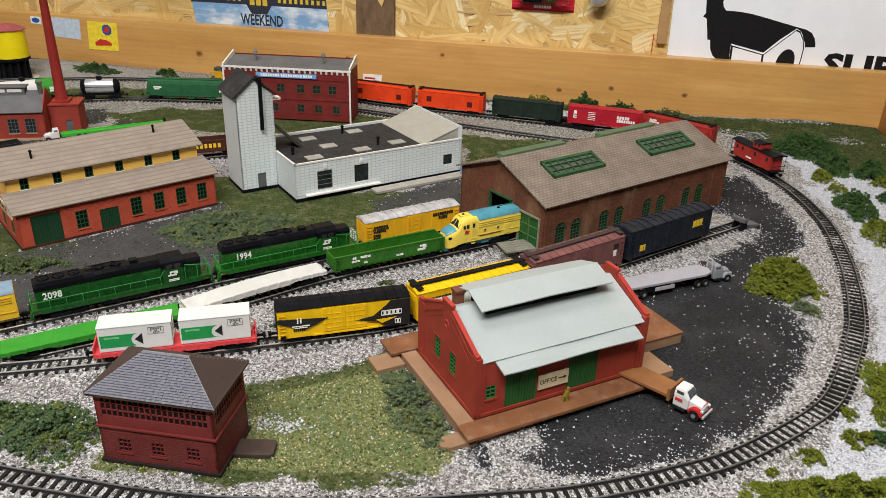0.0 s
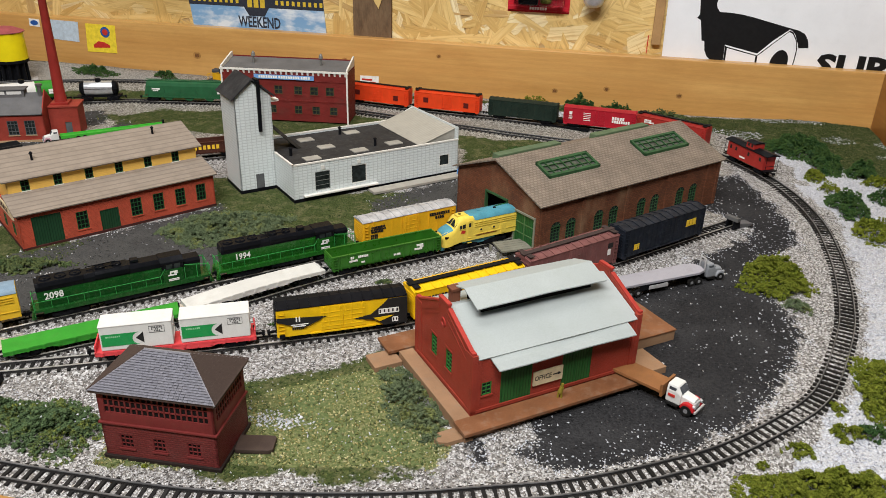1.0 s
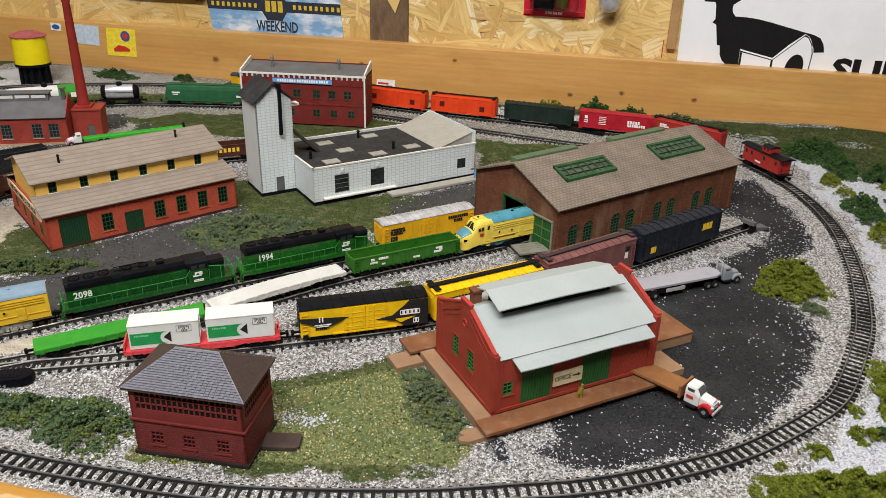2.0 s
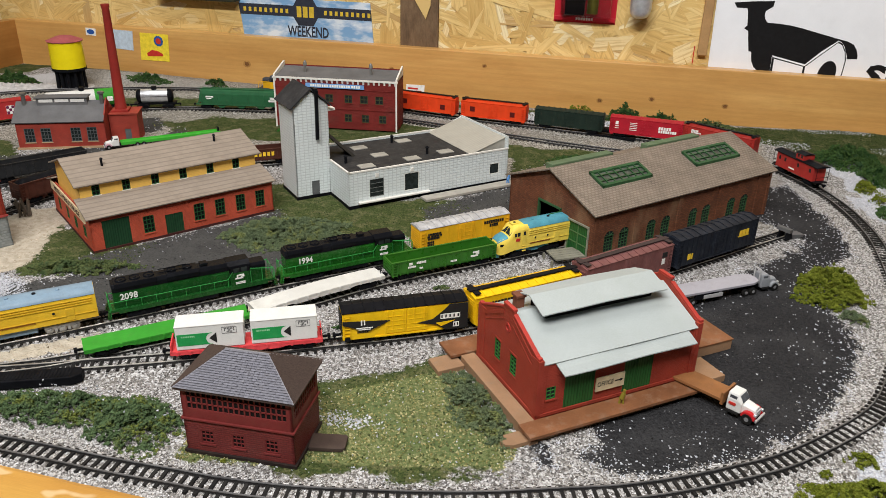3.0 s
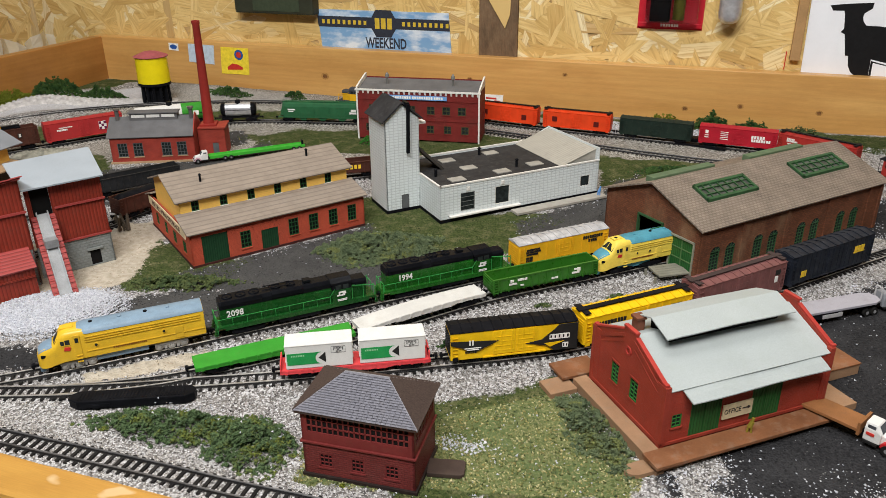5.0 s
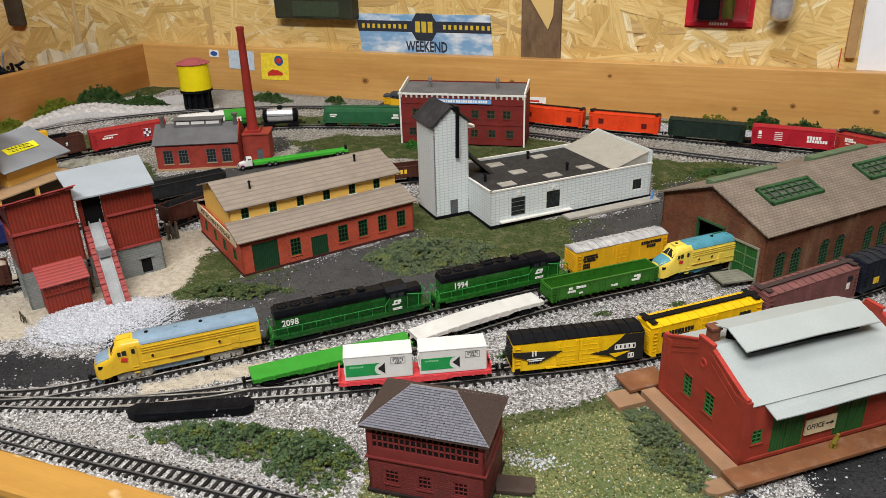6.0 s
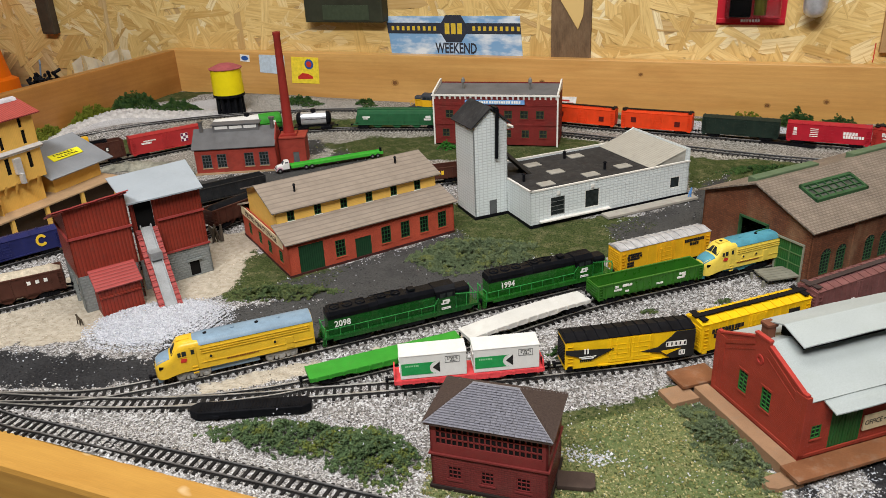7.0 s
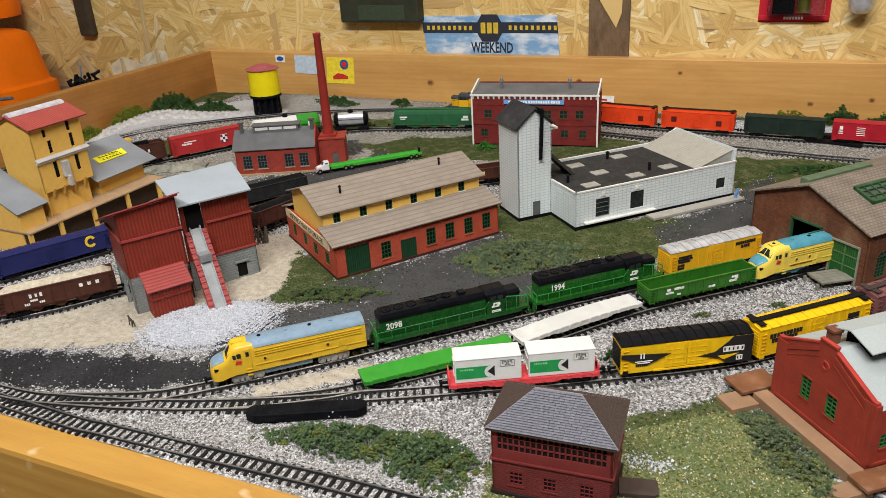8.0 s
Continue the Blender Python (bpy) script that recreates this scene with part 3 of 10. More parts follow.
idx = np.arange(nx * ny).reshape(nx, ny)
quads = np.stack([idx[:-1, :-1], idx[1:, :-1], idx[1:, 1:], idx[:-1, 1:]], -1).reshape(-1, 4)
me.from_pydata(co.tolist(), [], quads.tolist())
for key, w in weights.items():
    me.attributes.new(key, "FLOAT", "POINT").data.foreach_set("value", w.ravel().astype(np.float32))
me.polygons.foreach_set("use_smooth", np.ones(len(quads), bool))

n = Nodes("layout_ground")
fine, mid, broad = n.noise(700, 3.0), n.noise(160, 4.0), n.noise(25, 4.0)


def weight(key, noise_amount=0.9):
    a = n.t.nodes.new("ShaderNodeAttribute")
    a.attribute_name = key
    v = n.math("ADD", a.outputs["Fac"], n.math("MULTIPLY", n.math("SUBTRACT", mid, 0.5), noise_amount))
    return n.ramp(v, (0.42, (0, 0, 0)), (0.58, (1, 1, 1)))


stone = n.node("ShaderNodeTexVoronoi", {"Vector": n.coord, "Scale": 640.0})
tone = n.ramp(stone.outputs["Color"], (0.1, (0.06, 0.055, 0.053)), (0.45, (0.27, 0.26, 0.25)), (0.8, (0.66, 0.66, 0.67)))
# dark cell rims paint the shade in the gaps between stones
tone = n.mix(n.ramp(stone.outputs["Distance"], (0.45, (0, 0, 0)), (0.75, (0.5, 0.5, 0.5))), tone, (0.10, 0.092, 0.085))
tone = n.mix(n.ramp(broad, (0.4, (0, 0, 0)), (0.65, (0.14, 0.14, 0.14))), tone, (0.36, 0.33, 0.29))
old = n.ramp(stone.outputs["Color"], (0.15, (0.13, 0.12, 0.10)), (0.5, (0.27, 0.25, 0.21)), (0.85, (0.48, 0.46, 0.41)))
sand = n.ramp(mid, (0.3, (0.38, 0.33, 0.255)), (0.7, (0.58, 0.525, 0.435)))
tone = n.mix(weight("sand"), tone, sand)
white = n.ramp(fine, (0.3, (0.34, 0.35, 0.38)), (0.6, (0.62, 0.63, 0.67)))
tone = n.mix(weight("white"), tone, white)
tone = n.mix(n.math("MULTIPLY", weight("old"), 0.75), tone, old)
turf = n.ramp(n.noise(420, 5.0, rough=0.75), (0.28, (0.055, 0.082, 0.028)), (0.5, (0.150, 0.172, 0.070)), (0.72, (0.38, 0.36, 0.18)))
turf = n.mix(n.ramp(broad, (0.4, (0, 0, 0)), (0.62, (0.5, 0.5, 0.5))), turf, (0.075, 0.125, 0.050))
lush = n.ramp(n.noise(380, 5.0, rough=0.75), (0.28, (0.018, 0.03, 0.010)), (0.5, (0.055, 0.075, 0.026)), (0.74, (0.14, 0.15, 0.055)))
lush = n.mix(n.ramp(n.noise(70, 4.0, rough=0.7), (0.48, (0, 0, 0)), (0.70, (0.5, 0.5, 0.5))), lush, n.ramp(fine, (0.3, (0.12, 0.105, 0.05)), (0.7, (0.36, 0.32, 0.19))))
turf = n.mix(weight("lush", 0.4), turf, lush)
tone = n.mix(weight("grass"), tone, turf)
tar = n.ramp(n.noise(420, 4.0, rough=0.7), (0.3, (0.014, 0.014, 0.0155)), (0.7, (0.046, 0.046, 0.049)))
tar = n.mix(n.ramp(n.noise(22, 4.0, rough=0.6), (0.45, (0, 0, 0)), (0.7, (0.5, 0.5, 0.5))), tar, (0.064, 0.064, 0.067))
specks = n.ramp(n.node("ShaderNodeTexVoronoi", {"Vector": n.coord, "Scale": 260.0}).outputs["Distance"], (0.10, (0.6, 0.6, 0.6)), (0.16, (0, 0, 0)))
tar = n.mix(n.mix(1.0, specks, n.ramp(n.noise(34, 3.0), (0.5, (0, 0, 0)), (0.7, (1, 1, 1))), "MULTIPLY"), tar, (0.5, 0.49, 0.47))
dust = n.t.nodes.new("ShaderNodeAttribute")
dust.attribute_name = "dust"
tar = n.mix(n.math("MULTIPLY", dust.outputs["Fac"], n.ramp(n.noise(45, 4.0), (0.3, (0.45, 0.45, 0.45)), (0.7, (0.9, 0.9, 0.9)))), tar, n.ramp(n.noise(600, 3.0), (0.3, (0.055, 0.055, 0.054)), (0.7, (0.115, 0.114, 0.110))))
tone = n.mix(weight("asphalt"), tone, tar)
n.link(tone, "Base Color")
n.bsdf.inputs["Roughness"].default_value = 0.9
n.bsdf.inputs["Specular IOR Level"].default_value = 0.03
n.bump(n.math("ADD", fine, n.math("MULTIPLY", stone.outputs["Distance"], -1.4)), 0.8, 0.0008)
me.materials.append(n.m)
ground = tagged(new("ground", me), "model railway ground of ballast, black road, turf and sand", "ground", kind="structure")
tagged(part("table_top", Shape().box(LX0, LX1 + 0.3, LY0, LY1, -0.03, -0.009), WOOD_Y_DIM), "wooden table top under the scenery", "table top", kind="structure")


def ground_z(x, y):
    i = np.clip(np.round((np.asarray(x) - LX0 - 0.0005) / STEP).astype(int), 0, nx - 1)
    j = np.clip(np.round((np.asarray(y) - LY0 + 0.0005) / STEP).astype(int), 0, ny - 1)
    return gz[i, j]


def ground_value(key, x, y):
    i = np.clip(np.round((np.asarray(x) - LX0 - 0.0005) / STEP).astype(int), 0, nx - 1)
    j = np.clip(np.round((np.asarray(y) - LY0 + 0.0005) / STEP).astype(int), 0, ny - 1)
    return weights[key][i, j] if key in weights else near_track[i, j]


# ---------------------------------------------------------------- track building
TIE_HALF, TIE_LONG, TIE_STEP = 0.00105, 0.0090, 0.0063
tie_mesh = mesh_of("tie", Shape().box(-TIE_HALF, TIE_HALF, -TIE_LONG, TIE_LONG, 0.0010, 0.0031), TIE)


def headings(path):
    d = np.gradient(path, axis=0)
    return np.arctan2(d[:, 1], d[:, 0])


def build_track(name, path, label, parts_from=None, parts_to=None, head=RAILHEAD):
    t = thing(name, label, "railway track", path[0][0], path[0][1])
    o = path[0] * (1, 1, 0)
    h = headings(path)
    nrm = np.stack([-np.sin(h), np.cos(h)], 1)

    def swept(side, outline):
        rings = []
        for p, q in list(zip(path, nrm))[::2]:
            ring = []
            for off, zz in outline:
                c = p[:2] + q * (side * 0.0056 + off)
                ring.append((c[0] - o[0], c[1] - o[1], p[2] + zz))
            rings.append(ring)
        return Shape().loft(rings)

    for side in (-1, 1):
        rail = part("rail", swept(side, ((-0.0007, 0.0029), (0.0007, 0.0029), (0.0003, 0.0036), (0.0003, 0.0044), (-0.0003, 0.0044), (-0.0003, 0.0036))), RAIL, t)
        part("rail_head", swept(side, ((-0.00042, 0.0043), (0.00042, 0.0043), (0.00042, 0.0049), (0.00028, 0.0051), (-0.00028, 0.0051), (-0.00042, 0.0049))), head, rail, "worn nickel running surface")
    rest = Shape()
    count = 0
    run = np.r_[0, np.cumsum(np.linalg.norm(np.diff(path, axis=0), axis=1))]
    at = np.arange(0.001, run[-1], TIE_STEP)
    for px_, py_, pz_, ph_ in zip(*(np.interp(at, run, path[:, i]) for i in range(3)), np.interp(at, run, np.unwrap(h))):
        a = ph_ + random.gauss(0, 0.015)
        m = Matrix.Translation((px_ - o[0], py_ - o[1], pz_)) @ Matrix.Rotation(a, 4, "Z")
        if parts_from is not None and parts_from < px_ < parts_to and py_ < 0.72 and count < 300:
            ob = new("tie", tie_mesh)
            ob.parent, ob.matrix_basis = t, m
            count += 1
        else:
            tmp = Shape().box(-TIE_HALF, TIE_HALF, -TIE_LONG, TIE_LONG, 0.0010, 0.0031).moved(m)
            rest.add(tmp.v, tmp.f)
    if rest.v:
        part("ties", rest, TIES, t, kind="stuff")
    return t

# ---------------------------------------------------------------- rolling stock
WHITEP = paint("white_paint", (0.69, 0.69, 0.67), 0.4, 0.05, 90, 0.12)
MARK_W = plain("white_marking", (0.80, 0.80, 0.77), 0.5)
MARK_GREY = plain("grey_marking", (0.13, 0.13, 0.13), 0.5)
MARK_PALE = plain("pale_green_marking", (0.30, 0.60, 0.34), 0.5)
MARK_K = plain("black_marking", (0.02, 0.02, 0.02), 0.5)
MARK_Y = plain("yellow_marking", (0.78, 0.52, 0.04), 0.5)
MARK_R = plain("red_marking", (0.55, 0.04, 0.03), 0.5)
GREEN_BN = paint("bright_green_plastic", (0.030, 0.145, 0.014), 0.3, 0.15, spec=0.3)
RAIL_GREEN = paint("pale_green_rail", (0.04, 0.30, 0.07), 0.35, 0.15)
GLOSS_BLACK = paint("glossy_black_plastic", (0.007, 0.0075, 0.0095), 0.20, 0.2, dirt=0.1, dirt_col=(0.03, 0.03, 0.034), bump=0.1, spec=0.04)
GREEN_LOCO = paint("deep_green_plastic", (0.009, 0.070, 0.013), 0.26, 0.2, spec=0.3)
GREEN_FLAT = paint("grass_green_plastic", (0.04, 0.28, 0.03), 0.45, 0.1)
GREEN_DARK = paint("dark_green_paint", (0.014, 0.026, 0.020), 0.5, 0.2)
GREEN_HOP = paint("sea_green_paint", (0.026, 0.115, 0.05), 0.4, 0.15)
ORANGE_Y = paint("orange_yellow_paint", (0.76, 0.42, 0.018), 0.38, 0.08, 90, 0.15)
YELLOW = paint("clear_yellow_paint", (0.80, 0.50, 0.01), 0.38, 0.08, 90, 0.15)
LEMON = paint("lemon_yellow_paint", (0.76, 0.58, 0.09), 0.38, 0.08, 90, 0.15)
BLUEGREY = paint("blue_grey_paint", (0.20, 0.29, 0.38), 0.4, 0.12)
TEAL = paint("teal_paint", (0.08, 0.28, 0.36), 0.4, 0.2)
SILVER = paint("silver_paint", (0.58, 0.58, 0.59), 0.38, 0.10, metal=0.35)
CHROME = plain("chrome_plate", (0.62, 0.64, 0.68), 0.28, 0.55)
TUSCAN = paint("tuscan_red_paint", (0.185, 0.078, 0.074), 0.5, 0.2, 90, 0.3, (0.22, 0.16, 0.15))
BROWN = paint("freight_brown_paint", (0.075, 0.028, 0.020), 0.5, 0.2)
NAVY = paint("faded_navy_paint", (0.013, 0.0165, 0.025), 0.5, 0.3, 90, 0.45, (0.085, 0.092, 0.105))
CHESSIE = paint("deep_blue_paint", (0.018, 0.022, 0.10), 0.45, 0.15)
ORANGE_R = paint("orange_red_paint", (0.72, 0.06, 0.015), 0.4, 0.1, 90, 0.15)
RED = paint("signal_red_paint", (0.52, 0.02, 0.025), 0.4, 0.12, 90, 0.2)
RED2 = paint("brick_red_paint", (0.36, 0.03, 0.025), 0.42, 0.15, 90, 0.25)
PINKRED = paint("coral_red_plastic", (0.70, 0.07, 0.08), 0.4, 0.1)
GREYP = paint("grey_paint", (0.045, 0.05, 0.06), 0.45, 0.15)
BONE = paint("bone_white_plastic", (0.60, 0.60, 0.575), 0.5, 0.08, 60, 0.25, (0.3, 0.27, 0.2))
SANDLOAD = paint("sand_load", (0.50, 0.44, 0.34), 0.9, 0.25, 300, 0.3, bump=1.0)
W2 = 0.0094


def spot(path, x, y, half):
    """The pose of a car whose middle lies nearest to (x, y) on a line of track."""
    k = int(np.argmin(np.hypot(path[:, 0] - x, path[:, 1] - y)))
    j = max(1, int(half / 0.002))
    a, b = path[max(0, k - j)], path[min(len(path) - 1, k + j)]
    c = (a + b) / 2
    pitch = -math.degrees(math.atan2(b[2] - a[2], np.hypot(*(b - a)[:2])))
    return pose(c[0], c[1], c[2] + RAILTOP, 0, pitch, math.degrees(math.atan2(b[1] - a[1], b[0] - a[0])))


TALL = 1.13  # these models stand a little taller than scale


def car(name, label, category, path, x, y, half, flip=False, group=""):
    ob = new(name)
    ob.empty_display_size = 0.01
    ob.matrix_basis = spot(path, x, y, half) @ (pose(0, 0, 0, 0, 0, 180) if flip else Matrix()) @ Matrix.Diagonal((1, 1, TALL, 1))
    return tagged(ob, label, category, group or "model railway cars")


def truck(parent, x, material=None, axles=2, base=0.0105, z=0.0):
    material = material or BLACK
    s = Shape()
    half = base / 2 * (axles - 1) + 0.0032
    for side in (-1, 1):
        y = side * 0.0068
        outline = [(x - half, 0.0042), (x - half, 0.0022), (x - half + 0.0015, 0.0016), (x - base * 0.28, 0.0010), (x + base * 0.28, 0.0010), (x + half - 0.0015, 0.0016), (x + half, 0.0022), (x + half, 0.0042), (x + base * 0.3, 0.0052), (x - base * 0.3, 0.0052)]
        if material is BLACK:
            s.prism(outline, "y", y - 0.0007, y + 0.0007)
        else:
            # cast frame of a passenger truck: a beam on pedestals, open between them
            s.box(x - half, x + half, y - 0.0006, y + 0.0012, 0.0042, 0.0062)
            for k in range(axles * 2 - 1):
                ax = x + (k / 2 - (axles - 1) / 2) * base
                wide = 0.0019 if k % 2 == 0 else 0.0011
                s.box(ax - wide, ax + wide, y - 0.0006, y + 0.0014, 0.0014, 0.0046)
        for k in range(axles):
            ax = x + (k - (axles - 1) / 2) * base
            s.box(ax - 0.0011, ax + 0.0011, y + side * 0.0007, y + side * 0.0014, 0.0020, 0.0040)
        for sx in (-0.0016, 0.0, 0.0016):
            s.rod((x + sx, y + side * 0.0009, 0.0014), (x + sx, y + side * 0.0009, 0.0044), 0.0006, 6)
    s.box(x - 0.002, x + 0.002, -0.0068, 0.0068, 0.0030, 0.0050)
    t = part("truck", s, material, parent)
    for k in range(axles):
        ax = x + (k - (axles - 1) / 2) * base
        w = Shape().rod((ax, -0.0062, 0.0027), (ax, 0.0062, 0.0027), 0.0005, 6)
        for side in (-1, 1):
            w.rod((ax, side * 0.0049, 0.0027), (ax, side * 0.0060, 0.0027), 0.0027, 14)
            w.rod((ax, side * 0.0045, 0.0027), (ax, side * 0.0049, 0.0027), 0.0033, 14)
        part("wheelset", w, RAIL if material is BLACK else STEEL, t)
    return t


def coupler(parent, x, d):
    s = Shape().box(x, x + d * 0.0045, -0.0008, 0.0008, 0.0042, 0.0056)
    s.box(x + d * 0.0042, x + d * 0.0064, -0.0018, 0.0018, 0.0038, 0.0062)
    s.box(x + d * 0.0048, x + d * 0.0058, -0.0006, 0.0006, 0.0022, 0.0038)
    part("coupler", s, BLACK, parent, bevel=0.0002)


def marks(parent, items, material, y=None, name="marking", label=""):
    """Plain bars and patches on the near side: (x, z, width, height)."""
    y = -(W2 + 0.0004) if y is None else y
    for x, z, w, h in items:
        part(name, Shape().box(x - w / 2, x + w / 2, y - 0.00012, y + 0.0006, z - h / 2, z + h / 2), material, parent, label)


def word(x, z, count, size, gap=0.3):
    """Bars in the rhythm of a word."""
    step = size * (1 + gap)
    return [(x + (i - (count - 1) / 2) * step, z, size, size * 1.35) for i in range(count)]


def patch(parent, outline, material, name="marking", y=None):
    y = -(W2 + 0.0004) if y is None else y
    part(name, Shape().prism(outline, "y", y - 0.00015, y + 0.0005), material, parent)


def ladder(parent, x, y, z0, z1, w, material, rungs=6):
    s = Shape()
    for d in (-1, 1):
        s.box(x + d * w / 2 - 0.0002, x + d * w / 2 + 0.0002, y - 0.0003, y + 0.0003, z0, z1)
    for i in range(rungs):
        z = z0 + (i + 0.5) * (z1 - z0) / rungs
        s.box(x - w / 2, x + w / 2, y - 0.0003, y + 0.0003, z - 0.0002, z + 0.0002)
    part("ladder", s, material, parent)


def boxcar(label, path, x, y, length, side, roof=None, door=None, ends=None, ribs=0, walk_mat=None, doors=1, flip=False, z1=0.0245, underframe=None, truck_mat=None, group=""):
    h = length / 2
    t = car("boxcar", label, "freight car", path, x, y, length * 0.34, flip, group)
    body = part("body", Shape().box(-h, h, -W2, W2, 0.0046, z1), side, t, bevel=0.0003)
    if ribs:
        s = Shape()
        for i in range(ribs + 1):
            rx = -h + 0.001 + i * (length - 0.002) / ribs
            for d in (-1, 1):
                s.box(rx - 0.00035, rx + 0.00035, d * W2, d * (W2 + 0.0004), 0.0066, z1 - 0.0004)
        part("side_ribs", s, side, body)
    for e in (-1, 1):
        for i in range(8):
            z = 0.0078 + i * (z1 - 0.009) / 8
            part("end_rib", Shape().box(e * h, e * (h + 0.0005), -W2 + 0.001, W2 - 0.001, z, z + 0.0011), ends or side, body)
    roof = roof or side
    r = part("roof", Shape().prism([(-W2 - 0.0005, z1), (W2 + 0.0005, z1), (W2 + 0.0005, z1 + 0.0004), (0.0, z1 + 0.0022), (-W2 - 0.0005, z1 + 0.0004)], "x", -h - 0.0003, h + 0.0003), roof, t)
    s = Shape()
    for i in range(13):
        rx = -h + 0.0012 + i * (length - 0.0024) / 12
        for d in (-1, 1):
            s.slab((rx - 0.0004, d * (W2 + 0.0003), z1 + 0.0005), (rx + 0.0004, d * (W2 + 0.0003), z1 + 0.0005), (rx + 0.0004, 0, z1 + 0.0023), (rx - 0.0004, 0, z1 + 0.0023), 0.0005 * d)
    part("roof_ribs", s, roof, r)
    if walk_mat:
        s = Shape()
        s.box(-h - 0.001, h + 0.001, -0.0024, 0.0024, z1 + 0.0029, z1 + 0.0036)
        for e in (-1, 1):
            s.box(e * (h - 0.006), e * (h - 0.001), -W2 + 0.001, W2 - 0.001, z1 + 0.0026, z1 + 0.0032)
        part("running_board", s, walk_mat, t, "dark roof walk")
    for d in (-1, 1):
        for k in range(doors):
            dx = (k - (doors - 1) / 2) * 0.0165
            leaf = part("door", Shape().box(dx - 0.0080, dx + 0.0080, d * W2, d * (W2 + 0.0007), 0.0068, z1 - 0.0008), door or side, t)
            for i in range(4):
                zz = 0.009 + i * (z1 - 0.011) / 4
                part("door_rib", Shape().box(dx - 0.0074, dx + 0.0074, d * (W2 + 0.0007), d * (W2 + 0.0010), zz, zz + 0.0005), door or side, leaf)
            for bx in (-0.006, -0.002, 0.006):
                part("door_bar", Shape().box(dx + bx - 0.0003, dx + bx + 0.0003, d * (W2 + 0.0007), d * (W2 + 0.0012), 0.0072, z1 - 0.0012), door or side, leaf)
        part("door_track", Shape().box(-0.024, 0.024, d * W2, d * (W2 + 0.0011), 0.0050, 0.0060), side, t)
        for e in (-1, 1):
            ladder(t, e * (h - 0.0035), d * (W2 + 0.0006), 0.0064, z1 - 0.002, 0.0042, side)
            part("step", Shape().box(e * (h - 0.0055), e * (h - 0.0015), d * (W2 - 0.0002), d * (W2 + 0.0006), 0.0036, 0.0064), underframe or side, t)
    part("underframe", Shape().box(-h + 0.001, h - 0.001, -0.003, 0.003, 0.0046, 0.0064).box(-0.016, 0.016, -0.0075, 0.0075, 0.0044, 0.0060), BLACK, t)
    for e in (-1, 1):
        truck(t, e * (h - 0.0155), truck_mat)
        coupler(t, e * h, e)
    return t


def hood_loco(label, path, x, y, length, low, top, number=None, flip=False, cab_end=1, deck=None, rail_mat=None, truck_mat=None, stripe=None, number_x=0.0182):
    h = length / 2
    e = cab_end
    t = car("diesel_locomotive", label, "locomotive", path, x, y, length * 0.33, flip)
    deck = deck or low
    rail_mat = rail_mat or low
    part("frame_deck", Shape().box(-h + 0.003, h - 0.003, -W2, W2, 0.0075, 0.0092).box(-h + 0.009, h - 0.009, -W2, -W2 + 0.001, 0.0058, 0.0076).box(-h + 0.009, h - 0.009, W2 - 0.001, W2, 0.0058, 0.0076), deck, t, bevel=0.0002)
    for d in (-1, 1):
        s = Shape()
        for i in range(4):
            s.box(d * (h - 0.003), d * (h - 0.0005 - 0.0004 * i), -W2 + 0.0002, -W2 + 0.004, 0.0028 + i * 0.0016, 0.0033 + i * 0.0016)
            s.box(d * (h - 0.003), d * (h - 0.0005 - 0.0004 * i), W2 - 0.004, W2 - 0.0002, 0.0028 + i * 0.0016, 0.0033 + i * 0.0016)
        s.box(d * (h - 0.0034), d * (h - 0.0026), -W2 + 0.001, W2 - 0.001, 0.0026, 0.0080)
        part("pilot", s, deck, t)
        coupler(t, d * (h - 0.002), d)
        truck(t, d * (h - 0.027), truck_mat, 3, 0.0098)
    part("fuel_tank", Shape().prism([(-0.007, 0.0072), (-0.0085, 0.0060), (-0.0085, 0.0030), (-0.006, 0.0016), (0.006, 0.0016), (0.0085, 0.0030), (0.0085, 0.0060), (0.007, 0.0072)], "x", -0.017, 0.017), BLACK, t)
    # long hood, cab and short nose
    x0, x1, c1, n1 = -h + 0.0068, h - 0.040, h - 0.024, h - 0.010
    sgn = lambda a, b: (e * a, e * b)  # noqa: E731
    hood = part("hood", Shape().box(*sgn(x0, x1), -0.0066, 0.0066, 0.0092, 0.0215), low, t, bevel=0.0003)
    for i in range(16):
        xx = x0 + 0.004 + i * (x1 - x0 - 0.008) / 15
        for d in (-1, 1):
            part("hood_door", Shape().box(e * (xx - 0.0016), e * (xx + 0.0016), d * 0.0066, d * 0.0068, 0.0100, 0.0176), low, hood)
    part("hood_roof", Shape().prism([(-0.0070, 0.0197), (0.0070, 0.0197), (0.0070, 0.0226), (0.0052, 0.0248), (-0.0052, 0.0248), (-0.0070, 0.0226)], "x", *sgn(x0 - 0.0002, x1)), top, t, "glossy black hood top", bevel=0.0004)
    part("brake_blister", Shape().prism([(-0.0076, 0.0208), (0.0076, 0.0208), (0.0078, 0.0236), (0.0060, 0.0254), (-0.0060, 0.0254), (-0.0078, 0.0236)], "x", *sgn(x0 + 0.041, x0 + 0.066)), top, t, bevel=0.0004)
    for q in (-0.0030, 0.0030):
        part("lift_rail", Shape().rod((e * (x0 + 0.036), q, 0.0262), (e * (x0 + 0.058), q, 0.0266), 0.0003, 6), top, t)
    part("radiator", Shape().prism([(-0.0069, 0.0203), (0.0069, 0.0203), (0.0078, 0.0226), (0.0068, 0.0252), (-0.0068, 0.0252), (-0.0078, 0.0226)], "x", *sgn(x0 + 0.002, x0 + 0.033)), top, t, bevel=0.0004)
    for i in range(3):
        fx = e * (x0 + 0.0075 + i * 0.0105)
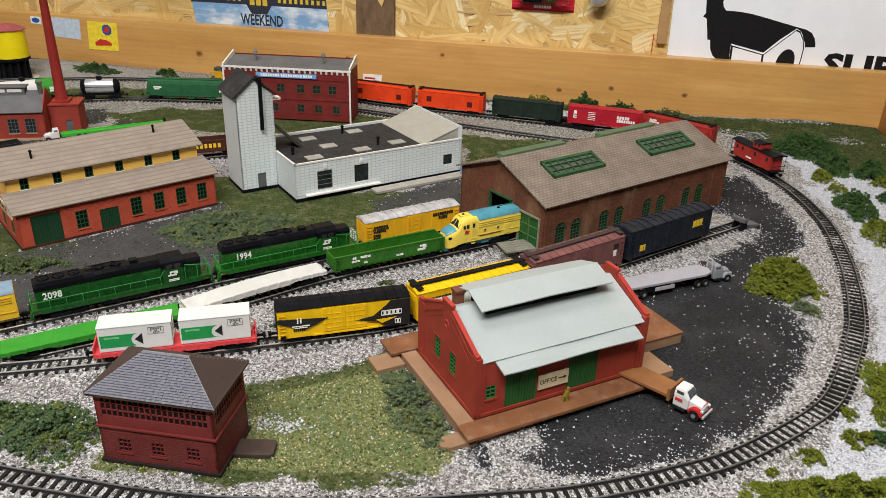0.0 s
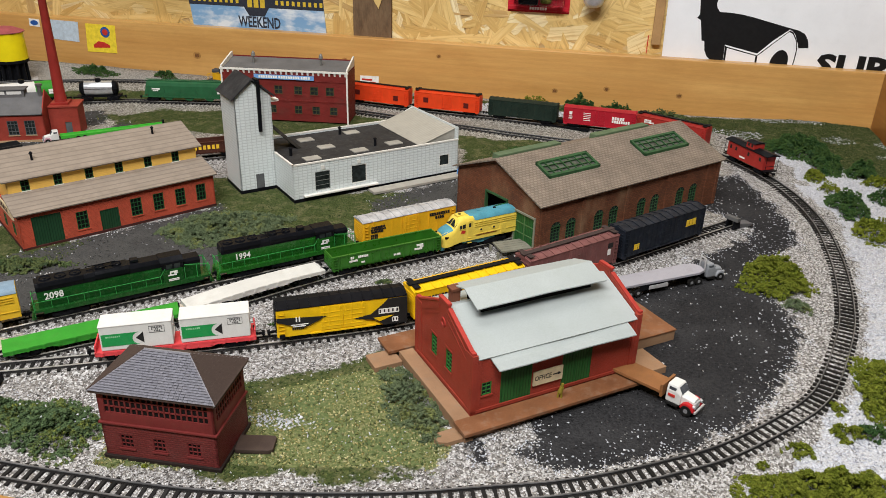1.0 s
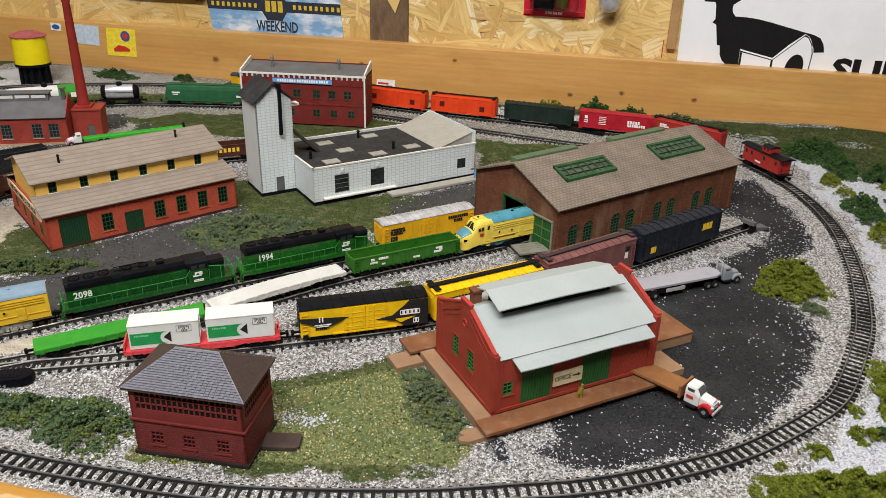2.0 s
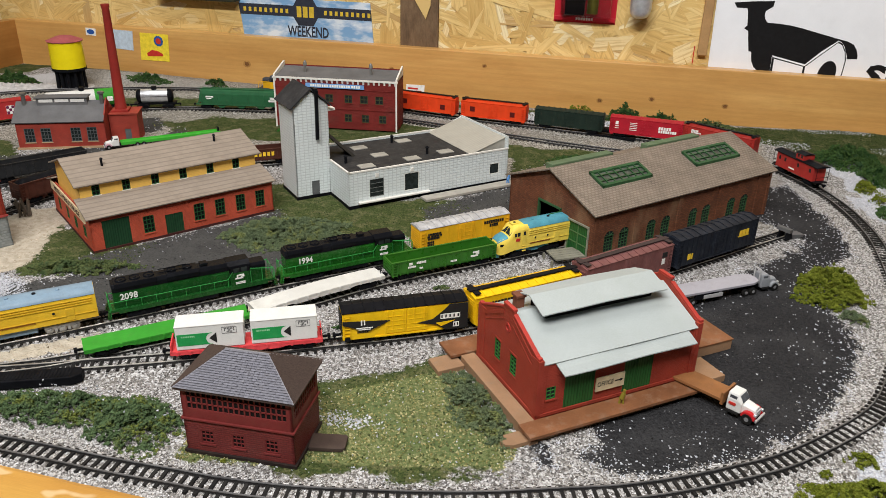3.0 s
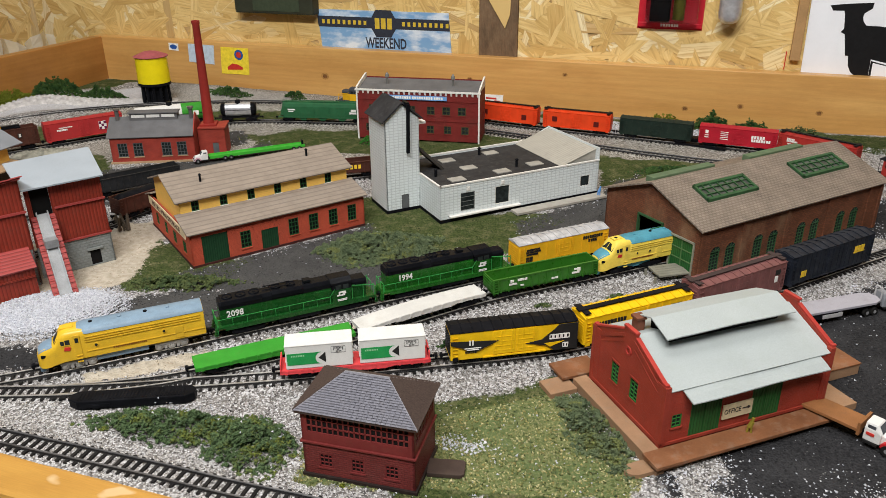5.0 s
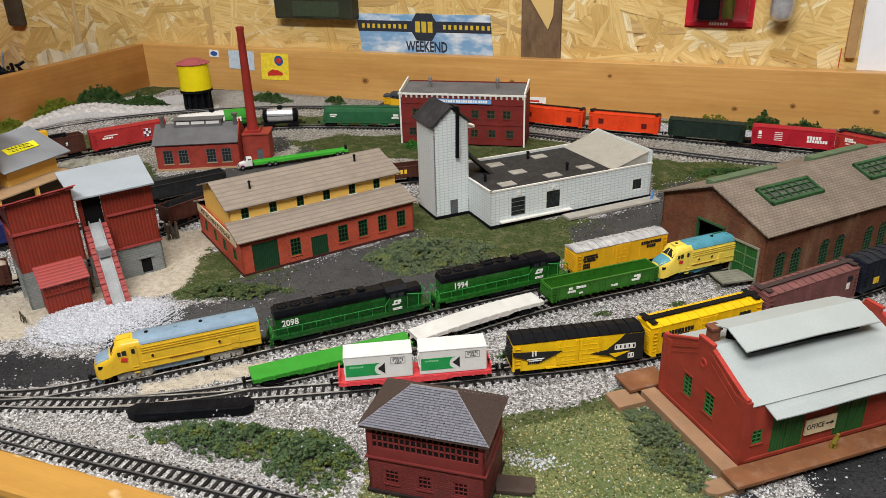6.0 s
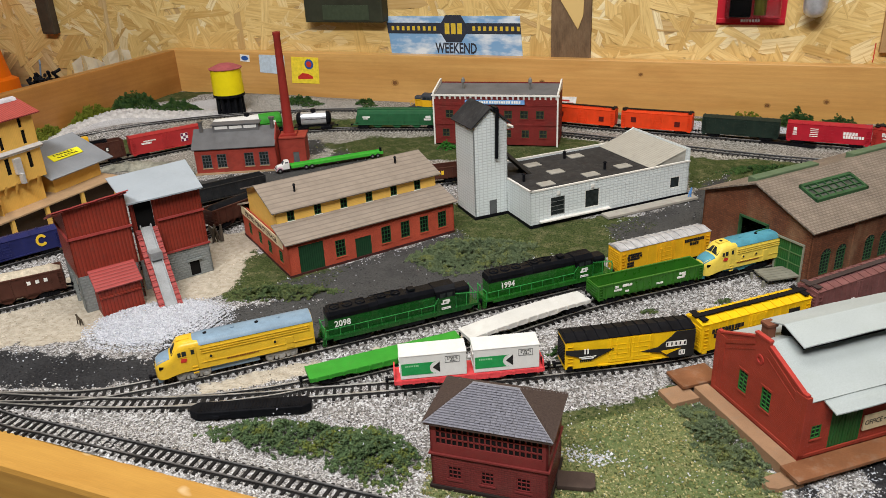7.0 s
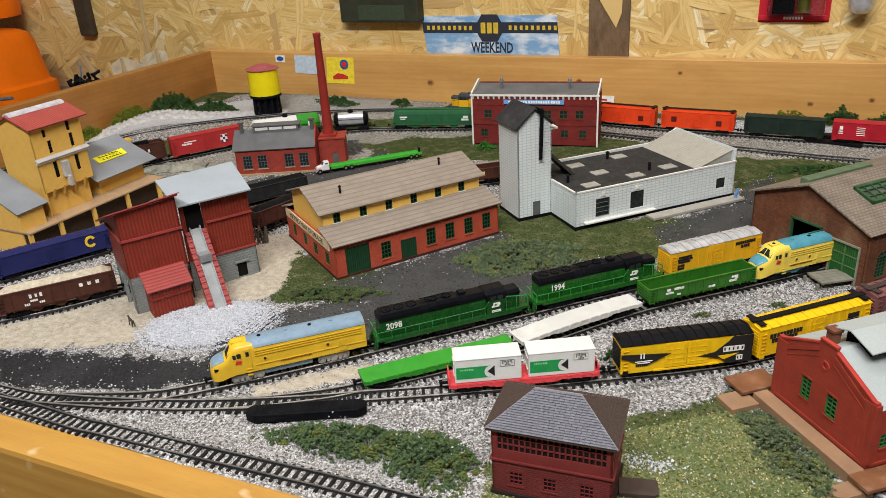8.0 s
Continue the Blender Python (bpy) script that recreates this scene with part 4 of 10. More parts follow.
        part("fan", Shape().turned([(0.0042, 0.0250), (0.0042, 0.0257), (0.0038, 0.0260), (0.0034, 0.0255), (0.0012, 0.0255), (0.0010, 0.0259), (0.0, 0.0259)], 18, fx, 0), top, t, smooth=True)
    for i in range(2):
        fx = e * (x0 + 0.046 + i * 0.012)
        part("fan", Shape().turned([(0.0038, 0.0254), (0.0038, 0.0263), (0.0032, 0.0266), (0.0028, 0.0260), (0.0008, 0.0260), (0.0006, 0.0265), (0.0, 0.0265)], 16, fx, 0), top, t, smooth=True)
    part("exhaust", Shape().box(*sgn(x0 + 0.068, x0 + 0.074), -0.003, 0.003, 0.0252, 0.0268), top, t, bevel=0.0003)
    part("blower", Shape().box(*sgn(x1 - 0.014, x1 - 0.001), -0.0073, 0.0073, 0.0120, 0.0186), low, t, bevel=0.0004)
    part("cab", Shape().prism([(-0.0090, 0.0092), (0.0090, 0.0092), (0.0090, 0.0180), (-0.0090, 0.0180)], "x", *sgn(x1, c1)), low, t, bevel=0.0003)
    part("cab_upper", Shape().box(*sgn(x1, c1), -0.0089, 0.0089, 0.0179, 0.0218), top, t)
    part("cab_roof", Shape().prism([(-0.0093, 0.0216), (0.0093, 0.0216), (0.0090, 0.0230), (0.0050, 0.0253), (-0.0050, 0.0253), (-0.0090, 0.0230)], "x", *sgn(x1 - 0.001, c1 + 0.001)), top, t)
    for d in (-1, 1):
        for k in range(2):
            wx = x1 + 0.003 + k * 0.0062
            part("cab_window", Shape().box(*sgn(wx, wx + 0.0048), d * 0.0088, d * 0.0091, 0.0182, 0.0213), GLASS, t)
    for d in (-0.006, 0.0022):
        part("windshield", Shape().box(*sgn(c1, c1 + 0.0003), d * 1.45, d * 1.45 + 0.0022, 0.0184, 0.0213), GLASS, t)
    part("nose", Shape().prism([(-0.0060, 0.0092), (0.0060, 0.0092), (0.0064, 0.0168), (0.0064, 0.0181), (-0.0064, 0.0181), (-0.0064, 0.0168)], "x", *sgn(c1, n1)), low, t, bevel=0.0003)
    part("nose_top", Shape().prism([(-0.0067, 0.0180), (0.0067, 0.0180), (0.0067, 0.0200), (0.0050, 0.0216), (-0.0050, 0.0216), (-0.0067, 0.0200)], "x", *sgn(c1, n1 + 0.0003)), top, t)
    for ob in t.children_recursive:
        if ob.name.split("_")[0].split(".")[0] in ("hood", "radiator", "brake", "lift", "fan", "exhaust", "blower", "cab", "windshield", "nose"):
            for v in ob.data.vertices:
                v.co.z = 0.0092 + (v.co.z - 0.0092) * 1.13
    # handrails
    for d in (-1, 1):
        s = Shape()
        y0 = d * (W2 - 0.0006)
        a, b = -h + 0.004, x1 - 0.002
        s.rod((e * a, y0, 0.0148), (e * b, y0, 0.0148), 0.00024, 6)
        for i in range(9):
            px = a + i * (b - a) / 8
            s.rod((e * px, y0, 0.0088), (e * px, y0, 0.0148), 0.00022, 6)
        s.rod((e * b, y0, 0.0148), (e * (b + 0.004), y0, 0.0200), 0.00028, 6)
        a, b = c1 + 0.001, h - 0.004
        s.rod((e * a, y0, 0.0205), (e * b, y0, 0.0175), 0.00028, 6)
        for px in (a, (a + b) / 2, b):
            s.rod((e * px, y0, 0.0088), (e * px, y0, 0.0185), 0.00028, 6)
        for ex in (-h + 0.0032, h - 0.0032):
            s.rod((e * ex, y0, 0.0045), (e * ex, y0, 0.0165), 0.0003, 6)
            s.rod((e * ex, y0, 0.0160), (e * ex, y0 * 0.25, 0.0160), 0.0003, 6)
            s.rod((e * ex, y0 * 0.25, 0.0160), (e * ex, y0 * 0.25, 0.0088), 0.0003, 6)
        part("handrail", s, rail_mat, t)
    if number:
        lettering(number, 0.0066, MARK_W, t, pose(-h + number_x, -0.0070, 0.0170, 90, 0, 0), label="white road number", bold=0.00015)
        cx = e * (x1 + c1) / 2
        marks(t, [(cx + 0.0004, 0.0170, 0.0060, 0.0010), (cx - 0.0008, 0.0146, 0.0066, 0.0010), (cx + 0.0020, 0.0158, 0.0030, 0.0009), (cx - 0.0022, 0.0158, 0.0012, 0.0014), (cx, 0.0114, 0.0080, 0.0006), (cx, 0.0104, 0.0080, 0.0006)], MARK_W, y=-0.0093)
    if stripe:
        marks(t, [(e * (x0 + x1) / 2 - 0.004, 0.0148, 0.030, 0.0026)], stripe, y=-0.0062)
    return t


def cab_unit(label, path, x, y, length, low, top, truck_mat=None, flip=False, skirt=None, nose_patch=None):
    """Streamlined diesel with a bulldog nose at its -x end."""
    h = length / 2
    t = car("cab_unit_locomotive", label, "locomotive", path, x, y, length * 0.33, flip)

    def ring(xx, w, z0, z1, arch):
        half = [(w, z0), (w, z1 - arch), (w * 0.93, z1 - arch * 0.45), (w * 0.72, z1 - arch * 0.12), (w * 0.35, z1)]
        pts = [(xx, -a, b) for a, b in half] + [(xx, a, b) for a, b in reversed(half)]
        return pts

    top_z = 0.0285
    # stations from the tip of the nose: distance, share of the width, foot, top, rounding of the shoulder
    nose = [(0.0, 0.30, 0.0066, 0.0128, 0.0050), (0.0004, 0.50, 0.0058, 0.0148, 0.0060), (0.0013, 0.67, 0.0054, 0.0165, 0.0066), (0.0028, 0.81, 0.0052, 0.0178, 0.0068), (0.0050, 0.91, 0.0053, 0.0188, 0.0066), (0.0080, 0.97, 0.0058, 0.0196, 0.0060), (0.0112, 1.0, 0.0066, 0.0204, 0.0054), (0.0126, 1.0, 0.0070, 0.0211, 0.0052), (0.0168, 1.0, 0.0076, 0.0266, 0.0056), (0.0186, 1.0, 0.0078, 0.0279, 0.0054), (0.0230, 1.0, 0.0078, top_z, 0.0050)]
    rings = [ring(h, W2, 0.0078, top_z, 0.005)] + [ring(-h + d_, W2 * w_, z0_, z1_, ar_) for d_, w_, z0_, z1_, ar_ in reversed(nose)]
    body = part("body", Shape().loft(rings), low, t, smooth=True)
    # coloured roof skin over the rear part
    rr = []
    for xx in (h - 0.0002, -h + 0.034, -h + 0.029):
        w, arch, zt = W2 + 0.0002, 0.005, top_z + 0.0003
        half = [(w, zt - arch + 0.0012), (w * 0.93, zt - arch * 0.45), (w * 0.72, zt - arch * 0.12), (w * 0.35, zt)]
        if xx < -h + 0.031:
            half = [(a * 0.75, b - 0.0004 + (0.0022 if k == 0 else 0.0004)) for k, (a, b) in enumerate(half)]
        rr.append([(xx, -a, b) for a, b in half] + [(xx, a, b) for a, b in reversed(half)])
    part("roof", Shape().loft(rr), top, t, "painted roof panel", smooth=True)
    if nose_patch:
        skin = []
        for d_, w_, z0_, z1_, ar_ in nose[2:7]:
            row = [(-0.82, 0.28), (-0.62, 0.07), (-0.35, 0.0), (0.35, 0.0), (0.62, 0.07), (0.82, 0.28)]
            up = [(-h + d_, k_ * w_ * W2, z1_ - ar_ * q_ + 0.00035) for k_, q_ in row]
            skin.append(up + [(x_, y_, z_ - 0.0006) for x_, y_, z_ in reversed(up)])
        part("nose_panel", Shape().loft(skin), nose_patch, t, "painted panel on top of the nose", smooth=True)
    for i, fx in enumerate((-0.02, 0.0, 0.018, 0.034)):
        part("roof_vent", Shape().turned([(0.0014, top_z), (0.0014, top_z + 0.0009), (0.0008, top_z + 0.0012), (0.0, top_z + 0.0012)], 12, fx, 0), top if i % 2 else BLACK, t)
    part("roof_hatch", Shape().box(-h + 0.018, -h + 0.027, -0.003, 0.003, top_z - 0.0006, top_z + 0.0006), low, t, bevel=0.0003)
    for d in (-1, 1):
        y0 = d * (W2 + 0.0001)
        part("cab_window", Shape().box(-h + 0.0172, -h + 0.0196, y0 - d * 0.0008, y0 + d * 0.0002, 0.0196, 0.0226), GLASS, t)
        part("cab_window", Shape().box(-h + 0.0201, -h + 0.0232, y0 - d * 0.0008, y0 + d * 0.0002, 0.0196, 0.0230), GLASS, t)
        part("window_frame", Shape().box(-h + 0.0168, -h + 0.0236, y0, y0 + d * 0.0003, 0.0190, 0.0196).box(-h + 0.0196, -h + 0.0201, y0, y0 + d * 0.0003, 0.0196, 0.0230), low, t)
        part("door_window", Shape().box(-h + 0.0266, -h + 0.0290, y0 - d * 0.0006, y0 + d * 0.0005, 0.0200, 0.0234), GLASS, t)
        for k_ in range(3):
            part("grab_step", Shape().box(-h + 0.0258, -h + 0.0298, y0, y0 + d * 0.0010, 0.0060 + k_ * 0.0022, 0.0066 + k_ * 0.0022), low, t)
        part("windshield", Shape().slab((-h + 0.0124, d * 0.0006, 0.0217), (-h + 0.0128, d * 0.0074, 0.0206), (-h + 0.0158, d * 0.0072, 0.0243), (-h + 0.0160, d * 0.0006, 0.0262), -0.0016 * d), GLASS, t)
        part("cab_door", Shape().box(-h + 0.0254, -h + 0.0302, y0, y0 + d * 0.0004, 0.0086, 0.0252), low, t, bevel=0.0002)
        s = Shape()
        for zz in (0.0190, 0.0207, 0.0224):
            s.box(-h + 0.033, h - 0.003, y0, y0 + d * 0.0005, zz, zz + 0.0007)
        part("grille", s, low, t)
        part("side_rib", Shape().box(-h + 0.0325, h - 0.001, y0, y0 + d * 0.0005, 0.0122, 0.0127), low, t)
        for px in (-h + 0.040, h - 0.030):
            s = Shape().rod((px, y0 - d * 0.0004, 0.0160), (px, y0 + d * 0.0005, 0.0160), 0.0015, 14)
            p = part("porthole", s, low, t)
            part("pane", Shape().rod((px, y0, 0.0160), (px, y0 + d * 0.0006, 0.0160), 0.0010, 12), GLASS, p)
        part("rear_door", Shape().box(h - 0.022, h - 0.016, y0, y0 + d * 0.0005, 0.0090, 0.0175), low, t, bevel=0.0002)
        part("skirt", Shape().box(-0.020, 0.016, d * 0.0056, d * 0.0070, 0.0032, 0.0080), skirt or BLUEGREY, t, bevel=0.0003)
        part("number_board", Shape().box(-h + 0.0030, -h + 0.0062, d * 0.0072, d * 0.0086, 0.0128, 0.0146), BLACK, t)
    lamp_ = part("headlight", Shape().rod((-h + 0.0026, 0, 0.0138), (-h - 0.0002, 0, 0.0138), 0.0016, 14), BLACK, t)
    part("lens", Shape().rod((-h + 0.0020, 0, 0.0138), (-h - 0.0004, 0, 0.0138), 0.0010, 12), CHROME, lamp_)
    part("pilot", Shape().prism([(-0.0060, 0.0058), (0.0060, 0.0058), (0.0048, 0.0018), (-0.0048, 0.0018)], "x", -h + 0.0006, -h + 0.004), skirt or BLUEGREY, t)
    for e in (-1, 1):
        truck(t, e * (h - 0.026), truck_mat, 3, 0.0090)
        coupler(t, e * (h - 0.001), e)
    patch(t, [(-h + 0.0184, 0.0158), (-h + 0.0224, 0.0152), (-h + 0.0234, 0.0176), (-h + 0.0194, 0.0182)], MARK_R, "emblem")
    marks(t, word(0.004, 0.0118, 18, 0.0010), plain("rust_marking", (0.22, 0.07, 0.015), 0.5) if "rust_marking" not in bpy.data.materials else bpy.data.materials["rust_marking"])
    return t


def flat_car(label, path, x, y, length, material, flip=False, thick=0.0030, bow=0.0, truck_mat=None, z=0.0068, pockets=12):
    h = length / 2
    t = car("flat_car", label, "freight car", path, x, y, length * 0.34, flip)
    n_ = 24
    xs = [-h + i * length / n_ for i in range(n_ + 1)]
    lift = lambda q: bow * (1 - (q / h) ** 2)  # noqa: E731
    part("deck", Shape().loft([[(q, -W2, z + lift(q)), (q, W2, z + lift(q)), (q, W2, z + 0.0012 + lift(q)), (q, -W2, z + 0.0012 + lift(q))] for q in xs]), material, t)
    for d in (-1, 1):
        sill = []
        for q in xs:
            drop = thick * (1.0 if abs(q) < h * 0.45 else 0.55)
            sill.append([(q, d * (W2 - 0.0012), z - drop + lift(q)), (q, d * (W2 - 0.0002), z - drop + lift(q)), (q, d * (W2 - 0.0002), z + 0.0002 + lift(q)), (q, d * (W2 - 0.0012), z + 0.0002 + lift(q))])
        part("side_sill", Shape().loft(sill), material, t)
        for i in range(pockets):
            px = -h + (i + 0.5) * length / pockets
            part("stake_pocket", Shape().box(px - 0.0008, px + 0.0008, d * (W2 - 0.0002), d * (W2 + 0.0007), z - 0.0016 + lift(px), z + 0.0010 + lift(px)), material, t)
    for e in (-1, 1):
        part("end_sill", Shape().box(e * (h - 0.0008), e * (h + 0.0002), -W2, W2, z - 0.0012, z + 0.0014), material, t)
    part("brake_wheel", Shape().rod((h - 0.001, -0.004, z), (h - 0.001, -0.004, z + 0.005), 0.0003, 6).rod((h - 0.0014, -0.004, z + 0.005), (h - 0.0006, -0.004, z + 0.005), 0.0015, 10), BLACK, t)
    part("underframe", Shape().box(-h + 0.002, h - 0.002, -0.003, 0.003, 0.0046, z + 0.0002), BLACK, t)
    for e in (-1, 1):
        truck(t, e * (h - 0.0150), truck_mat)
        coupler(t, e * h, e)
    return t


def gondola(label, path, x, y, length, material, top=0.0170, flip=False, load=None, ribs=14, fill=0.7, kind_name="gondola_car"):
    h = length / 2
    t = car(kind_name, label, "freight car", path, x, y, length * 0.34, flip)
    s = Shape().box(-h, h, -W2, W2, 0.0060, 0.0072)
    part("floor_plate", s, material, t)
    for d in (-1, 1):
        s = Shape().box(-h, h, d * (W2 - 0.0009), d * W2, 0.0060, top)
        s.box(-h, h, d * (W2 - 0.0011), d * (W2 + 0.0006), top - 0.0008, top + 0.0002)
        wall_ = part("side_wall", s, material, t)
        for i in range(ribs + 1):
            rx = -h + 0.0006 + i * (length - 0.0012) / ribs
            part("side_rib", Shape().box(rx - 0.0005, rx + 0.0005, d * W2, d * (W2 + 0.0006), 0.0056, top - 0.0006), material, wall_)
        s = Shape().box(d * (h - 0.0009), d * h, -W2 + 0.0009, W2 - 0.0009, 0.0060, top)
        for i in range(4):
            z = 0.0080 + i * 0.0023
            s.box(d * h, d * (h + 0.0006), -W2 + 0.001, W2 - 0.001, z, z + 0.0010)
        part("end_wall", s, material, t)
        ladder(t, d * (h - 0.003), -(W2 + 0.0008), 0.0050, top - 0.001, 0.0036, material, 5)
        truck(t, d * (h - 0.0150))
        coupler(t, d * h, d)
    part("underframe", Shape().box(-h + 0.001, h - 0.001, -0.003, 0.003, 0.0044, 0.0062), BLACK, t)
    if load:
        rng_ = np.random.default_rng(int(abs(x) * 1e4))
        nx_, ny_ = 26, 7
        rings = []
        for i in range(nx_):
            q = -h + 0.0012 + i * (length - 0.0024) / (nx_ - 1)
            row = []
            for j in range(ny_):
                w = -W2 + 0.0010 + j * (2 * W2 - 0.0020) / (ny_ - 1)
                zz = top * fill + 0.0055 * (1 - (w / W2) ** 2) * min(1, (h - abs(q)) / 0.008) + 0.0008 * rng_.random()
                row.append((q, w, zz))
            rings.append(row)
        part("load", Shape().loft(rings, closed=False), load, t, "heaped loose load", smooth=True)
    return t


def hopper(label, path, x, y, length, material, load=None, flip=False, top=0.0215):
    """Open hopper: high ribbed sides and sloping bays below."""
    t = gondola(label, path, x, y, length, material, top, flip, load, ribs=9, fill=0.88, kind_name="hopper_car")
    for k in (-1, 0, 1):
        s = Shape().prism([(k * length * 0.2 - 0.009, 0.0062), (k * length * 0.2 + 0.009, 0.0062), (k * length * 0.2 + 0.0025, 0.0022), (k * length * 0.2 - 0.0025, 0.0022)], "y", -0.0075, 0.0075)
        part("hopper_bay", s, material, t)
    return t


def covered_hopper(label, path, x, y, length, material):
    h = length / 2
    t = car("covered_hopper", label, "freight car", path, x, y, length * 0.34)
    prof = [(-0.0088, 0.0075), (-W2, 0.0120), (-W2, 0.0215), (-0.0082, 0.0255), (-0.004, 0.0272), (0.004, 0.0272), (0.0082, 0.0255), (W2, 0.0215), (W2, 0.0120), (0.0088, 0.0075)]
    part("body", Shape().prism(prof, "x", -h + 0.008, h - 0.008), material, t, bevel=0.0003)
    part("sill", Shape().box(-h, h, -W2, W2, 0.0062, 0.0076), material, t)
    for d in (-1, 1):
        s = Shape()
        for i in range(6):
            q = -h + 0.010 + i * (length - 0.020) / 5
            s.box(q - 0.0004, q + 0.0004, d * (W2 - 0.0003), d * (W2 + 0.0005), 0.0085, 0.0212)
        part("side_ribs", s, material, t)
        part("end_slope", Shape().prism([(d * (h - 0.008), 0.0250), (d * (h - 0.008), 0.0100), (d * (h - 0.003), 0.0085)], "y", -0.0085, 0.0085), material, t)
        truck(t, d * (h - 0.0145))
        coupler(t, d * h, d)
    for k in (-1, 0, 1):
        part("hopper_bay", Shape().prism([(k * length * 0.22 - 0.009, 0.0064), (k * length * 0.22 + 0.009, 0.0064), (k * length * 0.22 + 0.003, 0.0024), (k * length * 0.22 - 0.003, 0.0024)], "y", -0.0075, 0.0075), material, t)
    part("running_board", Shape().box(-h + 0.004, h - 0.004, -0.005, -0.0035, 0.0274, 0.0280).box(-h + 0.004, h - 0.004, 0.0035, 0.005, 0.0274, 0.0280), material, t)
    marks(t, [(-h + 0.022, 0.0175, 0.012, 0.0018), (-h + 0.021, 0.0150, 0.008, 0.0012), (h - 0.020, 0.0175, 0.008, 0.0030), (h - 0.021, 0.0140, 0.011, 0.0026)], MARK_W, name="emblem")
    return t


def tank_car(label, path, x, y, length, shell, ends=None, end_band=None, fat=1.0):
    h = length / 2
    t = car("tank_car", label, "freight car", path, x, y, length * 0.34)

    def disc(q, r):
        return [(q, fat * r * math.cos(a * math.pi / 10), 0.0073 + fat * (0.0092 + r * math.sin(a * math.pi / 10))) for a in range(20)]

    part("tank", Shape().loft([disc(q, r) for q, r in ((-h + 0.004, 0.003), (-h + 0.0046, 0.006), (-h + 0.0065, 0.0085), (-h + 0.009, 0.0092), (h - 0.009, 0.0092), (h - 0.0065, 0.0085), (h - 0.0046, 0.006), (h - 0.004, 0.003))]), shell, t, smooth=True)
    if ends:
        for d in (-1, 1):
            part("tank_end", Shape().loft([disc(d * q, r) for q, r in ((h - 0.0115, 0.0094), (h - 0.009, 0.0094), (h - 0.0063, 0.0087), (h - 0.0043, 0.0062), (h - 0.0036, 0.003))]), ends, t, "black tank end", smooth=True)
    if end_band:
        part("tank_band", Shape().loft([disc(h * 0.30, 0.0094), disc(h - 0.009, 0.0094), disc(h - 0.0063, 0.0087), disc(h - 0.0043, 0.0062)]), end_band, t, "green painted end", smooth=True)
        marks(t, [(h * 0.66, 0.0175, 0.0080, 0.0060)], MARK_W, y=-0.0097 * fat, name="emblem")
    part("dome", Shape().turned([(0.0042, 0.0072 + 0.0170 * fat), (0.0042, 0.0101 + 0.0184 * fat), (0.0034, 0.0112 + 0.0184 * fat), (0.0, 0.0116 + 0.0184 * fat)], 18), BLACK if end_band or ends else shell, t, "black dome", smooth=True)
    part("frame", Shape().box(-h, h, -0.0045, 0.0045, 0.0052, 0.0080).box(-h, -h + 0.006, -W2, W2, 0.0062, 0.0076).box(h - 0.006, h, -W2, W2, 0.0062, 0.0076), BLACK, t)
    for d in (-1, 1):
        part("handrail", Shape().rod((-h + 0.005, d * 0.0096 * fat, 0.0170), (h - 0.005, d * 0.0096 * fat, 0.0170), 0.0003, 6), BLACK, t)
        truck(t, d * (h - 0.0125))
        coupler(t, d * h, d)
    return t


def caboose(label, path, x, y, length, material, roof, flip=False):
    h = length / 2
    t = car("caboose", label, "caboose", path, x, y, length * 0.33, flip)
    part("body", Shape().box(-h + 0.006, h - 0.006, -0.0088, 0.0088, 0.0064, 0.0225), material, t, bevel=0.0003)
    part("roof", Shape().prism([(-0.0098, 0.0222), (0.0098, 0.0222), (0.0098, 0.0228), (0.0, 0.0248), (-0.0098, 0.0228)], "x", -h, h), roof, t)
    c = part("cupola", Shape().box(-0.002, 0.012, -0.0078, 0.0078, 0.0232, 0.0295), material, t, bevel=0.0003)
    part("cupola_roof", Shape().prism([(-0.0086, 0.0294), (0.0086, 0.0294), (0.0, 0.0312)], "x", -0.0032, 0.0132), roof, c)
    for d in (-1, 1):
        for wx in (-h + 0.012, -h + 0.022, 0.006, h - 0.012):
            part("window", Shape().box(wx - 0.0016, wx + 0.0016, d * 0.0087, d * 0.0090, 0.0150, 0.0190), GLASS, t)
        for wx in (0.001, 0.007):
            part("cupola_window", Shape().box(wx, wx + 0.003, d * 0.0077, d * 0.0080, 0.0255, 0.0285), GLASS, c)
        s = Shape().box(d * (h - 0.006), d * h, -0.0090, 0.0090, 0.0060, 0.0068)
        for y_ in (-0.0085, 0.0085):
            s.rod((d * (h - 0.0006), y_, 0.0064), (d * (h - 0.0006), y_, 0.0224), 0.0003, 6)
        s.rod((d * (h - 0.0006), -0.0085, 0.0120), (d * (h - 0.0006), 0.0085, 0.0120), 0.0003, 6)
        part("platform", s, roof, t)
        truck(t, d * (h - 0.0145), None, 2, 0.009)
        coupler(t, d * h, d)
    part("chimney", Shape().rod((-0.012, 0.003, 0.0235), (-0.012, 0.003, 0.0275), 0.0008, 8), BLACK, t)
    marks(t, word(-0.004, 0.0105, 6, 0.0013), MARK_W, y=-0.0090)
    return t


